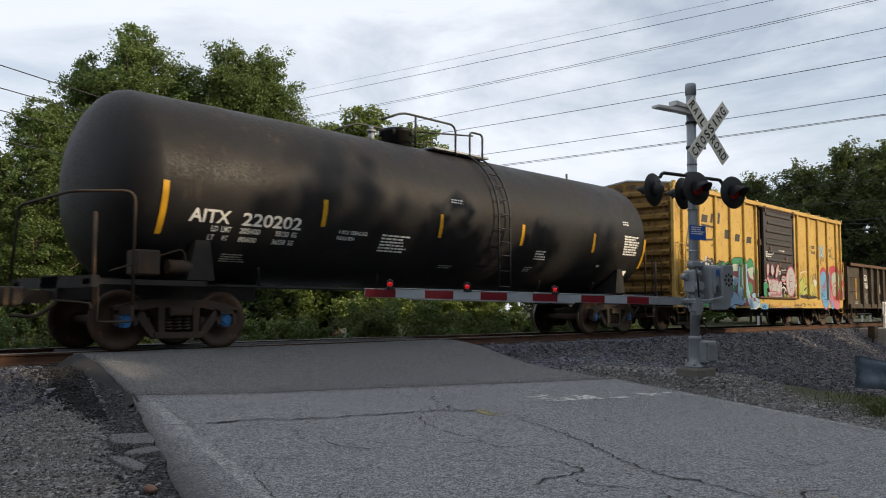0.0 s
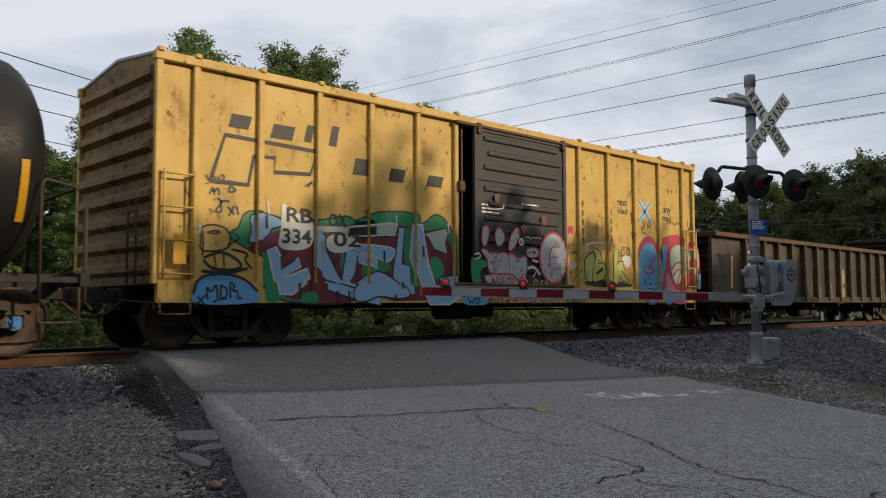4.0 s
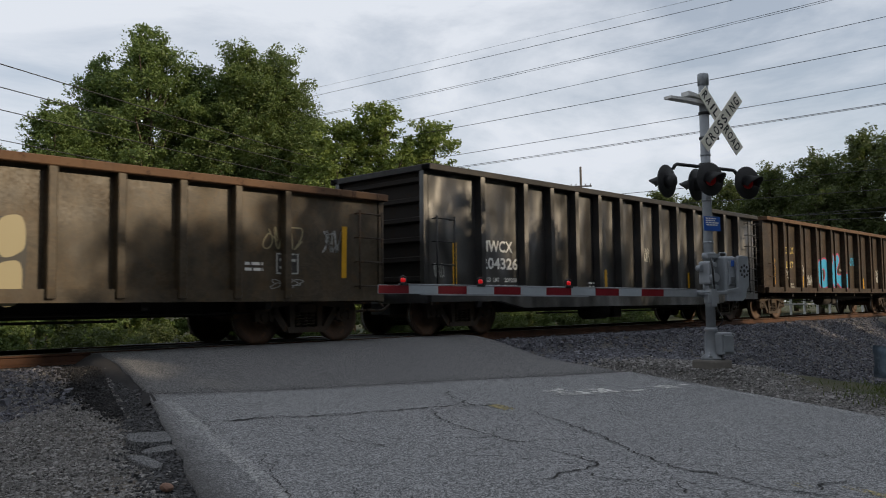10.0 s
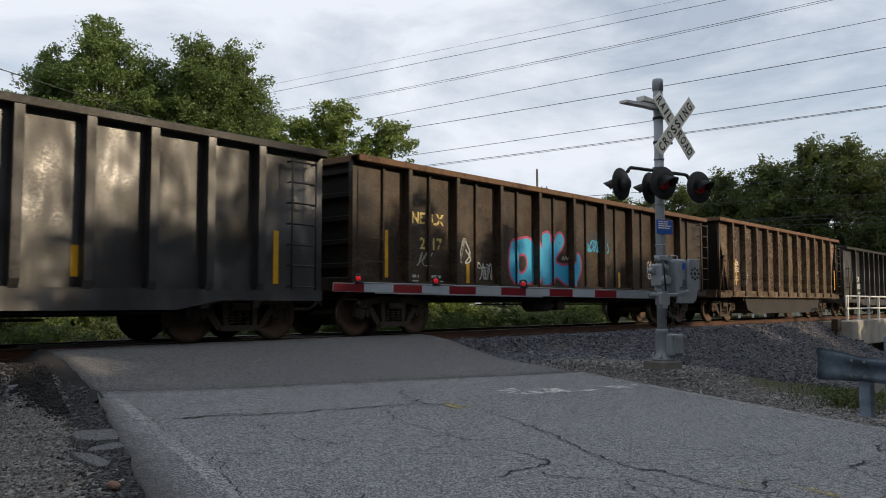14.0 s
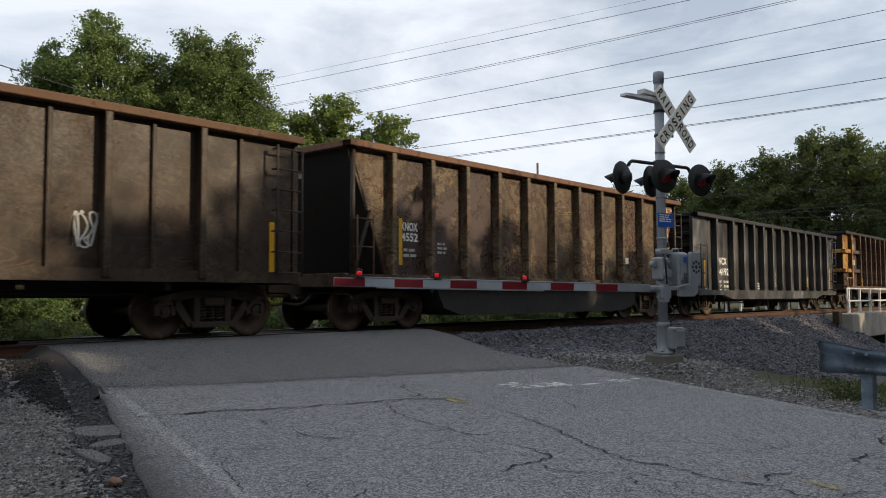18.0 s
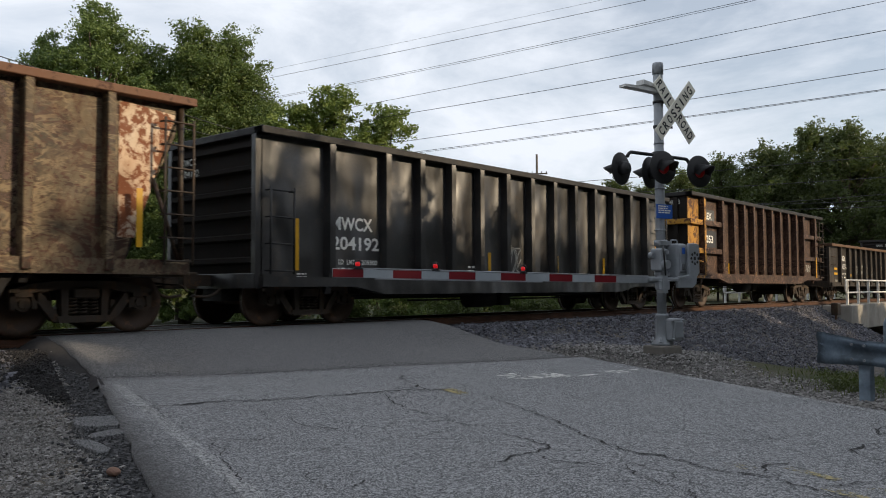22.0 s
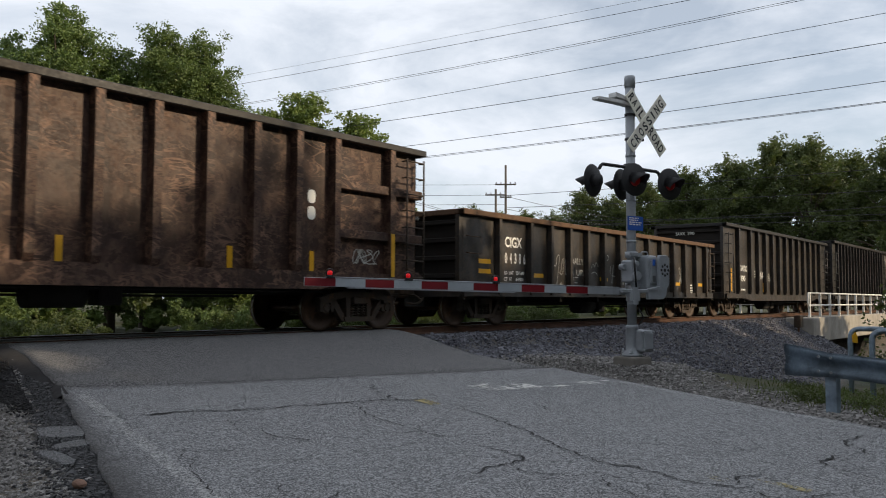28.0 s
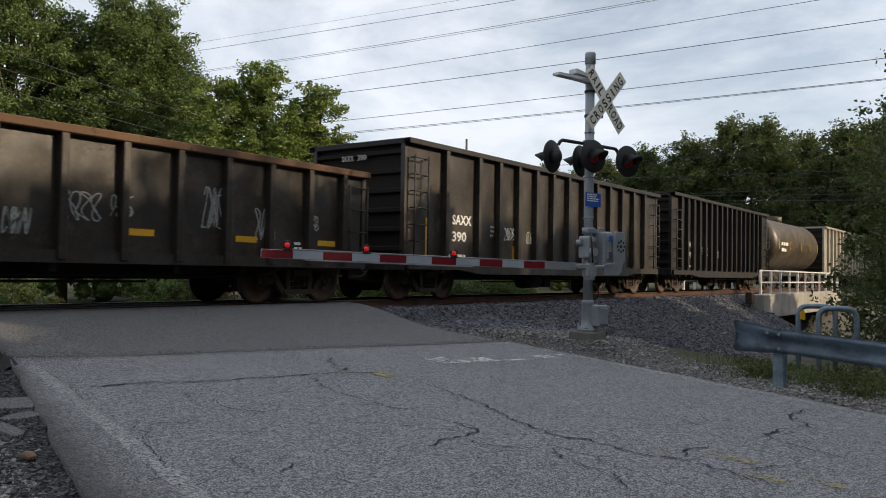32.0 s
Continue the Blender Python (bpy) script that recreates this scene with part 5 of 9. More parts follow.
# running boards, ends, draft sills
for s, xe in ((-1, 0.35), (1, 17.0)):
    bm = bmesh.new()
    box(bm, min(xe, xe - s * 3.6), max(xe, xe - s * 3.6), -0.32, 0.32, 0.78, 1.15)
    box(bm, min(xe, xe - s * 0.12), max(xe, xe - s * 0.12), -1.5, 1.5, 0.95, 1.13)
    box(bm, min(xe, xe - s * 1.9), max(xe, xe - s * 1.9), -1.45, -1.2, 1.0, 1.08)
    box(bm, min(xe, xe - s * 1.9), max(xe, xe - s * 1.9), 1.2, 1.45, 1.0, 1.08)
    part("draft_sill", bm, M["under"], tank)
    bm = bmesh.new()
    y = -1.45
    tube(bm, bent([(xe - s * 0.65, y, 0.7), (xe - s * 0.65, y, 2.42), (xe + s * 0.05, y + 0.6, 2.40), (xe + s * 0.05, 1.2, 2.35), (xe + s * 0.05, 1.45, 1.1)], 0.18), 0.024, 7)
    tube(bm, [(xe - s * 0.05, y, 0.7), (xe - s * 0.05, y, 2.05)], 0.03, 7)
    tube(bm, bent([(xe - s * 0.65, y, 0.7), (xe - s * 0.65, y, 0.45), (xe - s * 0.12, y, 0.45), (xe - s * 0.12, y, 0.95)], 0.05), 0.018, 6)
    part("end_handrail", bm, M["truck"], tank)
    bm = bmesh.new()
    prism(bm, [(xe - s * 1.6, 1.1), (xe - s * 2.1, 1.1), (xe - s * 2.0, 1.75), (xe - s * 1.75, 1.75)][::s], -1.35, -0.6)
    bmesh.ops.recalc_face_normals(bm, faces=bm.faces[:])
    part("saddle", bm, M["under"], tank)
    coupler(tank, xe, s)
bm = bmesh.new()
rbox(bm, 1.1, 1.5, -1.35, -1.0, 1.15, 1.55, 0.03, 1)
cyl(bm, (1.65, -1.25, 1.3), (2.05, -1.25, 1.3), 0.12, 10)
tube(bm, bent([(0.7, -1.3, 1.2), (1.2, -1.2, 1.35), (1.9, -1.3, 1.6), (2.0, -1.3, 1.2)], 0.1), 0.015, 5)
part("brake_valve", bm, M["truck"], tank)
bm = bmesh.new()
tube(bm, [(2.2, -0.95, 1.03), (15.2, -0.95, 1.03)], 0.03, 6)
for x in (3.4, 6.2, 11.6, 14.0):
    tube(bm, [(x, -1.2, 1.35), (x + 0.2, -0.95, 1.03)], 0.025, 5)
part("train_pipe", bm, M["black"], tank)
for x in (2.0, 15.3):
    truck(tank, x, "blue")

# car that runs ahead of the tank car, at the clip's edge
lead = gondola("gondola_car", "dark rusty gondola car ahead of the tank car", -13.0, 16.2, 0.8, 2.75, post_row(1.6, 2.8, 1.05, 12), M["gon_rust"], M["chord_rust"])

POSTS_N = [0.85, 1.5] + [2.25 + 0.81 * k for k in range(17)]
POSTS_B = (0.08, 0.68, 1.82, 2.97, 4.12, 5.25, 6.27, 10.3, 11.45, 12.6, 13.72, 14.87, 15.42)


def cut(pts, axis, value, keep):
    """The part of a polygon on one side of a line."""
    out = []
    for p, q in zip(pts, pts[1:] + pts[:1]):
        a, b = (p[axis] - value) * keep, (q[axis] - value) * keep
        if a >= 0:
            out.append(p)
        if a * b < 0:
            t = a / (a - b)
            out.append((p[0] + (q[0] - p[0]) * t, p[1] + (q[1] - p[1]) * t))
    return out


def rounded(pts, n=2):
    for _ in range(n):
        pts = [r for p, q in zip(pts, pts[1:] + pts[:1]) for r in ((p[0] * 0.75 + q[0] * 0.25, p[1] * 0.75 + q[1] * 0.25), (p[0] * 0.25 + q[0] * 0.75, p[1] * 0.25 + q[1] * 0.75))]
    return pts


def paint_on(bm, pts, layer, door):
    """Lays a flat patch of paint over the panels, posts and sill of the box car, or over its door."""
    d = 0.002 + 0.0016 * layer
    if door == 2:
        jobs = [(pts, -1.41 - d)]
        jobs += [(cut(cut(pts, 0, x - (0.058 if k % 2 else 0.034), 1), 0, x + (0.058 if k % 2 else 0.034), -1), (-1.60 if k % 2 else -1.465) - d) for k, x in enumerate(POSTS_N)]
    elif door:
        jobs = [(pts, -1.645 - d)]
    else:
        up = cut(pts, 1, 1.06, 1)
        jobs = [(up, -SH - d), (cut(pts, 1, 1.06, -1), -1.585 - d)]
        jobs += [(cut(cut(up, 0, x - 0.053, 1), 0, x + 0.053, -1), -1.58 - d) for x in POSTS_B]
    for p, y in jobs:
        if len(p) > 2 and max(q[0] for q in p) - min(q[0] for q in p) > 0.004 and max(q[1] for q in p) - min(q[1] for q in p) > 0.004:
            bm.faces.new([bm.verts.new((x, y, z)) for x, z in p])


def chalk_line(car, *pts):
    """One line of chalk on a low gondola's side."""
    pts = [Vector(p) for p in pts]
    for _ in range(2 if len(pts) > 2 else 0):
        pts = [pts[0]] + [r for p, q in zip(pts, pts[1:]) for r in (p * 0.75 + q * 0.25, p * 0.25 + q * 0.75)] + [pts[-1]]
    bm = bmesh.new()
    ribbon(bm, pts, 0.024, -1.459)
    part("chalk_line", bm, M["chalk"], car)


def sprayed(car, fill, edge, layer, mode, grow, *pts):
    """A filled shape of spray paint with an outline; mode 0 has sharp corners, 2 lies on the door."""
    pts = rounded(list(pts)) if mode else list(pts)
    if sum(p[0] * q[1] - q[0] * p[1] for p, q in zip(pts, pts[1:] + pts[:1])) < 0:
        pts = pts[::-1]
    if edge:
        n = len(pts)
        wide = []
        for k in range(n):
            t = Vector(pts[(k + 1) % n]) - Vector(pts[k - 1])
            o = Vector((t.y, -t.x)).normalized() * grow if t.length else Vector((0, 0))
            wide.append((pts[k][0] + o.x, pts[k][1] + o.y))
        bm = bmesh.new()
        paint_on(bm, wide, layer, max(0, mode - 1))
        part("spray_outline", bm, M["spray_" + edge], car)
    bm = bmesh.new()
    paint_on(bm, pts, layer + 0.5, max(0, mode - 1))
    part("spray_fill", bm, M["spray_" + fill], car)


def stroke(car, colour, w, layer, door, *pts):
    """One line of spray paint."""
    pts = [Vector(p) for p in pts]
    for _ in range(2 if len(pts) > 2 else 0):
        pts = [pts[0]] + [r for p, q in zip(pts, pts[1:]) for r in (p * 0.75 + q * 0.25, p * 0.25 + q * 0.75)] + [pts[-1]]
    low = sum(p.y for p in pts) / len(pts) < 1.06
    bm = bmesh.new()
    ribbon(bm, pts, w, (-1.645 if door else (-1.585 if low else -SH)) - 0.0024 - 0.0016 * layer)
    part("spray_line", bm, M["spray_" + colour], car)


# box car
X0 = 22.75
LB = 15.5
bx = thing("box_car", "yellow box car with a dark sliding door and graffiti", "freight car", pose(X0, LANE, 0), "cars of the train")
CARS.append((bx, X0))
YB, ZB0, ZB1 = -1.6, 1.0, 4.48
SH = 1.5
for s in (-1, 1):
    bm = bmesh.new()
    ya, yb = sorted((s * SH, s * (SH - 0.03)))
    part("side_panel", box(bm, 0.06, 6.33, ya, yb, ZB0, ZB1), M["yellow_car"], bx)
    part("side_panel", box(bmesh.new(), 9.75, LB - 0.06, ya, yb, ZB0, ZB1), M["yellow_car"], bx)
    bm = bmesh.new()
    ya, yb = sorted((s * (SH - 0.03), s * 1.6))
    rbox(bm, 0, LB, ya, yb, ZB1 - 0.12, ZB1 + 0.02, 0.01, 1)
    part("eave", bm, M["yellow_car"], bx)
    bm = bmesh.new()
    prism(bm, [(0.1, 0.72), (2.0, 0.72), (LB - 2.0, 0.72), (LB - 0.1, 0.72), (LB - 0.1, ZB0 + 0.06), (0.1, ZB0 + 0.06)], *sorted((s * (SH - 0.02), s * 1.585)))
    part("side_sill", bm, M["yellow_car"], bx)
    bm = bmesh.new()
    ya, yb = sorted((s * (SH - 0.02), s * 1.58))
    rbox(bm, -0.055, 0.055, ya, yb, ZB0, ZB1 - 0.1, 0.012, 1)
    pm = solid("post", bm, M["yellow_car"])
    for x in POSTS_B:
        piece("post", pm, bx, x)
bm = bmesh.new()
prof = [(-1.58, ZB1 + 0.02), (0, ZB1 + 0.22), (1.58, ZB1 + 0.02), (1.58, ZB1 - 0.02), (0, ZB1 + 0.17), (-1.58, ZB1 - 0.02)]
a = [bm.verts.new((0.06, y, z)) for y, z in prof]
b = [bm.verts.new((LB - 0.06, y, z)) for y, z in prof]
bm.faces.new(a)
bm.faces.new(b[::-1])
for k in range(6):
    bm.faces.new((a[k], b[k], b[(k + 1) % 6], a[(k + 1) % 6]))
bmesh.ops.recalc_face_normals(bm, faces=bm.faces[:])
part("roof", bm, M["galv"], bx, "weathered galvanised roof sheets")
bm = bmesh.new()
prism(bm, [(-0.06, 0.0), (0.06, 0.0), (0.04, 0.035), (-0.04, 0.035)], -1.58, 0)
rib_me = solid("roof_rib", bm, M["galv"])
for k in range(13):
    for s in (-1, 1):
        piece("roof_rib", rib_me, bx, 0.7 + k * 1.17, 0, ZB1 + 0.20, pose(0, 0, 0, 7.2 if s < 0 else 0) if s < 0 else pose(0, 0, 0, 0, 0, 180) @ pose(0, 0, 0, 7.2))
for s, x in ((-1, 0.08), (1, LB - 0.08)):
    bm = bmesh.new()
    prism2 = [(-SH, ZB0), (SH, ZB0), (SH, ZB1), (0, ZB1 + 0.18), (-SH, ZB1)]
    a = [bm.verts.new((x, y, z)) for y, z in prism2]
    b = [bm.verts.new((x - s * 0.04, y, z)) for y, z in prism2]
    bm.faces.new(a)
    bm.faces.new(b[::-1])
    for k in range(5):
        bm.faces.new((a[k], b[k], b[(k + 1) % 5], a[(k + 1) % 5]))
    bmesh.ops.recalc_face_normals(bm, faces=bm.faces[:])
    part("end_sheet", bm, M["yellow_dirty_shaded"], bx)
    bm = bmesh.new()
    prism(bm, [(0, -0.12), (s * 0.10, -0.05), (s * 0.10, 0.05), (0, 0.12)][::(1 if s > 0 else -1)], -SH + 0.08, SH - 0.08)
    bmesh.ops.recalc_face_normals(bm, faces=bm.faces[:])
    rib = solid("end_rib", bm, M["yellow_dirty_shaded"])
    for k in range(9):
        piece("end_rib", rib, bx, x, 0, ZB0 + 0.25 + k * 0.37)
    coupler(bx, x, s)
    bm = bmesh.new()
    for y in (-1.2, -0.9):
        tube(bm, [(x + s * 0.16, y, 1.0), (x + s * 0.16, y, 2.3)], 0.018, 5)
    for k in range(4):
        tube(bm, [(x + s * 0.16, -1.2, 1.2 + 0.3 * k), (x + s * 0.16, -0.9, 1.2 + 0.3 * k)], 0.014, 5)
    part("end_ladder", bm, M["truck"], bx)
# doorway, door
bm = bmesh.new()
box(bm, 6.33, 6.75, -SH + 0.5, -SH + 0.55, ZB0, ZB1)
box(bm, 6.0, 10.0, -0.9, -0.85, ZB0, ZB1)
part("inner_lining", bm, M["under"], bx)
bm = bmesh.new()
box(bm, 0.2, LB - 0.2, -SH + 0.05, SH - 0.05, ZB0 - 0.02, ZB0 + 0.06)
part("floor", bm, M["under"], bx)
bm = bmesh.new()
rbox(bm, 6.72, 9.72, -1.60, -1.55, ZB0 + 0.14, ZB1 - 0.16, 0.012, 1)
door = part("sliding_door", bm, M["door_dark"], bx, "dark grey ribbed sliding door with graffiti")
bm = bmesh.new()
rbox(bm, -1.2, 1.2, -0.035, 0.01, -0.055, 0.055, 0.03, 2)
drib = solid("door_rib", bm, M["door_dark"])
for row in range(3):
    for k in range(3):
        piece("door_rib", drib, door, 8.22 + (0.12 if k == 1 else 0), -1.60, 1.42 + row * 1.05 + k * 0.3)
bm = bmesh.new()
for z in (ZB0 + 0.16, 2.22, 3.27, ZB1 - 0.2):
    box(bm, 6.74, 9.70, -1.625, -1.60, z - 0.03, z + 0.03)
for x in (6.78, 9.66):
    box(bm, x - 0.05, x + 0.05, -1.63, -1.60, ZB0 + 0.16, ZB1 - 0.18)
part("door_frame", bm, M["door_dark"], door)
bm = bmesh.new()
rbox(bm, 6.2, 9.9, -1.66, -1.58, ZB1 - 0.17, ZB1 - 0.11, 0.01, 1)
part("door_track", bm, M["chord_rust"], bx)
bm = bmesh.new()
rbox(bm, 6.2, 9.9, -1.68, -1.56, ZB0 + 0.06, ZB0 + 0.12, 0.01, 1)
part("door_track", bm, M["chord_rust"], bx)
for x in (6.85, 9.6):
    bm = bmesh.new()
    rbox(bm, x - 0.06, x + 0.06, -1.68, -1.6, ZB1 - 0.3, ZB1 - 0.08, 0.01, 1)
    part("door_hanger", bm, M["chord_rust"], bx)
bm = bmesh.new()
box(bm, 6.28, 6.42, -1.66, -1.5, 2.95, 3.15)
tube(bm, [(6.36, -1.62, 1.2), (6.36, -1.62, 4.2)], 0.02, 6)
part("door_latch", bm, M["chord_rust"], bx)
bm = bmesh.new()
rbox(bm, -0.05, 0.05, -1.63, -1.52, ZB1 + 0.0, ZB1 + 0.07, 0.01, 1)
clip_me = solid("eave_clip", bm, M["yellow_car"])
for x in POSTS_B:
    piece("eave_clip", clip_me, bx, x)
ladder(bx, 0.14, 0.62, -1.66, 1.15, 2.65, 4, M["yellow_car"])
ladder(bx, LB - 0.62, LB - 0.14, -1.66, 1.15, 2.65, 4, M["yellow_car"])
for x in (0.14, LB - 0.62):
    bm = bmesh.new()
    tube(bm, bent([(x, -1.56, 0.95), (x, -1.58, 0.55), (x + 0.48, -1.58, 0.55), (x + 0.48, -1.56, 0.95)], 0.05), 0.02, 6)
    part("step", bm, M["end_yellow"], bx)
underframe(bx, LB, 0.82)
for x in (1.55, LB - 1.25):
    truck(bx, x)
P = -SH - 0.003
# company mark as plain bars and bent frame
for k, (x, z, w, h) in enumerate(((1.25, 3.52, 0.36, 0.22), (2.02, 3.45, 0.42, 0.24), (2.68, 3.47, 0.15, 0.30), (3.2, 3.47, 0.16, 0.36), (3.72, 3.02, 0.36, 0.30), (4.55, 2.98, 0.36, 0.25), (5.5, 2.98, 0.40, 0.22))):
    bm = bmesh.new()
    prism(bm, [(x, z), (x + w, z), (x + w + 0.07, z + h), (x + 0.07, z + h)], P - 0.003, P)
    part("company_mark", bm, M["text_black"], bx, "black block lettering")
bm = bmesh.new()
ribbon(bm, [(0.95, 2.62), (1.2, 3.38), (2.95, 3.33), (2.82, 2.92), (2.1, 2.88), (2.12, 3.12), (1.72, 3.1), (1.62, 2.62), (0.95, 2.62)], 0.07, P - 0.002)
part("company_mark", bm, M["text_black"], bx, "black bent-frame mark")
lettering("next", 11.9, 3.14, 0.15, P, BLK, bx, 0.42)
lettering("load", 11.9, 2.93, 0.15, P, BLK, bx, 0.42)
lettering("any", 13.98, 3.10, 0.14, P, BLK, bx, 0.36)
lettering("road", 13.92, 2.90, 0.14, P, BLK, bx, 0.44)
lettering("RB", 2.34, 2.08, 0.24, P - 0.014, BLK, bx, 0.52)
lettering("OX", 3.2, 2.06, 0.22, P - 0.014, BLK, bx, 0.40)
lettering("334", 2.26, 1.72, 0.24, P - 0.014, BLK, bx, 0.58)
lettering("02", 3.3, 1.72, 0.24, P - 0.014, BLK, bx, 0.6)
lettering("RBOX 33402", -0.4, 4.40, 0.13, 0, BLK, bx, 0.75, turn=pose(0.02, 0, 0, 0, 0, -90))
for ww, mat in (((0.0, 0.0, 0.5), M["spray_white"]), ((0.03, 0.0, 0.3), M["spray_sky"])):
    bm = bmesh.new()
    for d in (-1, 1):
        ribbon(bm, [(13.1 - 0.24, 3.06 - d * 0.24), (13.1 + 0.24, 3.06 + d * 0.24)], 0.15 - 0.06 * (mat is M["spray_sky"]), P - 0.002 - 0.002 * (mat is M["spray_sky"]))
    part("cross_mark", bm, mat, bx)
stripe(bx, 0.4, 1.3, 1.75, -1.66, 0.2)
stripe(bx, 3.05, 1.38, 1.84, P - 0.016, 0.09)
stripe(bx, 5.35, 1.40, 1.86, P - 0.016, 0.09)
# piece beside the door: green cloud, maroon shade, blue letters, white number patches
sprayed(bx, "green", 'black', 0, 1, 0.03, (1.54, 2.13), (1.71, 2.21), (1.96, 2.16), (2.32, 2.1), (2.88, 2.11), (3.24, 2.17), (3.65, 2.26), (3.82, 2.14), (4.28, 2.29), (4.3, 0.72), (1.85, 0.71), (1.97, 1.42), (1.8, 1.52), (1.32, 1.74), (1.32, 1.84), (1.48, 1.9))
sprayed(bx, "green", 'black', 0, 1, 0.03, (3.64, 2.1), (4.05, 2.28), (4.34, 2.39), (5.25, 2.44), (5.28, 2.24), (5.47, 2.23), (5.74, 2.46), (6.02, 2.36), (6.19, 2.14), (6.25, 1.96), (6.26, 0.84), (3.66, 0.83))
sprayed(bx, "maroon", None, 1, 1, 0.03, (1.66, 1.65), (2.25, 1.97), (2.88, 2.05), (4.28, 2.15), (4.3, 0.72), (2.24, 0.72), (2.12, 1.15), (2.0, 1.6), (1.76, 1.47), (1.63, 1.6))
sprayed(bx, "maroon", None, 1, 1, 0.03, (3.64, 2.06), (4.74, 2.18), (5.2, 2.17), (6.02, 2.04), (6.2, 1.86), (6.23, 1.4), (6.26, 0.77), (3.66, 0.75))
sprayed(bx, "green", None, 2, 1, 0.03, (3.41, 1.57), (3.66, 1.64), (3.75, 1.22), (3.55, 1.1))
sprayed(bx, "green", None, 2, 1, 0.03, (3.93, 1.49), (4.5, 1.56), (4.7, 1.31), (4.07, 1.25), (3.93, 1.16))
sprayed(bx, "green", None, 2, 1, 0.03, (4.94, 2.15), (5.18, 2.12), (5.1, 1.63), (5.32, 1.01), (5.11, 1.01), (4.92, 1.62))
sprayed(bx, "green", None, 2, 1, 0.03, (5.58, 1.65), (5.91, 1.57), (6.03, 1.3), (5.64, 1.11))
sprayed(bx, "green", None, 2, 1, 0.03, (1.91, 1.07), (2.12, 1.15), (2.24, 0.72), (1.89, 0.72))
sprayed(bx, "green", None, 2, 1, 0.03, (2.57, 0.87), (2.91, 0.94), (2.97, 0.71), (2.53, 0.72))
sprayed(bx, "paleblue", 'black', 3, 1, 0.03, (1.65, 2.12), (1.88, 2.19), (2.28, 2.1), (2.25, 1.99), (2.05, 1.96), (2.0, 1.81), (1.62, 1.65), (1.72, 1.9))
sprayed(bx, "paleblue", 'white', 3, 0, 0.03, (2.01, 1.58), (2.15, 1.63), (2.26, 1.43), (2.23, 1.29), (2.59, 1.47), (2.63, 1.34), (2.27, 1.11), (2.78, 1.29), (2.82, 1.16), (2.42, 0.87), (2.2, 0.87), (2.12, 1.18))
sprayed(bx, "maroon", 'black', 4, 0, 0.03, (2.26, 1.47), (2.4, 1.58), (2.59, 1.52), (2.48, 1.43), (2.26, 1.29))
sprayed(bx, "paleblue", 'black', 3, 0, 0.03, (2.89, 1.98), (3.12, 1.88), (3.15, 1.62), (3.42, 1.18), (3.5, 1.1), (3.6, 1.64), (3.85, 1.65), (3.77, 1.22), (3.67, 1.11), (3.84, 0.94), (3.42, 0.95), (3.18, 1.1), (2.9, 1.35))
sprayed(bx, "mint", None, 3, 0, 0.03, (2.88, 2.03), (4.28, 2.11), (4.28, 1.95), (3.83, 1.92), (3.41, 1.97), (2.93, 1.92))
sprayed(bx, "paleblue", 'white', 3, 0, 0.03, (3.83, 1.61), (4.29, 1.47), (4.29, 1.36), (3.88, 1.46))
sprayed(bx, "paleblue", 'black', 4, 0, 0.03, (3.14, 1.1), (3.84, 0.94), (4.3, 0.96), (4.3, 0.68), (3.85, 0.76), (3.14, 0.95))
sprayed(bx, "mint", 'white', 3, 0, 0.03, (3.64, 2.05), (4.59, 2.18), (4.76, 2.18), (4.71, 1.98), (3.64, 1.92))
sprayed(bx, "paleblue", 'white', 3, 1, 0.03, (3.69, 1.76), (4.06, 1.75), (4.69, 1.74), (4.69, 1.61), (4.55, 1.47), (4.21, 1.59), (3.69, 1.65))
sprayed(bx, "paleblue", 'black', 4, 0, 0.03, (4.81, 2.12), (4.94, 2.13), (4.87, 1.44), (5.08, 1.41), (5.13, 0.88), (4.75, 0.92), (4.67, 1.26), (4.77, 1.79))
sprayed(bx, "paleblue", 'white', 4, 0, 0.03, (5.17, 2.19), (5.39, 2.22), (5.44, 1.96), (5.56, 1.42), (5.81, 0.88), (6.2, 1.02), (6.32, 0.84), (6.03, 0.7), (5.53, 0.7), (5.37, 0.97), (5.1, 1.58))
sprayed(bx, "mint", 'black', 4, 0, 0.03, (5.47, 2.05), (6.02, 2.18), (6.08, 2.09), (6.0, 1.9), (6.05, 1.69), (5.72, 1.77), (5.58, 1.97))
sprayed(bx, "paleblue", 'black', 5, 1, 0.03, (3.7, 0.99), (4.16, 1.29), (4.5, 1.26), (5.11, 0.88), (4.75, 0.79), (4.26, 0.87), (3.98, 0.75), (3.71, 0.75))
sprayed(bx, "paleblue", 'black', 5, 0, 0.03, (5.86, 1.2), (6.26, 1.26), (6.32, 0.89), (5.97, 0.98))
sprayed(bx, "white", None, 6, 1, 0.03, (2.24, 2.37), (2.31, 2.37), (2.57, 2.21), (2.88, 2.2), (2.91, 1.72), (2.63, 1.59), (2.15, 1.61), (2.25, 1.93))
sprayed(bx, "white", None, 6, 1, 0.03, (3.16, 1.92), (3.85, 1.94), (3.83, 1.69), (3.41, 1.57), (3.15, 1.64))
stroke(bx, "black", 0.05, 7, 0, (1.96, 2.16), (1.97, 1.93))
stroke(bx, "black", 0.05, 7, 0, (2.56, 1.05), (2.57, 0.78))
stroke(bx, "black", 0.05, 7, 0, (2.79, 1.07), (2.8, 0.91))
stroke(bx, "black", 0.05, 7, 0, (3.34, 0.93), (3.35, 0.72))
stroke(bx, "black", 0.05, 7, 0, (3.59, 0.93), (3.6, 0.69))
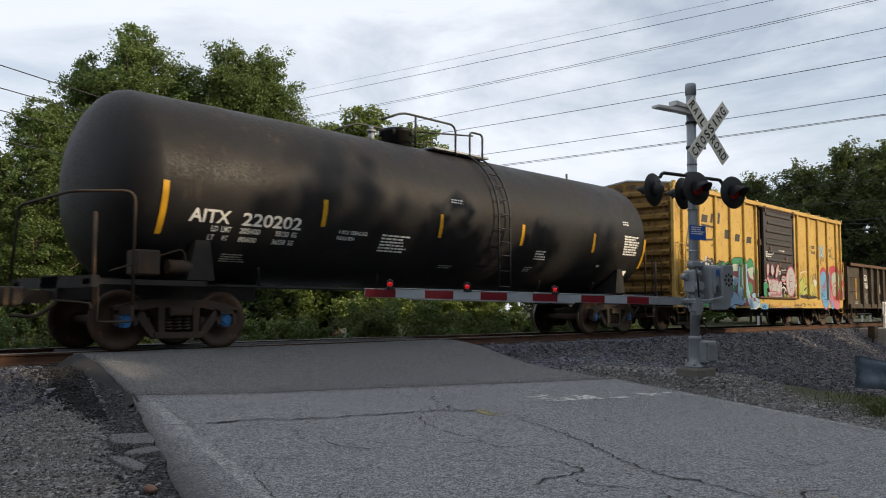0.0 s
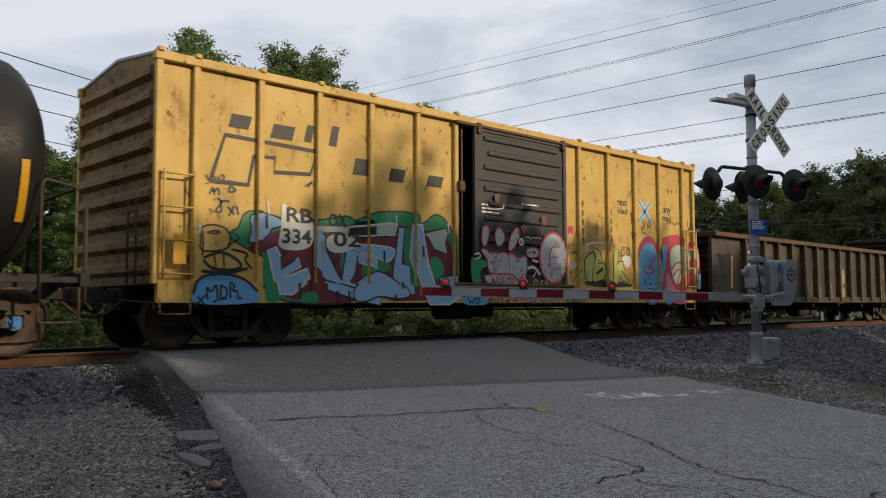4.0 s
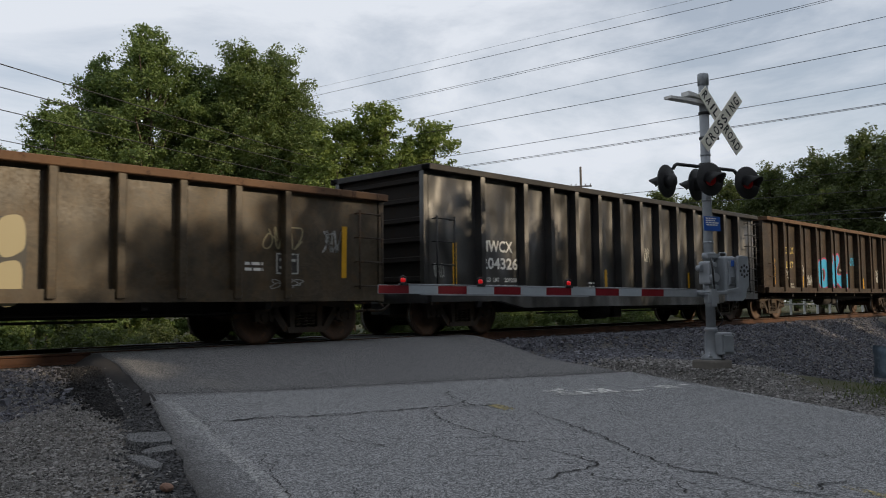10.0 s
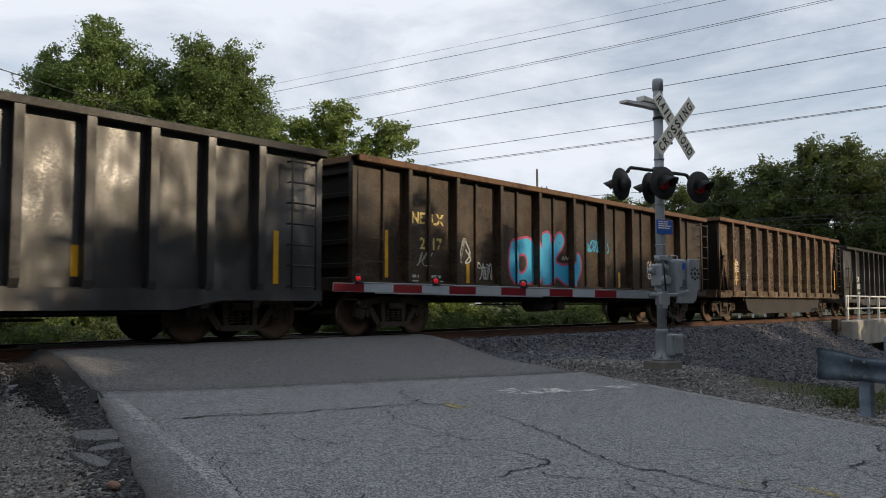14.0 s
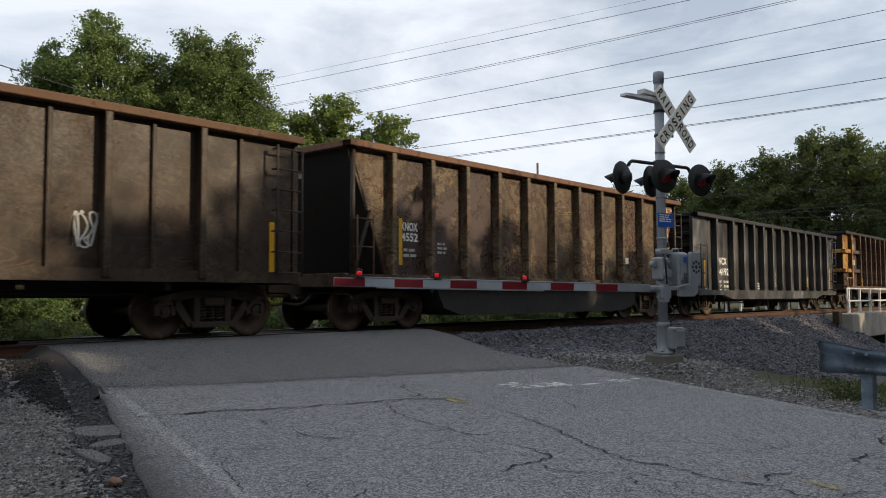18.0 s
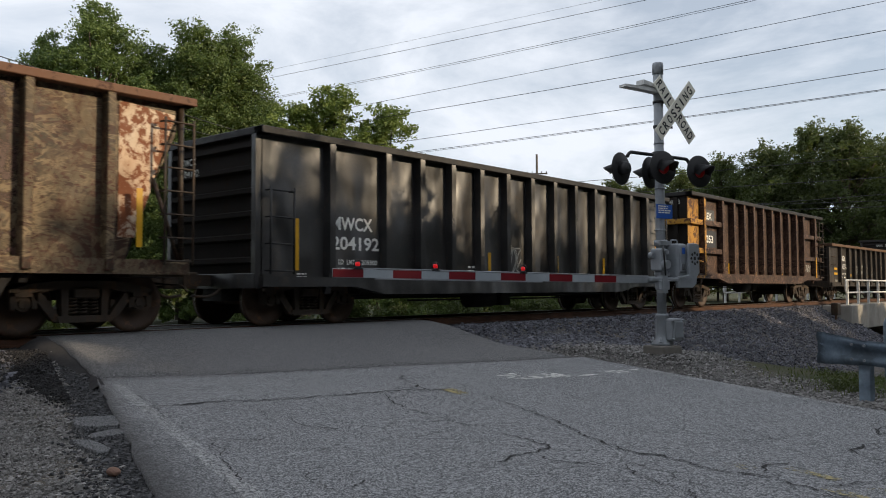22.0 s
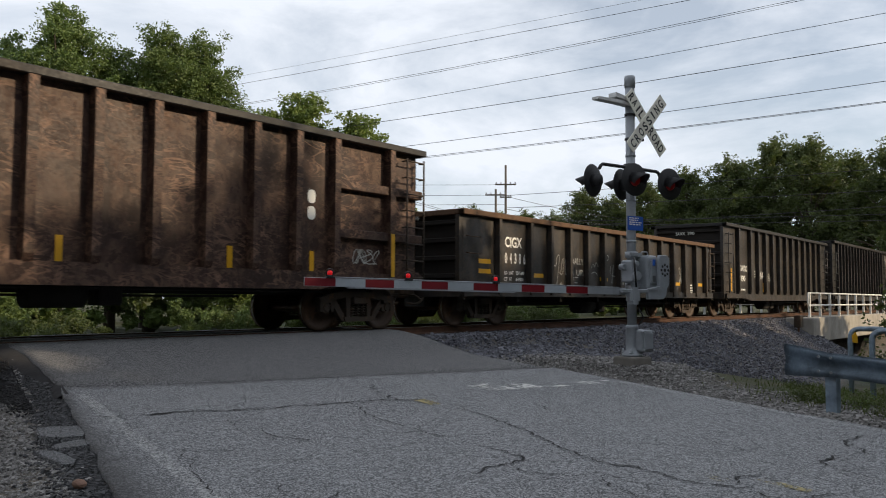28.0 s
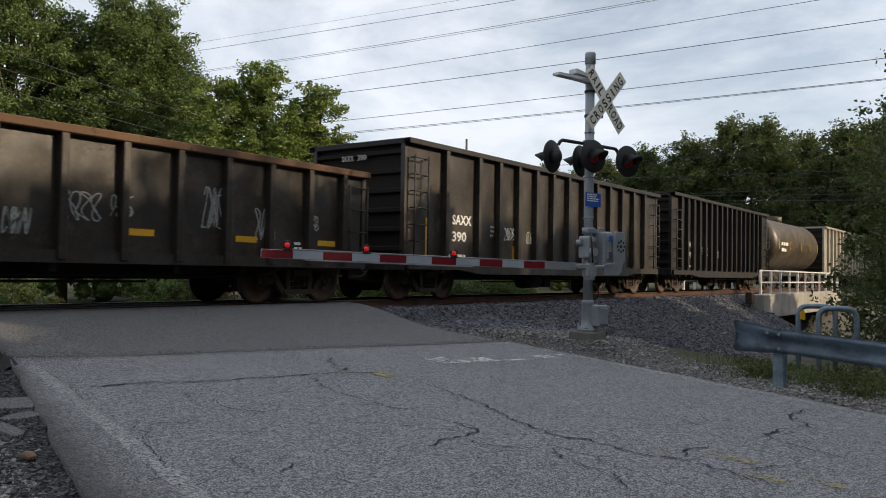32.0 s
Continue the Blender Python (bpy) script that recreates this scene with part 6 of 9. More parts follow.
stroke(bx, "black", 0.05, 7, 0, (1.89, 2.17), (1.9, 2.02))
stroke(bx, "black", 0.05, 7, 0, (3.33, 1.48), (3.34, 1.33))
stroke(bx, "black", 0.05, 7, 0, (4.45, 1.68), (4.46, 1.47))
stroke(bx, "black", 0.05, 7, 0, (4.82, 1.11), (4.84, 0.98))
stroke(bx, "black", 0.05, 7, 0, (4.65, 0.87), (4.66, 0.75))
stroke(bx, "black", 0.05, 7, 0, (5.42, 1.8), (5.43, 1.6))
stroke(bx, "black", 0.03, 7, 0, (3.69, 1.88), (4.06, 1.9), (4.54, 1.95), (4.77, 1.94))
stroke(bx, "white", 0.03, 7, 0, (4.74, 2.35), (4.75, 2.14))
stroke(bx, "white", 0.03, 7, 0, (6.08, 2.3), (6.11, 2.09))
stroke(bx, "white", 0.03, 7, 0, (1.98, 2.38), (2.01, 2.17))
sprayed(bx, "sky", None, 8, 1, 0.03, (0.77, 1.15), (1.24, 1.19), (1.5, 1.1), (1.74, 0.91), (1.85, 0.71), (0.67, 0.68), (0.62, 0.85))
stroke(bx, "black", 0.045, 9, 0, (0.65, 0.85), (0.74, 1.13), (1.18, 1.18), (1.54, 1.1), (1.76, 0.9))
stroke(bx, "black", 0.035, 9, 0, (0.89, 0.77), (0.87, 0.99), (0.95, 0.86), (1.04, 1.04), (1.06, 0.79))
stroke(bx, "black", 0.035, 9, 0, (1.1, 0.99), (1.21, 0.96), (1.22, 0.81), (1.11, 0.77), (1.11, 0.99))
stroke(bx, "black", 0.035, 9, 0, (1.28, 0.79), (1.26, 1.06), (1.36, 0.99), (1.3, 0.91), (1.41, 0.91), (1.4, 0.79), (1.48, 0.79))
stroke(bx, "black", 0.03, 9, 0, (0.7, 0.69), (0.86, 0.84))
stroke(bx, "black", 0.03, 9, 0, (0.72, 0.82), (0.83, 0.71))
stroke(bx, "black", 0.03, 9, 0, (0.98, 0.72), (1.06, 0.77), (1.22, 0.79))
# crouching scribbled shape ahead of it
stroke(bx, "black", 0.03, 2, 0, (0.78, 1.84), (0.9, 1.93), (1.09, 1.94), (1.29, 1.87), (1.33, 1.64), (1.23, 1.55), (0.92, 1.51), (0.79, 1.54), (0.82, 1.71), (0.78, 1.84))
stroke(bx, "black", 0.03, 2, 0, (0.83, 1.84), (0.86, 1.71), (0.84, 1.44))
stroke(bx, "black", 0.025, 2, 0, (0.91, 1.81), (1.06, 1.85), (1.16, 1.83), (1.03, 1.79), (0.92, 1.81))
stroke(bx, "black", 0.045, 2, 0, (0.86, 1.41), (1.1, 1.52), (1.33, 1.48), (1.57, 1.3), (1.34, 1.23), (0.99, 1.25), (0.86, 1.38))
stroke(bx, "black", 0.03, 2, 0, (1.04, 1.47), (1.08, 1.26))
stroke(bx, "black", 0.03, 2, 0, (1.2, 1.49), (1.22, 1.24))
stroke(bx, "black", 0.05, 2, 0, (0.83, 1.21), (1.24, 1.18), (1.63, 1.27))
stroke(bx, "black", 0.04, 2, 0, (0.64, 1.47), (0.59, 1.37), (0.68, 1.28), (0.75, 1.38), (0.64, 1.46))
stroke(bx, "black", 0.04, 2, 0, (1.33, 1.57), (1.66, 1.51), (1.56, 1.41), (1.7, 1.27))
stroke(bx, "black", 0.03, 2, 0, (1.32, 1.84), (1.52, 1.75), (1.26, 1.63))
stroke(bx, "white", 0.03, 3, 0, (0.66, 1.91), (0.81, 1.94), (0.78, 1.75), (0.67, 1.89))
stroke(bx, "black", 0.035, 2, 0, (0.88, 2.71), (0.93, 2.61), (1.07, 2.61), (1.01, 2.71))
stroke(bx, "black", 0.035, 2, 0, (1.07, 2.7), (1.17, 2.61), (1.2, 2.73), (1.13, 2.72))
stroke(bx, "black", 0.035, 2, 0, (0.94, 2.41), (1.01, 2.54), (1.03, 2.41))
stroke(bx, "black", 0.035, 2, 0, (1.0, 2.45), (1.11, 2.53), (1.11, 2.41))
stroke(bx, "black", 0.035, 2, 0, (1.2, 2.63), (1.36, 2.66), (1.24, 2.46), (1.43, 2.5), (1.33, 2.56))
stroke(bx, "black", 0.035, 2, 0, (1.08, 2.36), (1.18, 2.3), (1.02, 2.14), (1.17, 2.13), (1.13, 2.33), (1.29, 2.32))
stroke(bx, "black", 0.035, 2, 0, (1.26, 2.24), (1.38, 2.12))
stroke(bx, "black", 0.035, 2, 0, (1.37, 2.25), (1.28, 2.09))
stroke(bx, "black", 0.035, 2, 0, (1.42, 2.26), (1.45, 2.12))
stroke(bx, "black", 0.03, 2, 0, (2.7, 2.7), (2.83, 2.77), (2.87, 2.82), (2.77, 2.69))
# door: white letters edged red
sprayed(bx, "silver", 'red', 0, 2, 0.03, (6.96, 2.29), (7.11, 2.29), (7.1, 2.08), (7.0, 1.86), (6.91, 1.95), (6.92, 2.16))
sprayed(bx, "silver", 'red', 0, 2, 0.03, (7.42, 2.33), (7.63, 2.09), (7.41, 1.85), (7.27, 2.09))
sprayed(bx, "silver", 'red', 0, 2, 0.03, (8.04, 2.29), (8.06, 2.12), (7.85, 1.86), (7.7, 1.8), (7.78, 2.1), (7.94, 2.3))
sprayed(bx, "silver", 'red', 1, 2, 0.03, (6.87, 1.79), (6.99, 1.82), (7.14, 1.72), (7.26, 1.75), (7.4, 1.72), (7.56, 1.77), (7.69, 1.71), (7.82, 1.78), (7.95, 1.69), (8.06, 1.65), (8.26, 1.73), (8.3, 1.55), (8.25, 1.27), (8.07, 1.16), (7.83, 1.35), (7.23, 1.32), (7.1, 1.36), (7.08, 1.62))
sprayed(bx, "silver", None, 0, 2, 0.03, (7.0, 1.31), (8.27, 1.3), (8.38, 1.1), (7.11, 1.1), (6.99, 1.2))
sprayed(bx, "silver", 'red', 0, 2, 0.03, (8.29, 1.88), (8.67, 1.91), (8.69, 1.72), (8.31, 1.69))
sprayed(bx, "silver", 'red', 1, 2, 0.05, (9.67, 1.74), (9.63, 1.49), (9.49, 1.29), (9.31, 1.18), (9.1, 1.18), (8.91, 1.28), (8.78, 1.46), (8.74, 1.69), (8.77, 1.92), (8.9, 2.12), (9.08, 2.24), (9.29, 2.26), (9.48, 2.16), (9.62, 1.98))
stroke(bx, "red", 0.02, 3, 1, (7.25, 1.69), (7.3, 1.53), (7.23, 1.37))
stroke(bx, "red", 0.025, 3, 1, (7.32, 1.73), (7.41, 1.52), (7.51, 1.71))
stroke(bx, "red", 0.025, 3, 1, (7.69, 1.72), (7.74, 1.55), (7.72, 1.35))
stroke(bx, "red", 0.025, 3, 1, (7.72, 1.72), (7.89, 1.76), (8.01, 1.57), (8.07, 1.69))
stroke(bx, "red", 0.03, 3, 1, (7.21, 1.27), (7.3, 1.07), (7.37, 1.31), (7.45, 1.08), (7.52, 1.31), (7.61, 1.08), (7.72, 1.32), (7.8, 1.08), (7.91, 1.31), (8.0, 1.09), (8.1, 1.3), (8.22, 1.09))
stroke(bx, "red", 0.025, 3, 1, (9.42, 1.97), (9.05, 1.95), (9.06, 1.45), (9.37, 1.47))
stroke(bx, "red", 0.025, 3, 1, (9.06, 1.72), (9.36, 1.74))
stroke(bx, "white", 0.035, 0, 1, (8.19, 2.03), (8.18, 1.98), (8.15, 1.96), (8.1, 1.95), (8.07, 1.98), (8.06, 2.02), (8.07, 2.06), (8.1, 2.08), (8.14, 2.09), (8.18, 2.07), (8.19, 2.03))
stroke(bx, "white", 0.02, 0, 1, (8.12, 2.07), (8.12, 1.96))
stroke(bx, "white", 0.02, 0, 1, (8.26, 2.11), (8.39, 2.16), (8.36, 2.11), (8.46, 2.1), (8.53, 2.15), (8.61, 2.11), (8.68, 2.16), (8.78, 2.11))
stroke(bx, "black", 0.02, 3, 1, (8.33, 1.81), (8.59, 1.81), (8.5, 1.85))
stroke(bx, "black", 0.02, 3, 1, (8.59, 1.81), (8.52, 1.77))
stroke(bx, "white", 0.06, 0, 1, (8.32, 1.46), (8.55, 1.51), (8.73, 1.33))
stroke(bx, "white", 0.05, 0, 1, (8.47, 1.64), (8.67, 1.61))
stroke(bx, "white", 0.03, 0, 1, (8.5, 1.27), (8.62, 1.42))
stroke(bx, "lime", 0.03, 0, 1, (8.52, 1.22), (8.54, 1.08), (8.66, 1.14), (8.62, 1.22), (8.52, 1.21))
stroke(bx, "lime", 0.03, 0, 1, (8.84, 1.21), (8.73, 1.16), (8.85, 1.09))
stroke(bx, "lime", 0.03, 0, 1, (8.92, 1.09), (8.9, 1.22), (9.03, 1.21), (8.94, 1.15), (9.07, 1.09))
sprayed(bx, "green", None, 0, 2, 0.03, (6.58, 1.66), (6.77, 1.6), (7.04, 1.59), (7.07, 1.46), (6.86, 1.4), (6.84, 1.29), (6.89, 1.13), (6.7, 1.08), (6.59, 1.22))
stroke(bx, "white", 0.03, 2, 1, (6.68, 1.69), (6.83, 1.74), (6.87, 1.64), (6.71, 1.6))
sprayed(bx, "rust", None, 0, 2, 0.03, (8.8, 2.61), (8.91, 2.65), (9.0, 2.59), (8.98, 2.45), (8.86, 2.4), (8.79, 2.49))
sprayed(bx, "rust", None, 0, 2, 0.03, (8.11, 2.39), (8.21, 2.42), (8.3, 2.37), (8.27, 2.26), (8.17, 2.22), (8.1, 2.3))
sprayed(bx, "rust", None, 0, 2, 0.03, (7.29, 2.96), (7.39, 3.0), (7.47, 2.94), (7.44, 2.82), (7.35, 2.76), (7.29, 2.85))
stroke(bx, "white", 0.03, 0, 1, (7.11, 2.65), (7.57, 2.68), (7.57, 2.76))
# sill below the door
sprayed(bx, "sky", None, 0, 1, 0.03, (6.4, 0.89), (7.0, 0.88), (7.11, 0.75), (7.1, 0.67), (6.4, 0.67))
stroke(bx, "black", 0.03, 2, 0, (6.57, 0.81), (6.6, 0.69), (6.65, 0.78), (6.7, 0.69), (6.73, 0.81))
stroke(bx, "black", 0.03, 2, 0, (6.77, 0.81), (6.79, 0.7), (6.89, 0.73), (6.87, 0.81), (6.77, 0.81))
stroke(bx, "black", 0.03, 2, 0, (7.17, 0.68), (7.19, 0.85), (7.28, 0.82), (7.2, 0.77), (7.3, 0.69))
stroke(bx, "black", 0.03, 2, 0, (7.32, 0.83), (7.34, 0.72), (7.44, 0.72), (7.44, 0.85))
stroke(bx, "black", 0.03, 2, 0, (7.58, 0.84), (7.5, 0.82), (7.6, 0.75), (7.49, 0.7))
stroke(bx, "black", 0.03, 2, 0, (7.68, 0.78), (7.79, 0.68))
stroke(bx, "black", 0.03, 2, 0, (7.79, 0.8), (7.69, 0.68))
stroke(bx, "red", 0.025, 2, 0, (7.89, 0.85), (7.99, 0.72), (8.06, 0.82), (7.89, 0.75))
stroke(bx, "red", 0.025, 2, 0, (8.16, 0.85), (8.33, 0.71), (8.54, 0.75))
stroke(bx, "blue", 0.025, 2, 0, (8.33, 0.8), (8.51, 0.82), (8.47, 0.71), (8.62, 0.71), (8.65, 0.8), (8.54, 0.75))
stroke(bx, "blue", 0.025, 2, 0, (8.8, 0.68), (8.83, 0.82), (8.91, 0.71), (8.98, 0.82), (9.0, 0.7))
stroke(bx, "blue", 0.025, 2, 0, (9.14, 0.68), (9.12, 0.8), (9.21, 0.69), (9.31, 0.82))
stroke(bx, "black", 0.025, 2, 0, (9.64, 0.81), (9.85, 0.84), (10.05, 0.77), (9.81, 0.71), (10.35, 0.75))
stroke(bx, "black", 0.025, 2, 0, (9.72, 0.82), (10.01, 0.86), (10.44, 0.79))
stroke(bx, "black", 0.025, 2, 0, (10.01, 0.86), (10.17, 0.77), (9.97, 0.81))
stroke(bx, "black", 0.025, 2, 0, (10.24, 0.82), (10.56, 0.9), (10.99, 0.86), (10.66, 0.78))
stroke(bx, "black", 0.025, 2, 0, (11.09, 0.88), (11.55, 0.82), (11.4, 0.78))
stroke(bx, "black", 0.025, 2, 0, (11.71, 0.86), (11.92, 0.8), (12.03, 0.91), (11.92, 0.82))
# beyond the door: lime letters
sprayed(bx, "lime", 'black', 2, 0, 0.035, (10.21, 1.91), (10.37, 1.94), (10.29, 1.71))
sprayed(bx, "lime", 'black', 2, 0, 0.035, (10.09, 1.2), (10.32, 1.46), (10.3, 1.23))
sprayed(bx, "lime", 'black', 2, 0, 0.035, (10.54, 1.74), (10.69, 1.83), (10.87, 1.91), (10.94, 1.8), (10.83, 1.46), (10.8, 1.22), (10.65, 1.24), (10.68, 1.49), (10.56, 1.24))
sprayed(bx, "lime", 'black', 2, 0, 0.035, (10.86, 2.04), (11.13, 1.94), (11.21, 1.73), (11.08, 1.75), (11.06, 1.64), (11.29, 1.67), (11.39, 1.5), (11.29, 1.3), (10.89, 1.22), (10.82, 1.29), (10.89, 1.59), (10.98, 1.81))
sprayed(bx, "lime", 'black', 2, 0, 0.035, (11.73, 1.98), (11.91, 2.03), (11.83, 1.63), (11.94, 1.72), (12.08, 1.73), (12.13, 1.55), (12.0, 1.5), (12.33, 1.23), (12.08, 1.27), (11.92, 1.4), (11.86, 1.18), (11.7, 1.22))
sprayed(bx, "black", None, 1, 1, 0.03, (10.53, 1.28), (12.36, 1.23), (12.58, 1.1), (10.51, 1.09))
sprayed(bx, "black", None, 4, 0, 0.03, (10.96, 1.44), (11.24, 1.58), (11.26, 1.51), (11.01, 1.38))
sprayed(bx, "white", None, 0, 1, 0.03, (12.02, 1.86), (12.35, 1.92), (12.49, 1.79), (12.35, 1.55), (12.16, 1.64))
stroke(bx, "white", 0.04, 1, 0, (10.59, 1.93), (10.62, 2.13), (11.38, 2.18), (11.43, 2.08))
stroke(bx, "black", 0.02, 2, 0, (12.16, 1.97), (12.15, 1.91), (12.1, 1.87), (12.05, 1.88), (12.02, 1.93), (12.01, 1.99), (12.05, 2.04), (12.1, 2.05), (12.15, 2.02), (12.16, 1.97))
stroke(bx, "black", 0.02, 2, 0, (12.4, 1.98), (12.39, 1.92), (12.34, 1.89), (12.29, 1.89), (12.25, 1.94), (12.25, 2.0), (12.29, 2.05), (12.34, 2.07), (12.39, 2.04), (12.4, 1.98))
stroke(bx, "black", 0.02, 2, 0, (12.05, 2.08), (12.41, 2.09))
sprayed(bx, "red", None, 0, 1, 0.03, (9.9, 2.47), (10.03, 2.5), (10.13, 2.47), (10.1, 2.3), (9.99, 2.35), (9.9, 2.28))
stroke(bx, "red", 0.04, 0, 0, (10.31, 2.53), (10.21, 2.37))
stroke(bx, "red", 0.02, 0, 0, (10.21, 2.37), (10.1, 2.09))
stroke(bx, "red", 0.05, 0, 0, (10.04, 1.88), (10.2, 1.88))
stroke(bx, "red", 0.03, 0, 0, (9.96, 1.39), (10.0, 1.45), (10.04, 1.35))
stroke(bx, "white", 0.16, 0, 0, (9.98, 1.51), (10.18, 1.64))
# large blue, pink and pale letters at the end
sprayed(bx, "red", None, 0, 1, 0.03, (13.88, 1.56), (13.81, 1.16), (13.63, 0.83), (13.38, 0.66), (13.1, 0.66), (12.86, 0.83), (12.7, 1.14), (12.64, 1.52), (12.7, 1.9), (12.86, 2.23), (13.1, 2.42), (13.38, 2.44), (13.63, 2.28), (13.81, 1.96))
sprayed(bx, "red", None, 0, 1, 0.03, (13.76, 2.39), (14.18, 2.49), (14.65, 2.58), (15.07, 2.38), (15.09, 0.83), (14.5, 0.68), (14.17, 0.83), (13.78, 0.68), (13.66, 1.8))
sprayed(bx, "red", None, 0, 1, 0.03, (15.08, 2.3), (15.43, 2.43), (15.8, 2.26), (15.84, 1.15), (15.13, 1.04))
sprayed(bx, "sky", None, 2, 1, 0.03, (13.77, 1.5), (13.72, 1.14), (13.57, 0.86), (13.36, 0.7), (13.13, 0.7), (12.92, 0.86), (12.78, 1.13), (12.73, 1.47), (12.78, 1.81), (12.92, 2.09), (13.13, 2.26), (13.36, 2.27), (13.57, 2.13), (13.72, 1.85))
sprayed(bx, "sky", None, 2, 1, 0.03, (13.82, 2.2), (14.08, 2.26), (14.14, 2.07), (13.95, 1.51), (13.88, 0.97), (13.79, 1.02))
sprayed(bx, "sky", None, 2, 1, 0.03, (13.85, 0.97), (14.11, 1.22), (14.24, 0.83), (14.17, 0.68), (13.88, 0.68))
sprayed(bx, "pink", None, 3, 1, 0.03, (14.08, 1.62), (14.24, 1.42), (14.5, 1.03), (14.98, 0.98), (14.98, 0.68), (14.24, 0.68), (14.04, 1.02))
sprayed(bx, "mint", None, 4, 1, 0.03, (14.31, 2.18), (14.72, 2.3), (14.99, 2.17), (15.03, 1.75), (14.88, 1.44), (14.57, 1.11), (14.31, 1.48), (14.24, 1.92))
sprayed(bx, "mint", None, 2, 1, 0.03, (15.17, 2.18), (15.5, 2.33), (15.76, 2.16), (15.75, 1.47), (15.2, 1.5))
sprayed(bx, "red", None, 3, 1, 0.03, (15.71, 1.81), (15.65, 1.71), (15.5, 1.66), (15.33, 1.67), (15.22, 1.74), (15.22, 1.84), (15.33, 1.92), (15.5, 1.95), (15.66, 1.9))
sprayed(bx, "red", None, 3, 1, 0.03, (15.73, 1.31), (15.68, 1.22), (15.56, 1.17), (15.42, 1.19), (15.33, 1.25), (15.33, 1.34), (15.42, 1.41), (15.56, 1.43), (15.68, 1.39))
sprayed(bx, "sky", None, 3, 0, 0.03, (15.64, 1.52), (15.85, 1.52), (15.84, 1.1), (15.63, 1.1))
stroke(bx, "red", 0.045, 5, 0, (13.02, 1.67), (13.08, 1.51), (13.23, 1.44), (13.41, 1.5), (13.5, 1.64))
stroke(bx, "red", 0.06, 5, 0, (13.17, 1.61), (13.32, 1.69), (13.6, 1.94))
sprayed(bx, "red", None, 5, 1, 0.03, (13.38, 1.63), (13.35, 1.58), (13.28, 1.56), (13.21, 1.58), (13.18, 1.62), (13.21, 1.67), (13.28, 1.69), (13.35, 1.68))
stroke(bx, "red", 0.05, 6, 0, (14.34, 1.6), (14.54, 1.79), (14.85, 1.82), (14.85, 1.54), (14.64, 1.64), (14.41, 1.43))
stroke(bx, "red", 0.05, 6, 0, (14.57, 1.11), (14.64, 1.38), (14.82, 1.59))
stroke(bx, "black", 0.025, 6, 0, (12.99, 1.34), (13.11, 1.2))
stroke(bx, "black", 0.025, 6, 0, (13.11, 1.35), (13.0, 1.19))
stroke(bx, "black", 0.025, 6, 0, (13.26, 1.37), (13.2, 1.18), (13.38, 1.21))
stroke(bx, "black", 0.025, 6, 0, (13.05, 1.08), (13.41, 1.07), (13.38, 0.99), (13.11, 0.97))
stroke(bx, "black", 0.025, 2, 0, (12.99, 2.86), (13.05, 2.58), (13.11, 2.82))
stroke(bx, "black", 0.025, 2, 0, (13.29, 2.84), (13.17, 2.66), (13.35, 2.7), (13.38, 2.85))
stroke(bx, "black", 0.025, 2, 0, (13.54, 2.86), (13.6, 2.62), (13.66, 2.58))
stroke(bx, "black", 0.025, 2, 0, (13.02, 2.53), (13.17, 2.47))
stroke(bx, "black", 0.025, 2, 0, (14.12, 2.91), (14.31, 2.78), (14.25, 2.93), (14.58, 2.78), (14.65, 2.91), (14.89, 2.78))
stroke(bx, "black", 0.025, 2, 0, (15.18, 2.96), (15.25, 2.65), (15.36, 2.92))
stroke(bx, "sky", 0.03, 2, 0, (15.19, 3.69), (15.44, 3.62), (15.22, 3.49), (15.48, 3.46))
stroke(bx, "sky", 0.03, 2, 0, (15.26, 3.39), (15.4, 3.24), (15.25, 3.12))
# rust beside the posts
sprayed(bx, "rust", None, 0, 1, 0.03, (10.42, 3.11), (10.51, 3.14), (10.53, 3.05), (10.5, 2.94), (10.44, 2.97), (10.46, 3.03))
sprayed(bx, "rust", None, 0, 1, 0.03, (10.43, 2.89), (10.51, 2.92), (10.53, 2.83), (10.5, 2.73), (10.44, 2.76), (10.46, 2.81))
sprayed(bx, "rust", None, 0, 1, 0.03, (10.43, 2.68), (10.51, 2.7), (10.53, 2.62), (10.5, 2.51), (10.44, 2.54), (10.46, 2.59))
sprayed(bx, "rust", None, 0, 1, 0.03, (10.43, 2.46), (10.52, 2.49), (10.54, 2.4), (10.51, 2.29), (10.44, 2.32), (10.46, 2.38))
sprayed(bx, "rust", None, 0, 1, 0.03, (10.43, 2.25), (10.52, 2.27), (10.54, 2.18), (10.51, 2.08), (10.45, 2.11), (10.47, 2.16))
sprayed(bx, "rust", None, 0, 1, 0.03, (11.57, 3.0), (11.64, 3.02), (11.66, 2.94), (11.63, 2.83), (11.58, 2.86), (11.59, 2.91))
sprayed(bx, "rust", None, 0, 1, 0.03, (11.57, 2.78), (11.64, 2.81), (11.66, 2.72), (11.63, 2.62), (11.58, 2.65), (11.6, 2.7))
sprayed(bx, "rust", None, 0, 1, 0.03, (11.57, 2.57), (11.64, 2.6), (11.66, 2.51), (11.64, 2.41), (11.58, 2.44), (11.6, 2.49))
sprayed(bx, "rust", None, 0, 1, 0.03, (11.57, 2.36), (11.65, 2.38), (11.67, 2.3), (11.64, 2.19), (11.58, 2.22), (11.6, 2.28))
sprayed(bx, "rust", None, 0, 1, 0.03, (12.45, 3.0), (12.52, 3.02), (12.54, 2.88), (12.51, 2.68), (12.46, 2.74), (12.47, 2.84))
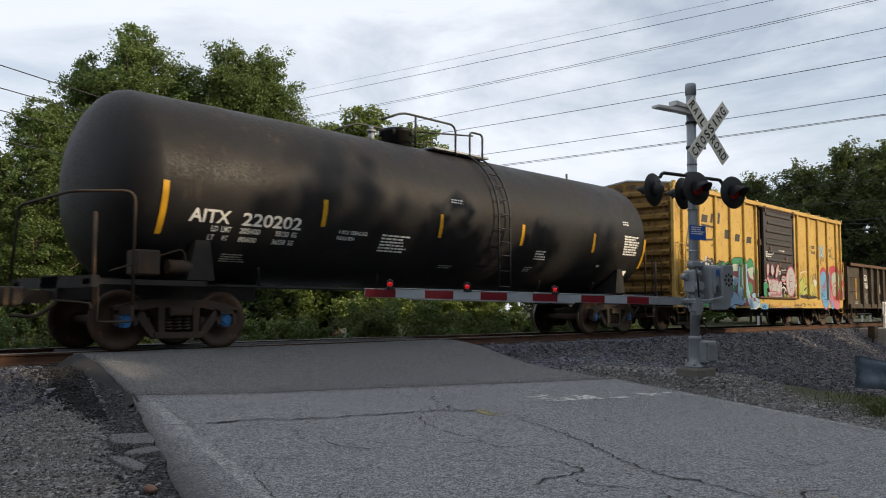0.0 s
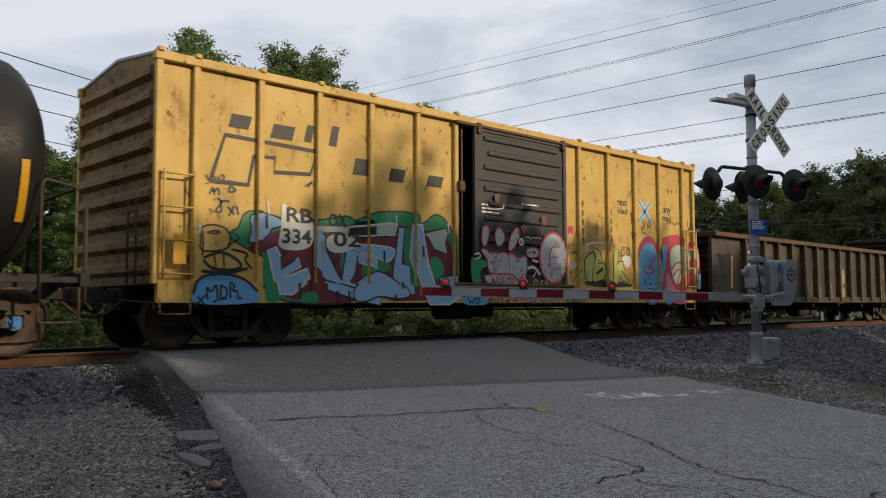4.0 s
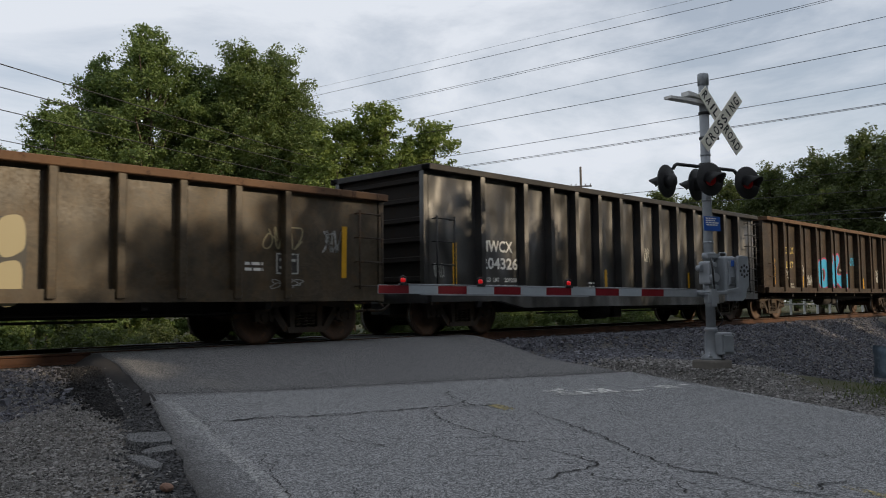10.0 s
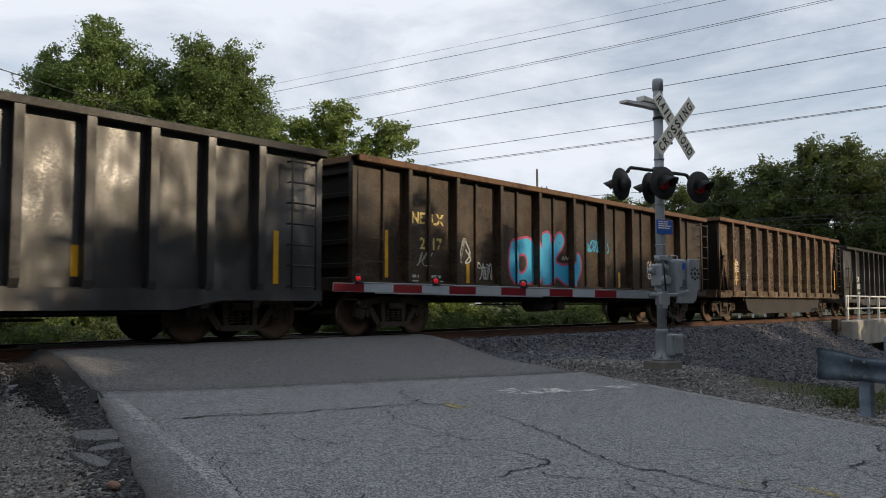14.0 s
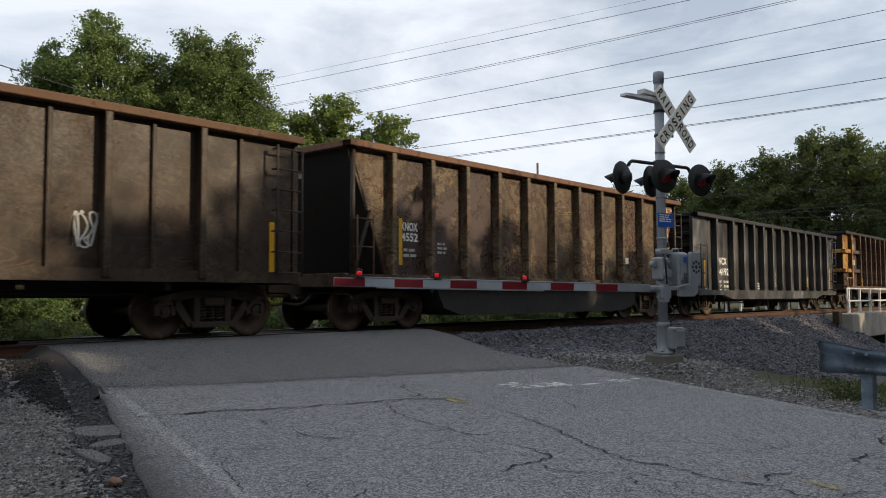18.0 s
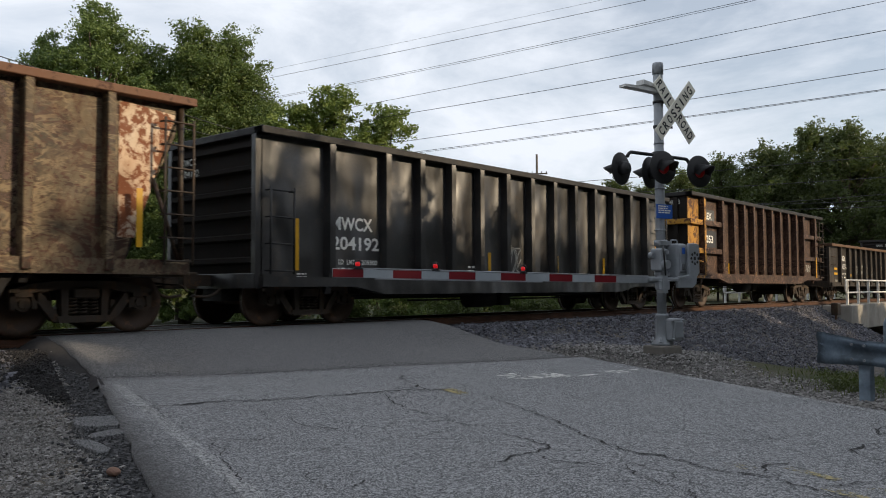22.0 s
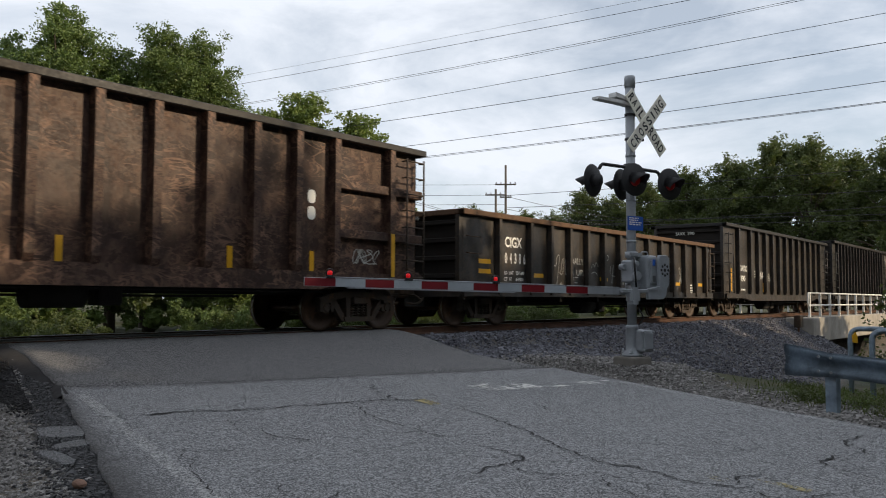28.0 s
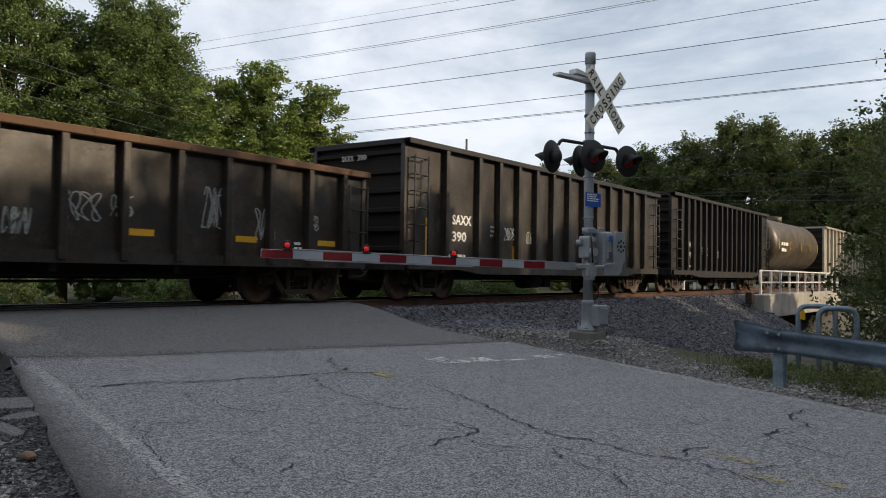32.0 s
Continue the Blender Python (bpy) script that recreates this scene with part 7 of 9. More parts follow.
sprayed(bx, "rust", None, 0, 1, 0.03, (12.46, 2.48), (12.56, 2.51), (12.58, 2.43), (12.55, 2.34), (12.47, 2.37), (12.5, 2.41))
sprayed(bx, "rust", None, 0, 1, 0.03, (11.53, 1.48), (11.6, 1.5), (11.61, 1.42), (11.59, 1.32), (11.54, 1.35), (11.55, 1.4))
sprayed(bx, "rust", None, 0, 1, 0.03, (11.53, 1.28), (11.6, 1.3), (11.61, 1.22), (11.59, 1.12), (11.54, 1.15), (11.56, 1.2))
sprayed(bx, "rust", None, 0, 1, 0.03, (14.17, 3.73), (14.25, 3.76), (14.27, 3.69), (14.24, 3.61), (14.18, 3.63), (14.2, 3.67))
sprayed(bx, "rust", None, 0, 1, 0.03, (0.86, 2.57), (0.92, 2.59), (0.94, 2.57), (0.92, 2.56), (0.87, 2.56), (0.88, 2.56))
bars(6.95, 2.72, 3, 0.55, 0.04, -1.607, TXT, bx, None, 41)
bars(8.2, 2.82, 1, 0.6, 0.04, -1.607, TXT, bx, None, 42)
bars(7.9, 3.02, 1, 0.45, 0.05, -1.607, TXT, bx, None, 43)

# low gondola
g1 = gondola("gondola_car", "dark brown dusty gondola car with a rusty top rail", 39.3, 16.2, 0.76, 2.76, post_row(1.88, 3.1, 0.98, 12), M["gon_brown"], M["chord_rust"])
Y = -1.455
lettering("CIGX", 2.12, 2.02, 0.27, Y, TXT, g1, 0.78)
lettering("801766", 2.02, 1.66, 0.27, Y, TXT, g1, 0.98)
lettering("220200", 4.84, 1.06, 0.10, Y, DIM, g1, 0.40)
lettering("65800", 4.86, 0.90, 0.10, Y, DIM, g1, 0.40)
bars(1.0, 1.0, 2, 0.5, 0.04, Y, DIM, g1, None, 52)
bars(1.75, 1.0, 3, 0.25, 0.04, Y, DIM, g1, None, 53)
stripe(g1, 1.2, 1.15, 2.1, Y - 0.002, 0.13, 0.05)
for x in (4.5, 8.0, 10.0, 12.0):
    stripe(g1, x, 1.12, 1.58, Y - 0.002, 0.11, 0.02)
stripe(g1, 15.22, 1.15, 2.1, Y - 0.002, 0.11, 0.02)
grab(g1, 0.25, 0.85, -1.58, 2.12, M["truck"])
grab(g1, 0.25, 0.85, -1.58, 1.5, M["truck"])
ladder(g1, 15.45, 16.0, -1.62, 1.0, 2.35, 4, M["truck"])
bm = bmesh.new()
blob(bm, 9.28, 1.3, 0.78, 1.3, Y, 160, 0.1)
part("spray_outline", bm, M["spray_black"], g1)
for k, (dx, dz, w, h) in enumerate(((-0.2, 0.32, 0.36, 0.62), (0.22, 0.34, 0.38, 0.6), (-0.18, -0.28, 0.4, 0.7), (0.2, -0.3, 0.36, 0.66))):
    bm = bmesh.new()
    blob(bm, 9.28 + dx * 0.9, 1.3 + dz, w * 0.94, h * 0.96, Y - 0.002, 161 + k, 0.08)
    part("spray_fill", bm, M["spray_cream"], g1)
scrawl(g1, 13.45, 1.62, 0.85, 0.4, Y, M["spray_cream"], 31, 0.025, 4)
scrawl(g1, 14.7, 1.6, 0.45, 0.42, Y, M["chalk"], 32, 0.025, 4)
scrawl(g1, 13.6, 0.95, 0.7, 0.16, Y, M["chalk"], 35, 0.014, 3)
bars(13.1, 1.34, 2, 0.36, 0.05, Y, TXT, g1, None, 54)
scrawl(g1, 2.2, 1.0, 0.9, 0.45, Y, DIM, 33, 0.018, 3)
for x0, x1, z0, z1, mat in ((3.84, 4.56, 1.58, 2.02, "patch_soot"), (4.84, 5.54, 1.86, 2.06, "patch_soot"), (4.84, 5.54, 1.44, 1.86, "patch_pale"), (7.95, 8.52, 1.48, 2.34, "patch_stipple"), (13.72, 14.18, 1.20, 1.56, "patch_soot")):
    bm = bmesh.new()
    box(bm, x0, x1, Y - 0.003, Y, z0, z1)
    part("paint_patch", bm, M[mat], g1)
for x, z, w, h in ((13.72, 1.535, 0.46, 0.025), (13.72, 1.20, 0.46, 0.025), (13.72, 1.225, 0.025, 0.31), (14.155, 1.225, 0.025, 0.31), (13.79, 1.42, 0.13, 0.05), (13.98, 1.42, 0.14, 0.05), (13.79, 1.29, 0.2, 0.04)):
    bm = bmesh.new()
    box(bm, x, x + w, Y - 0.005, Y - 0.003, z, z + h)
    part("stencil_panel", bm, M["text_dim"], g1)
for x, z, w, h, seed in ((6.85, 1.75, 0.45, 0.5, 61), (7.9, 0.85, 0.6, 0.6, 62), (7.2, 0.85, 0.35, 0.45, 63), (2.6, 0.9, 0.3, 0.3, 64)):
    scrawl(g1, x, z, w, h, Y, M["chalk"], seed, 0.02, 3)

# tall black gondolas
for X0, num, mk, mat, seed in ((56.6, "204326", "209200", M["gon_black"], 1), (106.7, "204192", "209300", M["gon_black"], 2)):
    c = gondola("tall_gondola_car", "tall glossy black gondola car with white stencils", X0, 15.9, 0.72, 3.52, post_row(1.66, 3.16, 1.02, 12), mat, M["gon_coal"], belly=0.17, taper=True, post_w=0.14, post_d=0.19)
    Y = -1.415
    lettering("MWCX", 1.79, 1.80, 0.25, Y, TXT, c, 1.08)
    lettering(num, 1.79, 1.42, 0.25, Y, TXT, c, 1.26)
    for k, (a, b) in enumerate((("LD LMT", mk), ("LT WT", "76800" if seed == 1 else "76700"), ("CU FT", "4014"))):
        lettering(a, 1.96, 1.13 - 0.16 * k, 0.095, Y, TXT, c, 0.44)
        lettering(b, 2.56, 1.13 - 0.16 * k, 0.095, Y, TXT, c, 0.44)
    stripe(c, 0.93, 1.0, 1.95, Y - 0.002, 0.12)
    for x in (4.3, 6.7, 9.6, 11.2 if seed == 1 else 12.0):
        stripe(c, x, 1.04, 1.5, Y - 0.002, 0.11)
    stripe(c, 14.82 if seed == 1 else 15.25, 1.0, 1.95, Y - 0.002, 0.11)
    ladder(c, 0.2, 0.72, -1.62, 0.98, 2.4, 4, M["black"])
    ladder(c, 15.0, 15.55, -1.64, 0.95, 3.2, 7, M["black"])
    bars(5.9, 1.12, 3, 0.5, 0.05, Y, TXT, c, None, 60 + seed)
    bars(0.95, 0.92, 2, 0.3, 0.03, Y, TXT, c, None, 64 + seed)
    lettering("MWCX", -0.95, 3.02, 0.13, 0, DIM, c, 0.5, turn=pose(0.025, 0, 0, 0, 0, -90))
    lettering(num, -0.95, 2.80, 0.13, 0, DIM, c, 0.6, turn=pose(0.025, 0, 0, 0, 0, -90))
    if seed == 1:
        scrawl(c, 8.6, 1.75, 0.35, 0.4, Y, DIM, 71, 0.018, 3)
        scrawl(c, 0.3, 1.2, 0.3, 0.3, Y, DIM, 72, 0.015, 3)
    else:
        scrawl(c, 7.25, 1.05, 0.72, 0.62, Y, M["chalk"], 73, 0.03, 4)
        scrawl(c, 7.2, 1.55, 0.4, 0.3, Y, M["spray_white"], 74, 0.02, 2)

# rusty gondola with the blue piece
c = gondola("tall_gondola_car", "rust-brown gondola car with large blue graffiti", 73.25, 16.5, 0.95, 3.58, POSTS_N, M["gon_dull"], M["chord_rust"], post_w=0.12, post_d=0.19, belly=0.0, thin_ribs=True)
Y2 = -1.415
lettering("NE", 1.72, 2.36, 0.24, Y2, M["text_yellow"], c, 0.42)
lettering("LX", 2.36, 2.36, 0.24, Y2, M["text_yellow"], c, 0.40)
lettering("2", 1.98, 1.82, 0.25, Y2, M["text_yellow"], c, 0.16)
lettering("17", 2.40, 1.82, 0.25, Y2, M["text_yellow"], c, 0.30)
bars(1.7, 1.2, 2, 0.3, 0.06, Y2, DIM, c, None, 81)
bars(2.36, 1.2, 2, 0.4, 0.06, Y2, DIM, c, None, 82)
stripe(c, 0.95, 1.18, 2.15, Y2 - 0.002, 0.12)
for x in (3.6, 10.6, 14.5):
    stripe(c, x, 1.1, 1.55, Y2 - 0.002, 0.11)
stripe(c, 15.9, 1.1, 2.0, Y2 - 0.002, 0.11)
sprayed(c, "cyan", "pinkred", 0, 3, 0.06, (5.22, 2.16), (5.62, 2.22), (6.02, 2.30), (6.30, 2.12), (6.44, 1.80), (6.42, 1.40), (6.20, 1.14), (5.22, 1.11))
sprayed(c, "gon", "pinkred", 1, 3, 0.06, (5.60, 1.82), (5.86, 1.84), (5.92, 1.66), (5.84, 1.46), (5.60, 1.42))
sprayed(c, "cyan", "pinkred", 2, 3, 0.06, (6.40, 2.16), (6.66, 2.44), (6.98, 2.50), (7.02, 2.12), (7.42, 2.58), (7.72, 2.30), (7.30, 1.90), (7.16, 1.74), (7.56, 1.62), (7.98, 1.70), (8.34, 2.06), (8.52, 1.78), (8.44, 1.40), (8.12, 1.14), (7.78, 1.13), (7.18, 1.42), (7.02, 1.13), (6.52, 1.13), (6.44, 1.60))
stroke_on = ((7.55, 1.80), (7.60, 1.90), (7.66, 1.80), (7.72, 1.90), (7.80, 1.80), (7.88, 1.88))
bm = bmesh.new()
ribbon(bm, stroke_on, 0.035, -1.4225)
part("spray_line", bm, M["spray_white"], c)
sprayed(c, "black", None, 0, 3, 0.02, (8.66, 2.6), (10.13, 2.7), (10.13, 2.16), (8.66, 2.1))
scrawl(c, 8.7, 2.08, 1.3, 0.34, Y2 - 0.004, M["spray_cyan"], 91, 0.03, 6)
scrawl(c, 3.1, 1.55, 0.6, 0.6, Y2, M["spray_white"], 92, 0.035, 3)
scrawl(c, 3.95, 1.2, 0.55, 0.4, Y2, M["spray_white"], 93, 0.025, 3)
scrawl(c, 12.3, 1.4, 0.55, 0.55, Y2, M["spray_white"], 94, 0.03, 4)
scrawl(c, 1.9, 1.45, 0.5, 0.3, Y2, DIM, 95, 0.02, 3)
ladder(c, 15.85, 16.4, -1.64, 1.1, 3.3, 7, M["truck"])
grab(c, 0.2, 0.75, -1.6, 1.95, M["truck"])
grab(c, 0.2, 0.75, -1.6, 1.5, M["truck"])

# slant-ended gondola
c = gondola("tall_gondola_car", "mottled brown slant-ended gondola car", 90.85, 14.6, 0.92, 3.74, [1.25 + 1.19 * k for k in range(11)], M["gon_tan"], M["chord_red"], slant=1.0, post_w=0.13, post_d=0.19, sill=0.2, ends="plain", end_mat=M["end_dark"])
Y = -1.415
for x0, x1, mat in ((1.33, 2.36, "rust_dark"), (2.52, 3.55, "rust_dark"), (3.71, 4.74, "rust_dark"), (4.90, 5.93, "rust_thin"), (6.09, 7.12, "rust_thin"), (8.47, 9.50, "rust_thin"), (10.85, 11.88, "rust_thin")):
    part("rust_bloom", box(bmesh.new(), x0, x1, -1.4125, -1.411, 1.14, 3.58), M[mat], c, "dark red rust bloom")
lettering("KNOX", 1.62, 2.06, 0.17, Y, TXT, c, 0.5)
lettering("4552", 1.62, 1.84, 0.17, Y, TXT, c, 0.5)
lettering("KNOX", -0.3, 3.1, 0.16, 0, DIM, c, 0.5, turn=pose(0.02, 0, 0, 0, 0, -90))
bars(1.68, 1.62, 2, 0.4, 0.06, Y, DIM, c, None, 101)
bars(2.75, 1.8, 3, 0.35, 0.05, Y, DIM, c, None, 102)
stripe(c, 1.4, 1.32, 2.28, -1.603, 0.10)
for x in (3.83, 6.28, 8.65, 11.1):
    stripe(c, x, 1.32, 1.8, Y - 0.002 if x != 1.4 else -1.603, 0.10)
stripe(c, 13.6, 1.3, 2.2, -1.603, 0.1)
bm = bmesh.new()
box(bm, 11.15, 11.35, Y - 0.002, Y, 1.62, 1.8)
part("white_tag", bm, M["white"], c)
bm = bmesh.new()
prism(bm, [(13.35, 1.45), (13.62, 1.45), (14.3, 3.45), (13.35, 3.55)], Y - 0.006, Y - 0.002)
part("peeling_sheet", bm, M["peel"], c, "peeling orange and white paint")
ladder(c, 0.18, 0.62, -1.62, 1.1, 2.2, 3, M["chord_rust"])
ladder(c, 14.0, 14.5, -1.64, 1.1, 3.3, 7, M["truck"])
for s, x in ((-1, 0.2), (1, 14.4)):
    bm = bmesh.new()
    for y in (-1.45, 1.45):
        tube(bm, [(x, y, 1.0), (x + s * -0.02, y, 3.6)], 0.05, 6)
        tube(bm, [(x, y, 1.0), (x - s * 0.5, y, 2.4)], 0.035, 6)
    rbox(bm, min(x - s * 0.9, x + s * 0.05), max(x - s * 0.9, x + s * 0.05), -1.5, 1.5, 0.85, 1.0, 0.01, 1)
    part("end_platform", bm, M["gon_dull"], c)
bm = bmesh.new()
prism(bm, [(3.6, 0.26), (11.0, 0.26), (11.6, 0.42), (11.9, 0.92), (2.7, 0.92), (3.0, 0.42)], -1.40, 1.40)
part("drop_belly", bm, M["under"], c)

Y = -1.455
# red-brown gondola with yellow ends
c = gondola("tall_gondola_car", "red-brown gondola car with flaking yellow end", 124.25, 14.3, 1.0, 3.9, [1.05, 2.66] + [3.72 + 0.985 * k for k in range(9)] + [13.2], M["gon_red"], M["gon_coal"], post_w=0.15, post_d=0.20, taper=True, ends="plain", end_mat=M["end_dark"], belly=0.18)
Y3 = -1.405
for z0, z1 in ((1.05, 1.85), (2.02, 2.80), (2.98, 3.74)):
    bm = bmesh.new()
    box(bm, 0.05, 0.96, Y3 - 0.02, Y3, z0, z1)
    part("end_panel", bm, M["gon_red"] if z0 < 1.5 else M["end_yellow"], c)
for z in (1.93, 2.90):
    for xa, xb, mt in ((0.02, 1.0, M["end_yellow"]), (1.1, 2.6, M["gon_red"]), (11.68, 13.12, M["gon_red"]), (13.28, 14.2, M["gon_red"])):
        bm = bmesh.new()
        rbox(bm, xa, xb, -1.56, Y3 + 0.02, z - 0.09, z + 0.09, 0.012, 1)
        part("side_rail", bm, mt, c)
    bm = bmesh.new()
    rbox(bm, -0.02, 0.16, -1.56, 1.56, z - 0.09, z + 0.09, 0.012, 1)
    part("end_rail", bm, M["end_yellow"], c)
for y in (-1.0, -0.3, 0.4, 1.1):
    bm = bmesh.new()
    box(bm, 0.02, 0.13, y - 0.07, y + 0.07, 1.0, 3.74)
    part("end_post", bm, M["end_dark"], c)
bm = bmesh.new()
box(bm, 1.25, 2.3, Y3 - 0.003, Y3, 2.98, 3.40)
part("paint_patch", bm, M["patch_grey"], c)
bm = bmesh.new()
box(bm, 1.22, 2.45, Y3 - 0.003, Y3, 2.08, 2.66)
part("paint_patch", bm, M["patch_blue"], c)
bm = bmesh.new()
box(bm, 0.98, 1.12, -1.612, -1.606, 1.1, 3.72)
part("corner_stripe", bm, M["end_yellow"], c)
bm = bmesh.new()
tube(bm, bent([(-0.1, -1.5, 1.55), (-0.1, -1.62, 1.55), (0.85, -1.62, 1.55), (0.85, -1.45, 1.55)], 0.05), 0.022, 6)
for x in (-0.08, 0.4):
    tube(bm, [(x, -1.62, 1.55), (x, -1.62, 1.05)], 0.03, 6)
rbox(bm, -0.1, 0.9, -1.64, -1.45, 0.98, 1.08, 0.01, 1)
part("corner_step", bm, M["end_yellow"], c)
bm = bmesh.new()
tube(bm, bent([(0.05, -1.6, 1.0), (0.05, -1.6, 0.42), (0.6, -1.6, 0.42), (0.6, -1.6, 1.0)], 0.06), 0.022, 6)
part("stirrup_step", bm, M["truck"], c)
lettering("AEX", 1.40, 3.06, 0.24, Y3 - 0.005, TXT, c, 0.66)
lettering("4053", 1.3, 2.24, 0.26, Y3 - 0.005, TXT, c, 0.86)
lettering("AEX 4053", 0.35, 3.5, 0.16, 0, DIM, c, 0.8, turn=pose(0.1, 0, 0, 0, 0, -90) @ pose(-0.0, 0, 0))
stripe(c, 1.05, 1.08, 2.1, -1.604, 0.13)
for x in (3.55, 6.2, 9.2, 11.1):
    stripe(c, x, 1.1, 1.55, Y3 - 0.003, 0.11)
stripe(c, 13.2, 1.1, 2.0, -1.604, 0.11)
bm = bmesh.new()
for z in (2.28, 2.6):
    blob(bm, 11.08, z, 0.2, 0.26, Y3 - 0.003, 200, 0.0)
part("paint_patch", bm, TXT, c)
grab(c, 0.05, 0.7, -1.6, 1.6, M["end_yellow"])
ladder(c, 13.6, 14.15, -1.64, 1.1, 3.6, 8, M["truck"])
scrawl(c, 12.2, 1.35, 0.8, 0.3, Y3, DIM, 110, 0.02, 4)
bars(2.9, 1.6, 2, 0.35, 0.06, Y3, DIM, c, None, 111)

# low charcoal gondola
c = gondola("gondola_car", "charcoal low gondola car with white stencils and chalk scrawls", 139.9, 16.0, 0.74, 2.77, [1.55, 3.0] + [4.02 + 1.02 * k for k in range(11)] + [15.2], M["gon_char"], M["chord_rust"])
lettering("CIGX", 1.93, 1.97, 0.26, Y, TXT, c, 0.78)
lettering("8 0 4 3 8 6", 1.72, 1.56, 0.26, Y, TXT, c, 1.16)
lettering("LD LMT", 1.9, 1.27, 0.09, Y, TXT, c, 0.42)
lettering("221100", 2.42, 1.27, 0.09, Y, TXT, c, 0.38)
lettering("LT WT", 1.9, 1.11, 0.09, Y, TXT, c, 0.36)
lettering("64900", 2.42, 1.11, 0.09, Y, TXT, c, 0.34)
lettering("CIGX 804386", -0.6, 2.56, 0.11, 0, DIM, c, 0.85, turn=pose(0.0, 0, 0, 0, 0, -90))
for x, z in ((1.05, 1.56), (1.05, 1.32), (3.5, 1.27), (7.2, 1.25), (10.5, 1.22), (12.7, 1.2), (14.8, 1.2)):
    bm = bmesh.new()
    box(bm, x - 0.25, x + 0.25, Y - 0.003, Y, z - 0.05, z + 0.06)
    part("reflector_stripe", bm, M["stripe"], c)
chalk_line(c, (4.24, 2.38), (4.25, 1.57), (4.27, 0.74))
chalk_line(c, (4.24, 1.61), (4.43, 1.53), (4.44, 1.82), (4.61, 1.91), (4.56, 1.52), (4.37, 0.74))
chalk_line(c, (4.67, 1.41), (4.75, 1.77), (4.86, 1.79), (4.76, 1.29), (4.58, 1.4))
chalk_line(c, (4.95, 1.76), (4.89, 1.34), (5.07, 1.33))
chalk_line(c, (5.05, 1.77), (5.04, 1.31), (5.02, 0.79))
chalk_line(c, (4.47, 0.78), (4.72, 1.21), (4.69, 0.82), (4.78, 0.76), (4.86, 0.98))
chalk_line(c, (5.35, 1.44), (5.4, 1.28), (5.29, 1.14), (5.39, 0.94))
chalk_line(c, (5.42, 1.28), (5.64, 1.27))
chalk_line(c, (5.43, 1.12), (5.6, 1.12))
chalk_line(c, (7.4, 1.99), (7.31, 1.87), (7.46, 1.81), (7.55, 1.96), (7.4, 1.99))
chalk_line(c, (7.67, 1.69), (7.59, 1.41), (7.93, 1.35))
chalk_line(c, (7.83, 1.72), (7.72, 1.16))
chalk_line(c, (6.42, 1.55), (6.55, 1.73), (6.61, 1.56), (6.72, 1.78), (6.86, 1.62))
chalk_line(c, (6.45, 1.42), (6.67, 1.47), (6.81, 1.35))
lettering("RALLY", 5.30, 1.65, 0.17, Y, M["chalk"], c, 0.66)
lettering("UP..", 5.54, 1.33, 0.17, Y, M["chalk"], c, 0.50)
bars(0.9, 1.0, 2, 0.5, 0.03, Y, DIM, c, None, 126)
bars(13.9, 1.15, 4, 0.25, 0.05, Y, TXT, c, None, 127)
grab(c, 0.25, 0.75, -1.58, 2.15, M["truck"])
grab(c, 0.25, 0.75, -1.58, 1.75, M["truck"])
for x, z, w, h, seed in ((9.1, 1.35, 0.7, 0.45, 141), (9.95, 1.45, 0.4, 0.35, 142), (11.7, 1.35, 0.45, 0.75, 143), (12.9, 1.2, 0.5, 0.6, 144), (8.3, 1.1, 0.4, 0.4, 145), (14.2, 1.45, 0.35, 0.3, 146)):
    scrawl(c, x, z, w, h, Y, M["chalk"], seed, 0.022, 4)
ladder(c, 15.3, 15.85, -1.62, 1.0, 2.4, 4, M["truck"])

# tall gondolas at the end of the row
for X0, L, num, seed in ((157.2, 15.5, "390", 1), (174.2, 14.2, "499", 2)):
    n = 13 if seed == 1 else 17
    step = 1.0 if seed == 1 else 0.74
    c = gondola("tall_gondola_car", "tall dark gondola car with white stencils", X0, L, 0.74, 3.74 if seed == 1 else 4.0, [1.55 if seed == 1 else 0.9] + [(3.0 if seed == 1 else 1.64) + step * k for k in range(n - 1)], M["gon_char"] if seed == 1 else M["gon_coal"], M["gon_coal"], belly=0.12, taper=True)
    lettering("SAXX", 1.95, 1.86, 0.24, Y, TXT, c, 0.84)
    lettering(num, 1.95, 1.44, 0.24, Y, TXT, c, 0.62)
    lettering("SAXX 390" if seed == 1 else "SAXX 499", -0.5, 3.3, 0.13, 0, DIM, c, 0.8, turn=pose(0.02, 0, 0, 0, 0, -90))
    stripe(c, 0.9, 1.0, 1.95, Y - 0.002, 0.12)
    for x in (4.9, 8.0, 11.0):
        stripe(c, x, 1.0, 1.4, Y - 0.002, 0.1)
    ladder(c, 0.2, 0.72, -1.62, 0.98, 3.3, 7, M["black"])
    ladder(c, L - 0.72, L - 0.2, -1.62, 0.98, 3.3, 7, M["black"])
    scrawl(c, 4.4, 1.55, 0.55, 0.35, Y, TXT, 130 + seed, 0.02, 4)
    scrawl(c, 5.6, 1.5, 0.5, 0.35, Y, DIM, 133 + seed, 0.02, 4)
    bars(3.7, 1.85, 3, 0.2, 0.06, Y, DIM, c, None, 135)
    bars(1.75, 1.05, 1, 0.9, 0.06, Y, TXT, c, None, 136)

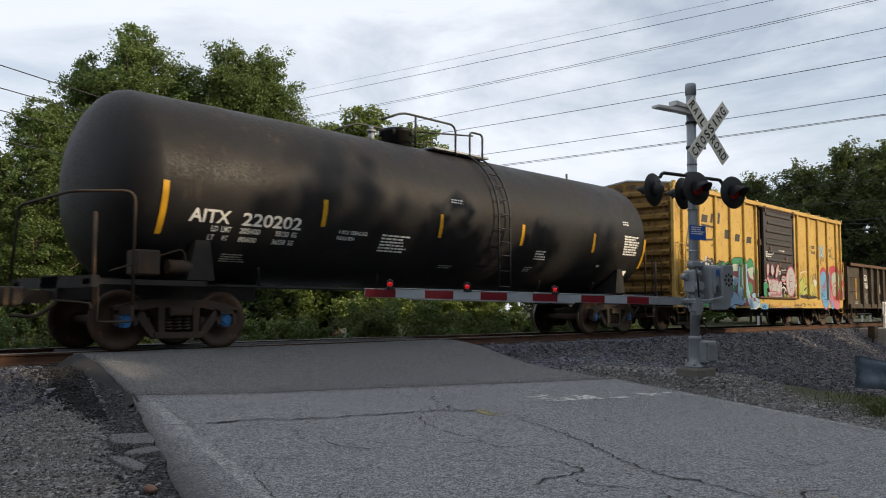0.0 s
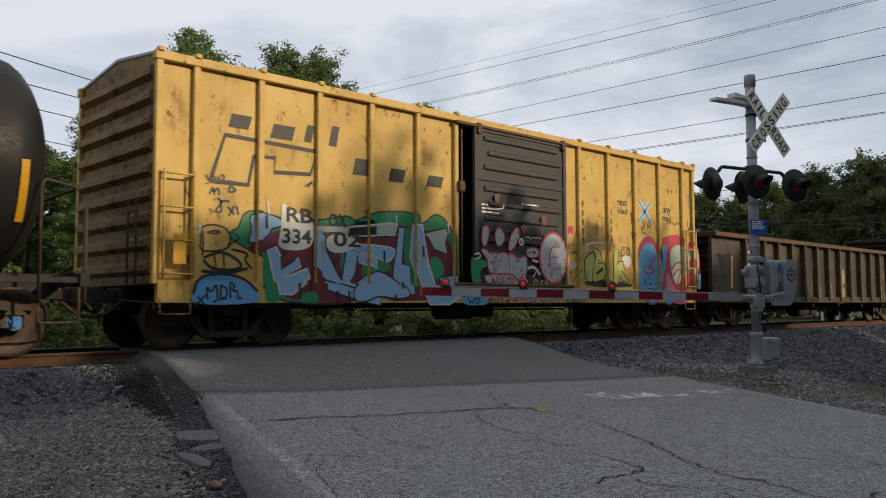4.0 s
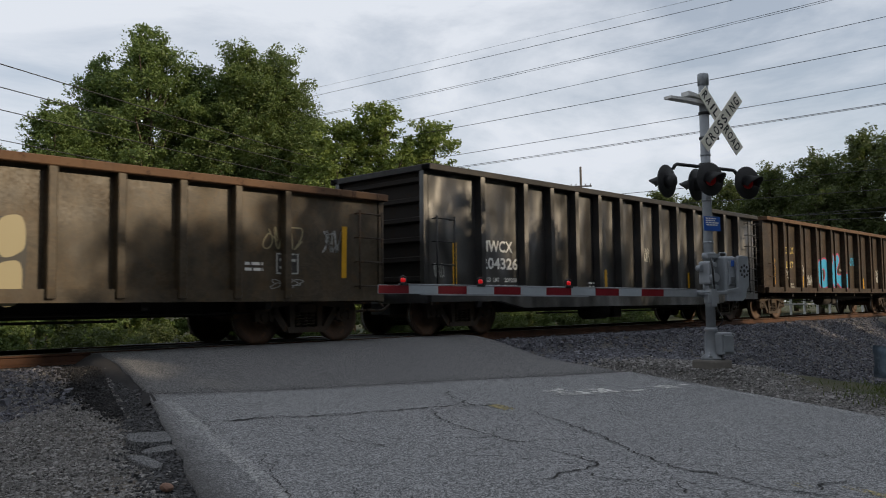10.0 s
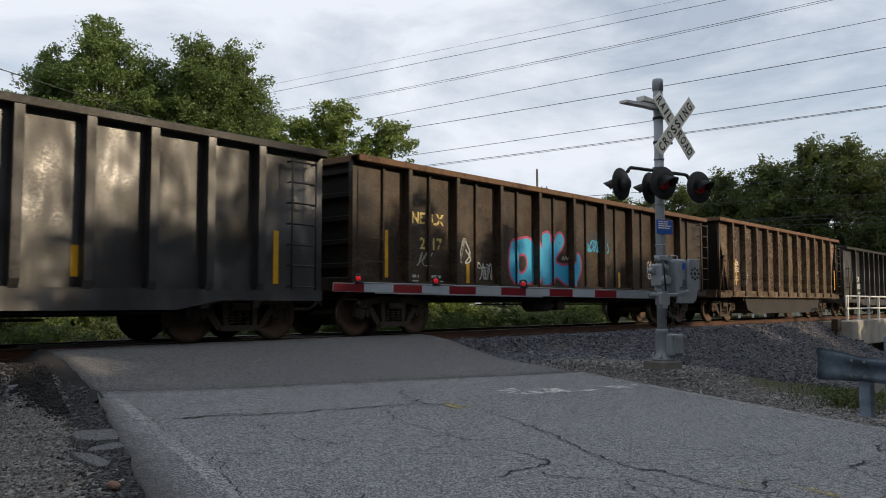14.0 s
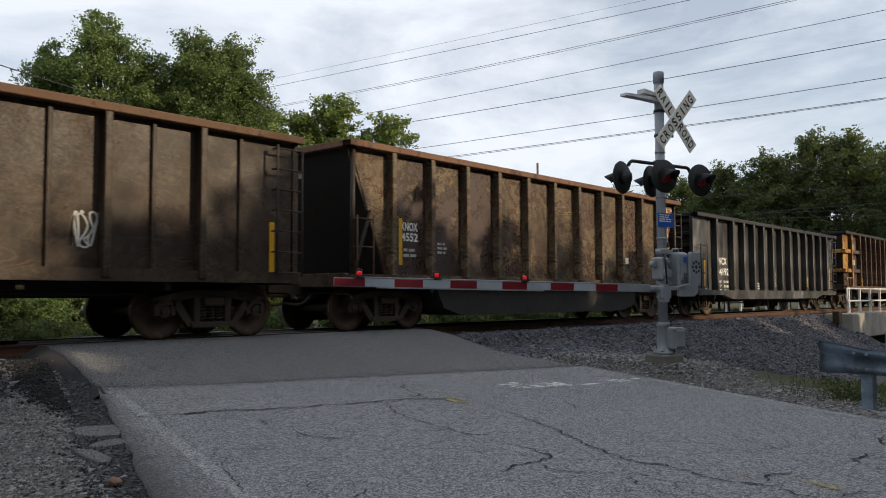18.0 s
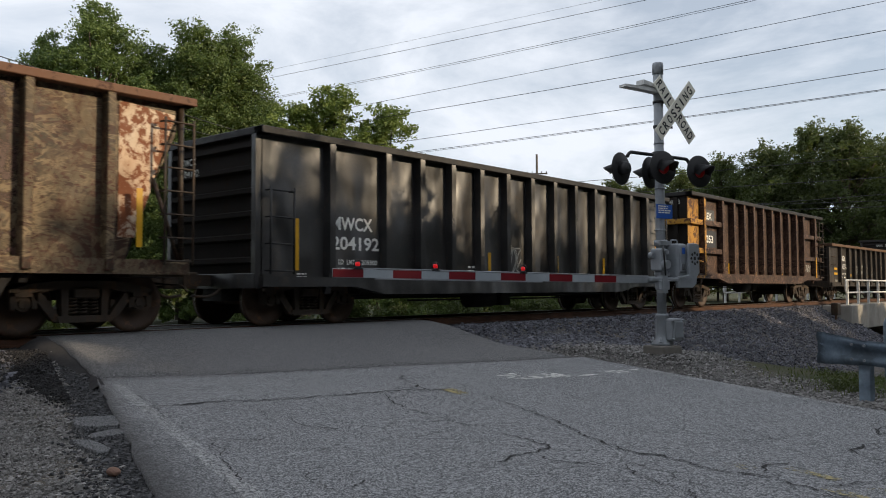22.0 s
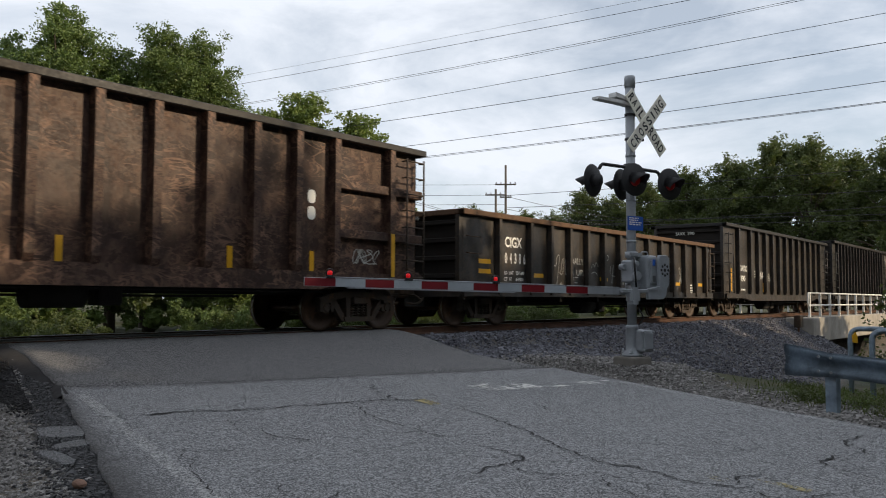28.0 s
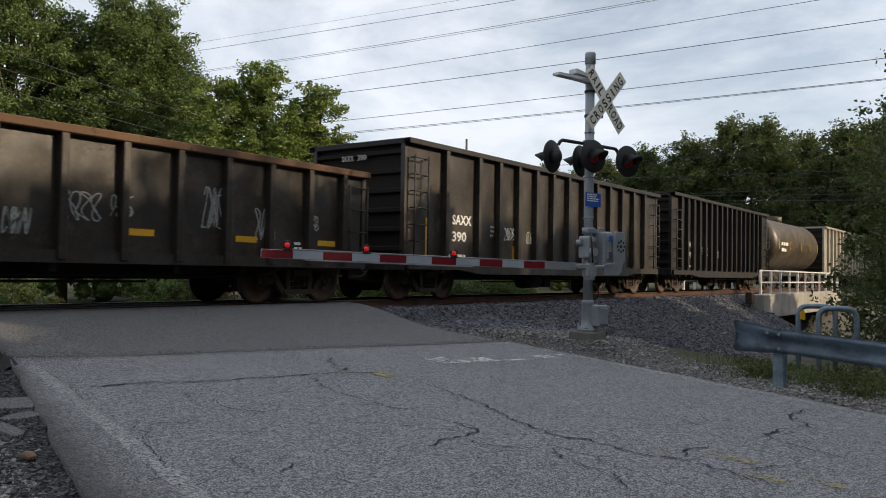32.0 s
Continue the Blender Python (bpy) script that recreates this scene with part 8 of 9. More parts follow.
# last cars in sight: a brown tank car and a pale hopper
X0 = 189.5
t2 = thing("tank_car", "dirty brown-black tank car far down the track", "tank car", pose(X0, LANE, 0), "cars of the train")
CARS.append((t2, X0))
tank_shell(t2, 1.2, 11.4, 1.5, 2.6, M["gon_brown"])
for x in (1.4, 4.0, 6.6, 9.0, 11.2):
    stripe(t2, x, 2.3, 2.8, -1.51, 0.12)
bars(1.9, 2.5, 2, 1.6, 0.18, -1.51, TXT, t2, None, 140)
bm = bmesh.new()
box(bm, 0.3, 12.3, -0.4, 0.4, 0.78, 1.15)
box(bm, 0.3, 0.42, -1.5, 1.5, 0.95, 1.13)
box(bm, 12.2, 12.32, -1.5, 1.5, 0.95, 1.13)
part("draft_sill", bm, M["under"], t2)
bm = bmesh.new()
lathe(bm, [(0.02, 4.0), (0.45, 4.0), (0.45, 4.4), (0.02, 4.45)], (6.3, 0, 0), "z", 20)
part("dome", bm, M["gon_brown"], t2)
for x in (2.0, 10.6):
    truck(t2, x)
coupler(t2, 0.35, -1)
coupler(t2, 12.25, 1)
M["hopper"] = car_paint("pale_hopper_paint", (0.42, 0.38, 0.30), (0.36, 0.32, 0.25), (0.2, 0.12, 0.06), 0.3, 0.6)
for X0 in (203.1, 220.1):
    gondola("hopper_car", "pale grey hopper car far down the track", X0, 15.8, 0.9, 4.2, [1.0 + 1.25 * k for k in range(12)], M["hopper"], M["hopper"])

# ---- crossing signal with gate ----
MX, MY = 12.37, 6.05
FACE = -70.0  # heading of the gate arm from the mast, degrees from +y towards +x


def flasher(name, sig, x, y, z, hood, lens):
    """A round black backing plate, a hooded red lens, and the lamp case behind; faces local -y when hood is -1."""
    bm = bmesh.new()
    lathe(bm, [(0.02, 0), (0.255, 0), (0.265, 0.012 * hood), (0.255, 0.02 * hood), (0.02, 0.02 * hood)], (0, 0, 0), "y", 32)
    head = part("backing_plate", bm, M["black"], sig)
    head.matrix_basis = pose(x, y, z, 0, 0, -8 if hood < 0 else 11)
    x = y = z = 0
    bm = bmesh.new()
    n = 16
    ring = []
    for k in range(n + 1):
        a = math.pi * (-0.08 + 1.16 * k / n)
        ln = 0.33 * (0.45 + 0.55 * math.sin(max(0, min(math.pi, a))))
        ring.append([bm.verts.new((x + r * math.cos(a), y + hood * d, z + r * math.sin(a) - (0.06 if d > 0.02 else 0))) for r, d in ((0.125, 0.02), (0.115, ln), (0.105, ln), (0.115, 0.02))])
    for a, b in zip(ring, ring[1:]):
        for k in range(4):
            bm.faces.new((a[k], b[k], b[(k + 1) % 4], a[(k + 1) % 4])).smooth = True
    bm.faces.new(ring[0])
    bm.faces.new(ring[-1][::-1])
    bmesh.ops.recalc_face_normals(bm, faces=bm.faces[:])
    part("hood", bm, M["black"], head)
    bm = bmesh.new()
    lathe(bm, [(0.105, 0.02 * hood), (0.10, 0.035 * hood), (0.06, 0.05 * hood), (0.01, 0.055 * hood)], (x, y, z), "y", 20)
    part("lens", bm, lens, head, "red lens")
    bm = bmesh.new()
    lathe(bm, [(0.02, 0), (0.11, 0), (0.10, -0.12 * hood), (0.05, -0.15 * hood), (0.02, -0.15 * hood)], (x, y, z), "y", 18)
    part("lamp_case", bm, M["black"], head)
    return head


def signal(m, arm=True, label=""):
    """A crossing mast; local +x lies along the road's right, the lamps face local -y."""
    sig = thing("crossing_signal", label, "crossing signal", m, "crossing signals")
    bm = bmesh.new()
    cyl(bm, (0, 0, 0.1), (0, 0, 4.55), 0.076, 20)
    lathe(bm, [(0.02, 4.50), (0.088, 4.50), (0.088, 4.66), (0.08, 4.685), (0.02, 4.69)], (0, 0, 0), "z", 20)
    part("mast", bm, M["galv"], sig, "galvanised steel mast")
    bm = bmesh.new()
    rbox(bm, -0.22, 0.22, -0.22, 0.22, -0.45, 0.115, 0.03, 2)
    part("foundation", bm, M["found"], sig)
    bm = bmesh.new()
    lathe(bm, [(0.08, 0.62), (0.10, 0.60), (0.10, 0.56), (0.09, 0.55), (0.095, 0.28), (0.11, 0.20), (0.17, 0.15), (0.17, 0.115), (0.02, 0.115)], (0, 0, 0), "z", 20)
    part("mast_base", bm, M["alu"], sig, "grey cast mast base")
    for t in (0.5, 2.1, 3.7, 5.2):
        bm = bmesh.new()
        cyl(bm, (0.145 * math.cos(t), 0.145 * math.sin(t), 0.12), (0.145 * math.cos(t), 0.145 * math.sin(t), 0.24), 0.016, 6)
        cyl(bm, (0.145 * math.cos(t), 0.145 * math.sin(t), 0.16), (0.145 * math.cos(t), 0.145 * math.sin(t), 0.19), 0.03, 6)
        part("anchor_bolt", bm, M["galv"], sig)
    bm = bmesh.new()
    rbox(bm, -0.02, 0.27, -0.22, 0.14, 0.19, 0.54, 0.03, 2)
    rbox(bm, 0.02, 0.23, -0.245, -0.21, 0.23, 0.50, 0.015, 2)
    case = part("junction_box", bm, M["alu"], sig, "grey cast junction box")
    for dz in (0.22, 0.51):
        for dx in (0.01, 0.24):
            bm = bmesh.new()
            cyl(bm, (dx, -0.25, dz), (dx, -0.215, dz), 0.02, 6)
            part("bolt", bm, M["galv"], case)
    bm = bmesh.new()
    rbox(bm, 0.265, 0.30, -0.12, 0.05, 0.27, 0.46, 0.012, 1)
    part("latch", bm, M["alu"], case)
    # crossbuck
    zc = 3.92
    for k, (a, w1) in enumerate(((-47, "RAIL   ROAD"), (47, "CROSSING"))):
        bm = bmesh.new()
        rbox(bm, -0.62, 0.62, -0.008, 0.008, -0.113, 0.113, 0.004, 1)
        blade = part("crossbuck_blade", bm, M["white"], sig, "white reflective crossbuck blade")
        blade.matrix_basis = pose(0.25, -0.12 - 0.02 * k, zc) @ Matrix.Rotation(radians(-a), 4, "Y")
        if k == 1:
            for i, ch in enumerate("CROSSING"):
                lettering(ch, -0.565 + 0.144 * i + (0.03 if ch == "I" else 0), -0.072, 0.145, -0.011, M["sign_black"], blade, 0.034 if ch == "I" else 0.100)
        else:
            for x, word in ((-0.575, "RAIL"), (0.125, "ROAD")):
                for i, ch in enumerate(word):
                    lettering(ch, x + 0.118 * i + (0.03 if ch == "I" else 0), -0.072, 0.145, -0.011, M["sign_black"], blade, 0.034 if ch == "I" else 0.095)
    for z in (zc + 0.12, zc - 0.28):
        bm = bmesh.new()
        lathe(bm, [(0.076, z - 0.02), (0.09, z - 0.02), (0.09, z + 0.02), (0.076, z + 0.02)], (0, 0, 0), "z", 16)
        box(bm, 0.0, 0.22, -0.10, -0.07, z - 0.02, z + 0.02)
        part("clamp", bm, M["black"], sig)
    # cross-arm lamps
    zl = 2.93
    bm = bmesh.new()
    tube(bm, bent([(-0.74, 0, zl + 0.16), (-0.68, 0, zl + 0.24), (0.68, 0, zl + 0.24), (0.74, 0, zl + 0.16)], 0.05), 0.028, 8)
    lathe(bm, [(0.076, zl + 0.18), (0.11, zl + 0.18), (0.11, zl + 0.30), (0.076, zl + 0.30)], (0, 0, 0), "z", 14)
    part("cross_arm", bm, M["black"], sig)
    flasher("front_flasher", sig, 0.66, -0.25, zl, -1, M["lens_dim"])
    flasher("front_flasher", sig, -0.21, -0.25, zl, -1, M["lens_dim"])
    flasher("rear_flasher", sig, -0.66, 0.20, zl, 1, M["lens_dim"])
    flasher("rear_flasher", sig, 0.08, 0.25, zl, 1, M["lens_dim"])
    # blue sign
    bm = bmesh.new()
    rbox(bm, -0.19, 0.19, -0.094, -0.086, 2.14, 2.37, 0.004, 1)
    plate = part("notice", bm, M["sign_blue"], sig, "small blue notice plate")
    bars(-0.15, 2.33, 4, 0.3, 0.018, -0.0945, M["white"], plate, None, 3)
    # side light on a short arm
    bm = bmesh.new()
    prism(bm, [(-0.82, 4.185), (-0.30, 4.185), (0.0, 4.175), (0.0, 4.235), (-0.30, 4.24), (-0.82, 4.225)], -0.07, 0.07)
    prism(bm, [(-0.42, 4.275), (-0.08, 4.245), (-0.08, 4.30), (-0.42, 4.345)], -0.08, 0.08)
    bmesh.ops.recalc_face_normals(bm, faces=bm.faces[:])
    part("side_bracket", bm, M["pale_metal"], sig, "pale flat metal bracket")
    if not arm:
        return sig
    # gate machine
    bm = bmesh.new()
    rbox(bm, 0.09, 0.34, -0.26, 0.10, 1.16, 1.74, 0.05, 3)
    machine = part("gate_machine", bm, M["alu"], sig, "grey gate machine housing")
    bm = bmesh.new()
    rbox(bm, 0.13, 0.30, -0.285, -0.255, 1.28, 1.66, 0.015, 2)
    part("cover", bm, M["alu"], machine)
    bm = bmesh.new()
    tube(bm, bent([(0.12, -0.1, 1.73), (0.12, -0.1, 1.80), (0.28, -0.1, 1.80), (0.28, -0.1, 1.73)], 0.04, 3), 0.012, 6)
    part("lifting_eye", bm, M["galv"], machine)
    bm = bmesh.new()
    prism(bm, [(-0.02, 1.03), (0.34, 1.03), (0.42, 1.09), (0.44, 1.20), (0.50, 1.27), (0.50, 1.70), (0.47, 1.74), (0.27, 1.74), (0.25, 1.70), (0.25, 1.24), (-0.02, 1.20)], -0.36, -0.30)
    bmesh.ops.recalc_face_normals(bm, faces=bm.faces[:])
    bmesh.ops.bevel(bm, geom=bm.edges[:], offset=0.008, segments=1, affect="EDGES")
    plate = part("counterweight", bm, M["alu"], sig, "grey counterweight arm with bolt holes")
    for a in range(8):
        t = a * math.tau / 8
        bm = bmesh.new()
        cyl(bm, (0.385 + 0.085 * math.cos(t), -0.364, 1.50 + 0.085 * math.sin(t)), (0.385 + 0.085 * math.cos(t), -0.35, 1.50 + 0.085 * math.sin(t)), 0.022, 10)
        part("bolt_hole", bm, M["black"], plate)
    bm = bmesh.new()
    cyl(bm, (0.385, -0.364, 1.50), (0.385, -0.35, 1.50), 0.028, 10)
    part("bolt_hole", bm, M["black"], plate)
    for z in (1.62, 1.36):
        bm = bmesh.new()
        rbox(bm, 0.17, 0.23, -0.305, -0.283, z - 0.05, z + 0.05, 0.006, 1)
        part("name_plate", bm, M["sign_blue"] if z > 1.5 else M["lens_grey"], machine)
    bm = bmesh.new()
    rbox(bm, -0.19, -0.06, -0.18, 0.06, 1.30, 1.66, 0.03, 2)
    motor = part("gate_motor", bm, M["galv"], sig, "worn grey motor case")
    for x, y, z, r in ((-0.13, -0.26, 1.40, 0.07), (-0.22, -0.05, 1.55, 0.05), (-0.10, -0.22, 1.60, 0.04)):
        bm = bmesh.new()
        cyl(bm, (x, y, z), (x, y + 0.09, z), r, 12)
        part("cap", bm, M["galv"], motor)
    bm = bmesh.new()
    tube(bm, bent([(-0.12, -0.15, 1.70), (-0.22, -0.25, 1.60), (-0.18, -0.25, 1.20)], 0.05), 0.015, 5)
    part("conduit", bm, M["black"], motor)
    for z in (1.20, 1.70):
        bm = bmesh.new()
        lathe(bm, [(0.077, z), (0.105, z), (0.105, z + 0.10), (0.077, z + 0.10)], (0, 0, 0), "z", 16)
        box(bm, -0.14, 0.14, -0.11, -0.08, z + 0.02, z + 0.08)
        part("gate_bracket", bm, M["galv"], sig)
    for z in (3.35, 2.62, 1.95):
        bm = bmesh.new()
        lathe(bm, [(0.0765, z), (0.084, z), (0.084, z + 0.03), (0.0765, z + 0.03)], (0, 0, 0), "z", 16)
        part("band", bm, M["galv"], sig)
    bm = bmesh.new()
    rbox(bm, -0.62, 0.25, -0.36, -0.28, 1.13, 1.19, 0.01, 1)
    rbox(bm, -0.46, -0.22, -0.37, -0.27, 1.00, 1.15, 0.012, 1)
    box(bm, -0.40, -0.28, -0.375, -0.265, 0.95, 1.22)
    part("arm_root", bm, M["galv"], sig)
    bm = bmesh.new()
    tube(bm, bent([(0.10, -0.05, 0.9), (0.16, -0.12, 0.72), (0.09, -0.06, 0.62)], 0.1), 0.012, 5)
    part("cable", bm, M["black"], sig)
    lift = pose(0, 0, 0.15, 0, 0.85, -5)
    arm_ob = part("gate_arm", rbox(bmesh.new(), -5.78, -0.45, -0.335, -0.305, 0.94, 1.05, 0.006, 1), M["galv"], sig, "red and white striped gate arm, lowered")
    arm_ob.matrix_basis = lift
    for k in range(11):
        x1 = -5.78 + 0.412 * k
        bm = bmesh.new()
        box(bm, x1 + 0.002, x1 + 0.410, -0.3405, -0.3365, 0.945, 1.045)
        part("stripe", bm, M["arm_red"] if k % 2 == 0 else M["arm_white"], arm_ob)
    bm = bmesh.new()
    rbox(bm, -5.2, -2.6, -0.345, -0.295, 0.925, 0.94, 0.003, 1)
    tube(bm, [(-5.5, -0.33, 1.06), (-0.6, -0.33, 1.055)], 0.008, 5)
    part("stiffener", bm, M["galv"], arm_ob)
    for x in (-5.44, -4.33, -2.93):
        bm = bmesh.new()
        cyl(bm, (x, -0.32, 1.05), (x, -0.32, 1.085), 0.045, 10)
        box(bm, x - 0.012, x + 0.012, -0.37, -0.27, 1.05, 1.075)
        box(bm, x - 0.06, x + 0.06, -0.345, -0.295, 1.045, 1.065)
        base = part("lamp_base", bm, M["black"], arm_ob)
        bm = bmesh.new()
        lathe(bm, [(0.01, 1.085), (0.030, 1.09), (0.034, 1.11), (0.028, 1.135), (0.01, 1.142)], (x, -0.32, 0), "z", 16)
        part("lamp_lens", bm, M["lamp_red"], base, "lit red gate lamp")
        for a in range(4):
            bm = bmesh.new()
            t = a * 1.571 + 0.4
            tube(bm, bent([(x + 0.055 * math.cos(t), -0.32 + 0.055 * math.sin(t), 1.07), (x + 0.055 * math.cos(t), -0.32 + 0.055 * math.sin(t), 1.15), (x, -0.32, 1.165)], 0.02, 2), 0.008, 4)
            part("guard_rod", bm, M["black"], base)
    return sig


ZM = -0.38
signal(pose(MX, MY, ZM, 0, 0, -15.0), True, "railroad crossing mast with crossbuck, dark flashers and a lowered gate arm")
fx, fy = 4.3, 19.6
signal(pose(fx, fy, land_z(fx, fy) + 0.02, 0, 0, 160.0), False, "railroad crossing mast on the far side of the track")

# ---- guardrail, hoops ----
GV = 10.15
rail_th = thing("guardrail", "weathered blue-grey steel guardrail with a flared end", "guardrail")


def guard_point(u, dv=0.0):
    p = U * u + N * (GV + dv)
    return Vector((p.x, p.y, -0.03 + 0.05 * (p.y - 3.0)))


bm = bmesh.new()
prof = [(0.0, 0.0), (0.035, -0.03), (0.035, -0.07), (-0.04, -0.11), (-0.045, -0.155), (-0.04, -0.20), (0.035, -0.24), (0.035, -0.28), (0.0, -0.312)]
rows = []
us = [6.98, 6.84, 6.66, 6.46, 6.30, 5.9, 5.4] + [5.0 - k for k in range(14)]
for i, u in enumerate(us):
    p = guard_point(u)
    flare = (1.36, 1.33, 1.22, 1.12)[i] if i < 4 else 1.0
    push = (0.05, 0.04, 0.02, 0.0)[i] if i < 4 else 0.0
    ring = []
    for d, z in prof:
        dd = d * (0.35 if i < 3 else 1)
        q = Vector((p.x, p.y)) + N * (-dd + push)
        ring.append(bm.verts.new((q.x, q.y, p.z + (z + 0.156) * flare - 0.156)))
    rows.append(ring)
for a, b in zip(rows, rows[1:]):
    for k in range(len(prof) - 1):
        bm.faces.new((a[k], a[k + 1], b[k + 1], b[k])).smooth = True
bmesh.ops.solidify(bm, geom=bm.faces[:], thickness=0.006)
part("beam", bm, M["galv_blue"], rail_th, "W-shaped steel beam")
bm = bmesh.new()
box(bm, -0.05, 0.05, -0.075, 0.075, -1.2, 0.0)
post_me = solid("post", bm, M["galv_blue"])
for k in range(7):
    p = guard_point(6.34 - 1.9 * k, 0.13)
    piece("post", post_me, rail_th, p.x, p.y, p.z - 0.02, pose(0, 0, 0, 0, 0, -17.8))
for u in (6.42, 6.25, 4.4, 2.5):
    for dz in (-0.06, -0.25):
        bm = bmesh.new()
        p = guard_point(u, -0.045)
        cyl(bm, (p.x, p.y, p.z + dz), (p.x - 0.02, p.y + 0.006, p.z + dz), 0.018, 8)
        part("bolt", bm, M["galv"], rail_th)
for hx, hy, top, wide in ((15.68, 3.24, 0.16, 0.31), (14.55, 2.70, 0.17, 0.29)):
    g = land_z(hx, hy)
    h = thing("pipe_hoop", "bent blue-grey steel pipe hoop", "barrier", pose(hx, hy, 0, 0, 0, -62), "hoops by the creek")
    bm = bmesh.new()
    tube(bm, bent([(-wide, 0, g - 0.2), (-wide, 0, top), (wide, 0, top), (wide, 0, g - 0.2)], 0.17, 6), 0.045, 10)
    part("pipe", bm, M["galv_blue"], h)
bm = bmesh.new()
prism(bm, [(-0.03, -0.17), (0.05, -0.18), (0.05, -0.06), (0.02, 0.0), (-0.04, -0.05)], -0.02, 0.02)
ob = new("yellow_sheet", solid("yellow_sheet", bm, M["stripe"]))
ob.matrix_basis = pose(15.52, 3.45, 0.10, 0, 0, -62)
tagged(ob, "small yellow plastic sheet hung on the pipe hoop", "plastic sheet")

# ---- bridge over the creek ----
br = thing("railway_bridge", "concrete railway bridge with white pipe railings", "bridge", kind="structure")
for s, y in ((-1, 10.6), (1, 16.2)):
    bm = bmesh.new()
    rbox(bm, 39.4, 58.4, y - 0.25, y + 0.25, -1.25, -0.12, 0.03, 1)
    part("girder", bm, M["concrete"], br)
    for x in (38.45, 58.2):
        bm = bmesh.new()
        rbox(bm, x, x + 1.0, y - 0.6, y + 0.6, -3.9, -0.12, 0.04, 1)
        part("abutment", bm, M["concrete"], br)
    bm = bmesh.new()
    for z in (0.42, 0.98):
        tube(bm, [(40.3, y, z), (58.6, y, z)], 0.04, 8)
    tube(bm, bent([(40.3, y, 0.98), (39.9, y, 0.98), (39.9, y, 0.42), (40.3, y, 0.42)], 0.1), 0.04, 8)
    part("rail_pipe", bm, M["rail_white"], br)
    bm = bmesh.new()
    box(bm, -0.05, 0.05, -0.05, 0.05, -0.13, 1.0)
    pm = solid("rail_post", bm, M["rail_white"])
    for k in range(11):
        piece("rail_post", pm, br, 40.1 + 1.82 * k, y, 0)
bm = bmesh.new()
box(bm, 38.9, 58.6, 10.8, 16.0, -0.75, -0.20)
part("deck", bm, M["concrete"], br)
bx2 = thing("track_marker", "rust-red box on a short post beside the track", "marker", pose(37.6, 10.4, land_z(37.6, 10.4)))
bm = bmesh.new()
rbox(bm, -0.24, 0.24, -0.14, 0.14, 0.2, 0.72, 0.03, 1)
part("case", bm, M["gon_dull"], bx2)
bm = bmesh.new()
box(bm, -0.04, 0.04, -0.04, 0.04, -0.15, 0.26)
part("post", bm, M["chord_rust"], bx2)


# ---- poles and wires ----
def pole(x, y, h, arms, label, heading=0.0):
    p = thing("utility_pole", label, "utility pole", pose(x, y, land_z(x, y), 0, 0, heading), "utility poles")
    bm = bmesh.new()
    cyl(bm, (0, 0, -0.3), (0, 0, h), 0.14, 12, 0.09)
    part("shaft", bm, M["wood_pole"], p)
    for z, w in arms:
        bm = bmesh.new()
        rbox(bm, -w, w, -0.16, -0.06, z - 0.06, z + 0.06, 0.01, 1)
        arm = part("crossarm", bm, M["wood_pole"], p)
        for x2 in (-w * 0.9, -w * 0.45, w * 0.45, w * 0.9):
            bm = bmesh.new()
            cyl(bm, (x2, -0.11, z + 0.06), (x2, -0.11, z + 0.2), 0.04, 8)
            part("insulator", bm, M["lens_grey"], arm)
    return p


def wire(a, b, sag, r=0.012, n=24):
    a, b = Vector(a), Vector(b)
    bm = bmesh.new()
    pts = [a.lerp(b, k / n) - Vector((0, 0, sag * 4 * (k / n) * (1 - k / n))) for k in range(n + 1)]
    tube(bm, pts, r, 5)
    ob = new("overhead_wire", solid("overhead_wire", bm, M["wire"]))
    return tagged(ob, "dark overhead power line wire", "wire", "overhead wires")


pole(22.6, 37.0, 11.6, ((11.2, 1.0),), "wooden utility pole behind the trees", -31)
for z0, z1, r, sag in ((10.68, 10.84, 0.005, 0.29), (10.30, 10.95, 0.009, 0.39), (9.42, 13.73, 0.009, 1.55), (9.37, 13.92, 0.008, 1.65), (8.10, 11.12, 0.009, 0.61), (7.64, 10.46, 0.011, 0.94), (6.46, 8.99, 0.01, 0.75), (6.03, 8.00, 0.01, 0.68), (5.96, 8.01, 0.008, 0.67)):
    wire((22.62, 36.8, z0 + 0.15), (31.22, -45.0, z1 + 0.15), sag, r)
for z0, z1, r in ((8.63, 5.60, 0.016), (7.46, 5.70, 0.015), (6.81, 5.15, 0.014), (6.1, 4.2, 0.012)):
    wire((-30.0, 11.4, z0 + 0.25), (57.8, 39.9, z1 + 1.4), 0.9, r)
P1 = (58.7, 40.0)
pole(P1[0], P1[1], 13.0, ((11.3, 0.9), (10.2, 0.5)), "tall wooden utility pole with crossarms beyond the track", -56)
pole(57.5, 40.2, 11.0, ((10.5, 0.9),), "shorter wooden utility pole with one crossarm", -56)
pole(92.0, 38.0, 10.6, ((9.8, 1.3), (8.8, 1.3)), "distant wooden utility pole with two crossarms", -67)
for z0, z1 in ((9.56, 10.87), (8.49, 8.85), (6.6, 8.41), (6.93, 6.2), (7.3, 6.7)):
    wire((58.7, 40.0, z0), (70.5, -14.0, z1), 0.25, 0.022)
for z0, z1 in ((9.5, 9.5), (8.4, 9.0)):
    wire((58.7, 40.0, z0), (92.0, 38.0, z1), 0.5, 0.02)
for z in (10.5, 9.6, 8.8, 8.0):
    wire((58.7, 40.0, z), (14.0, 84.0, z + 0.6), 0.6, 0.016)


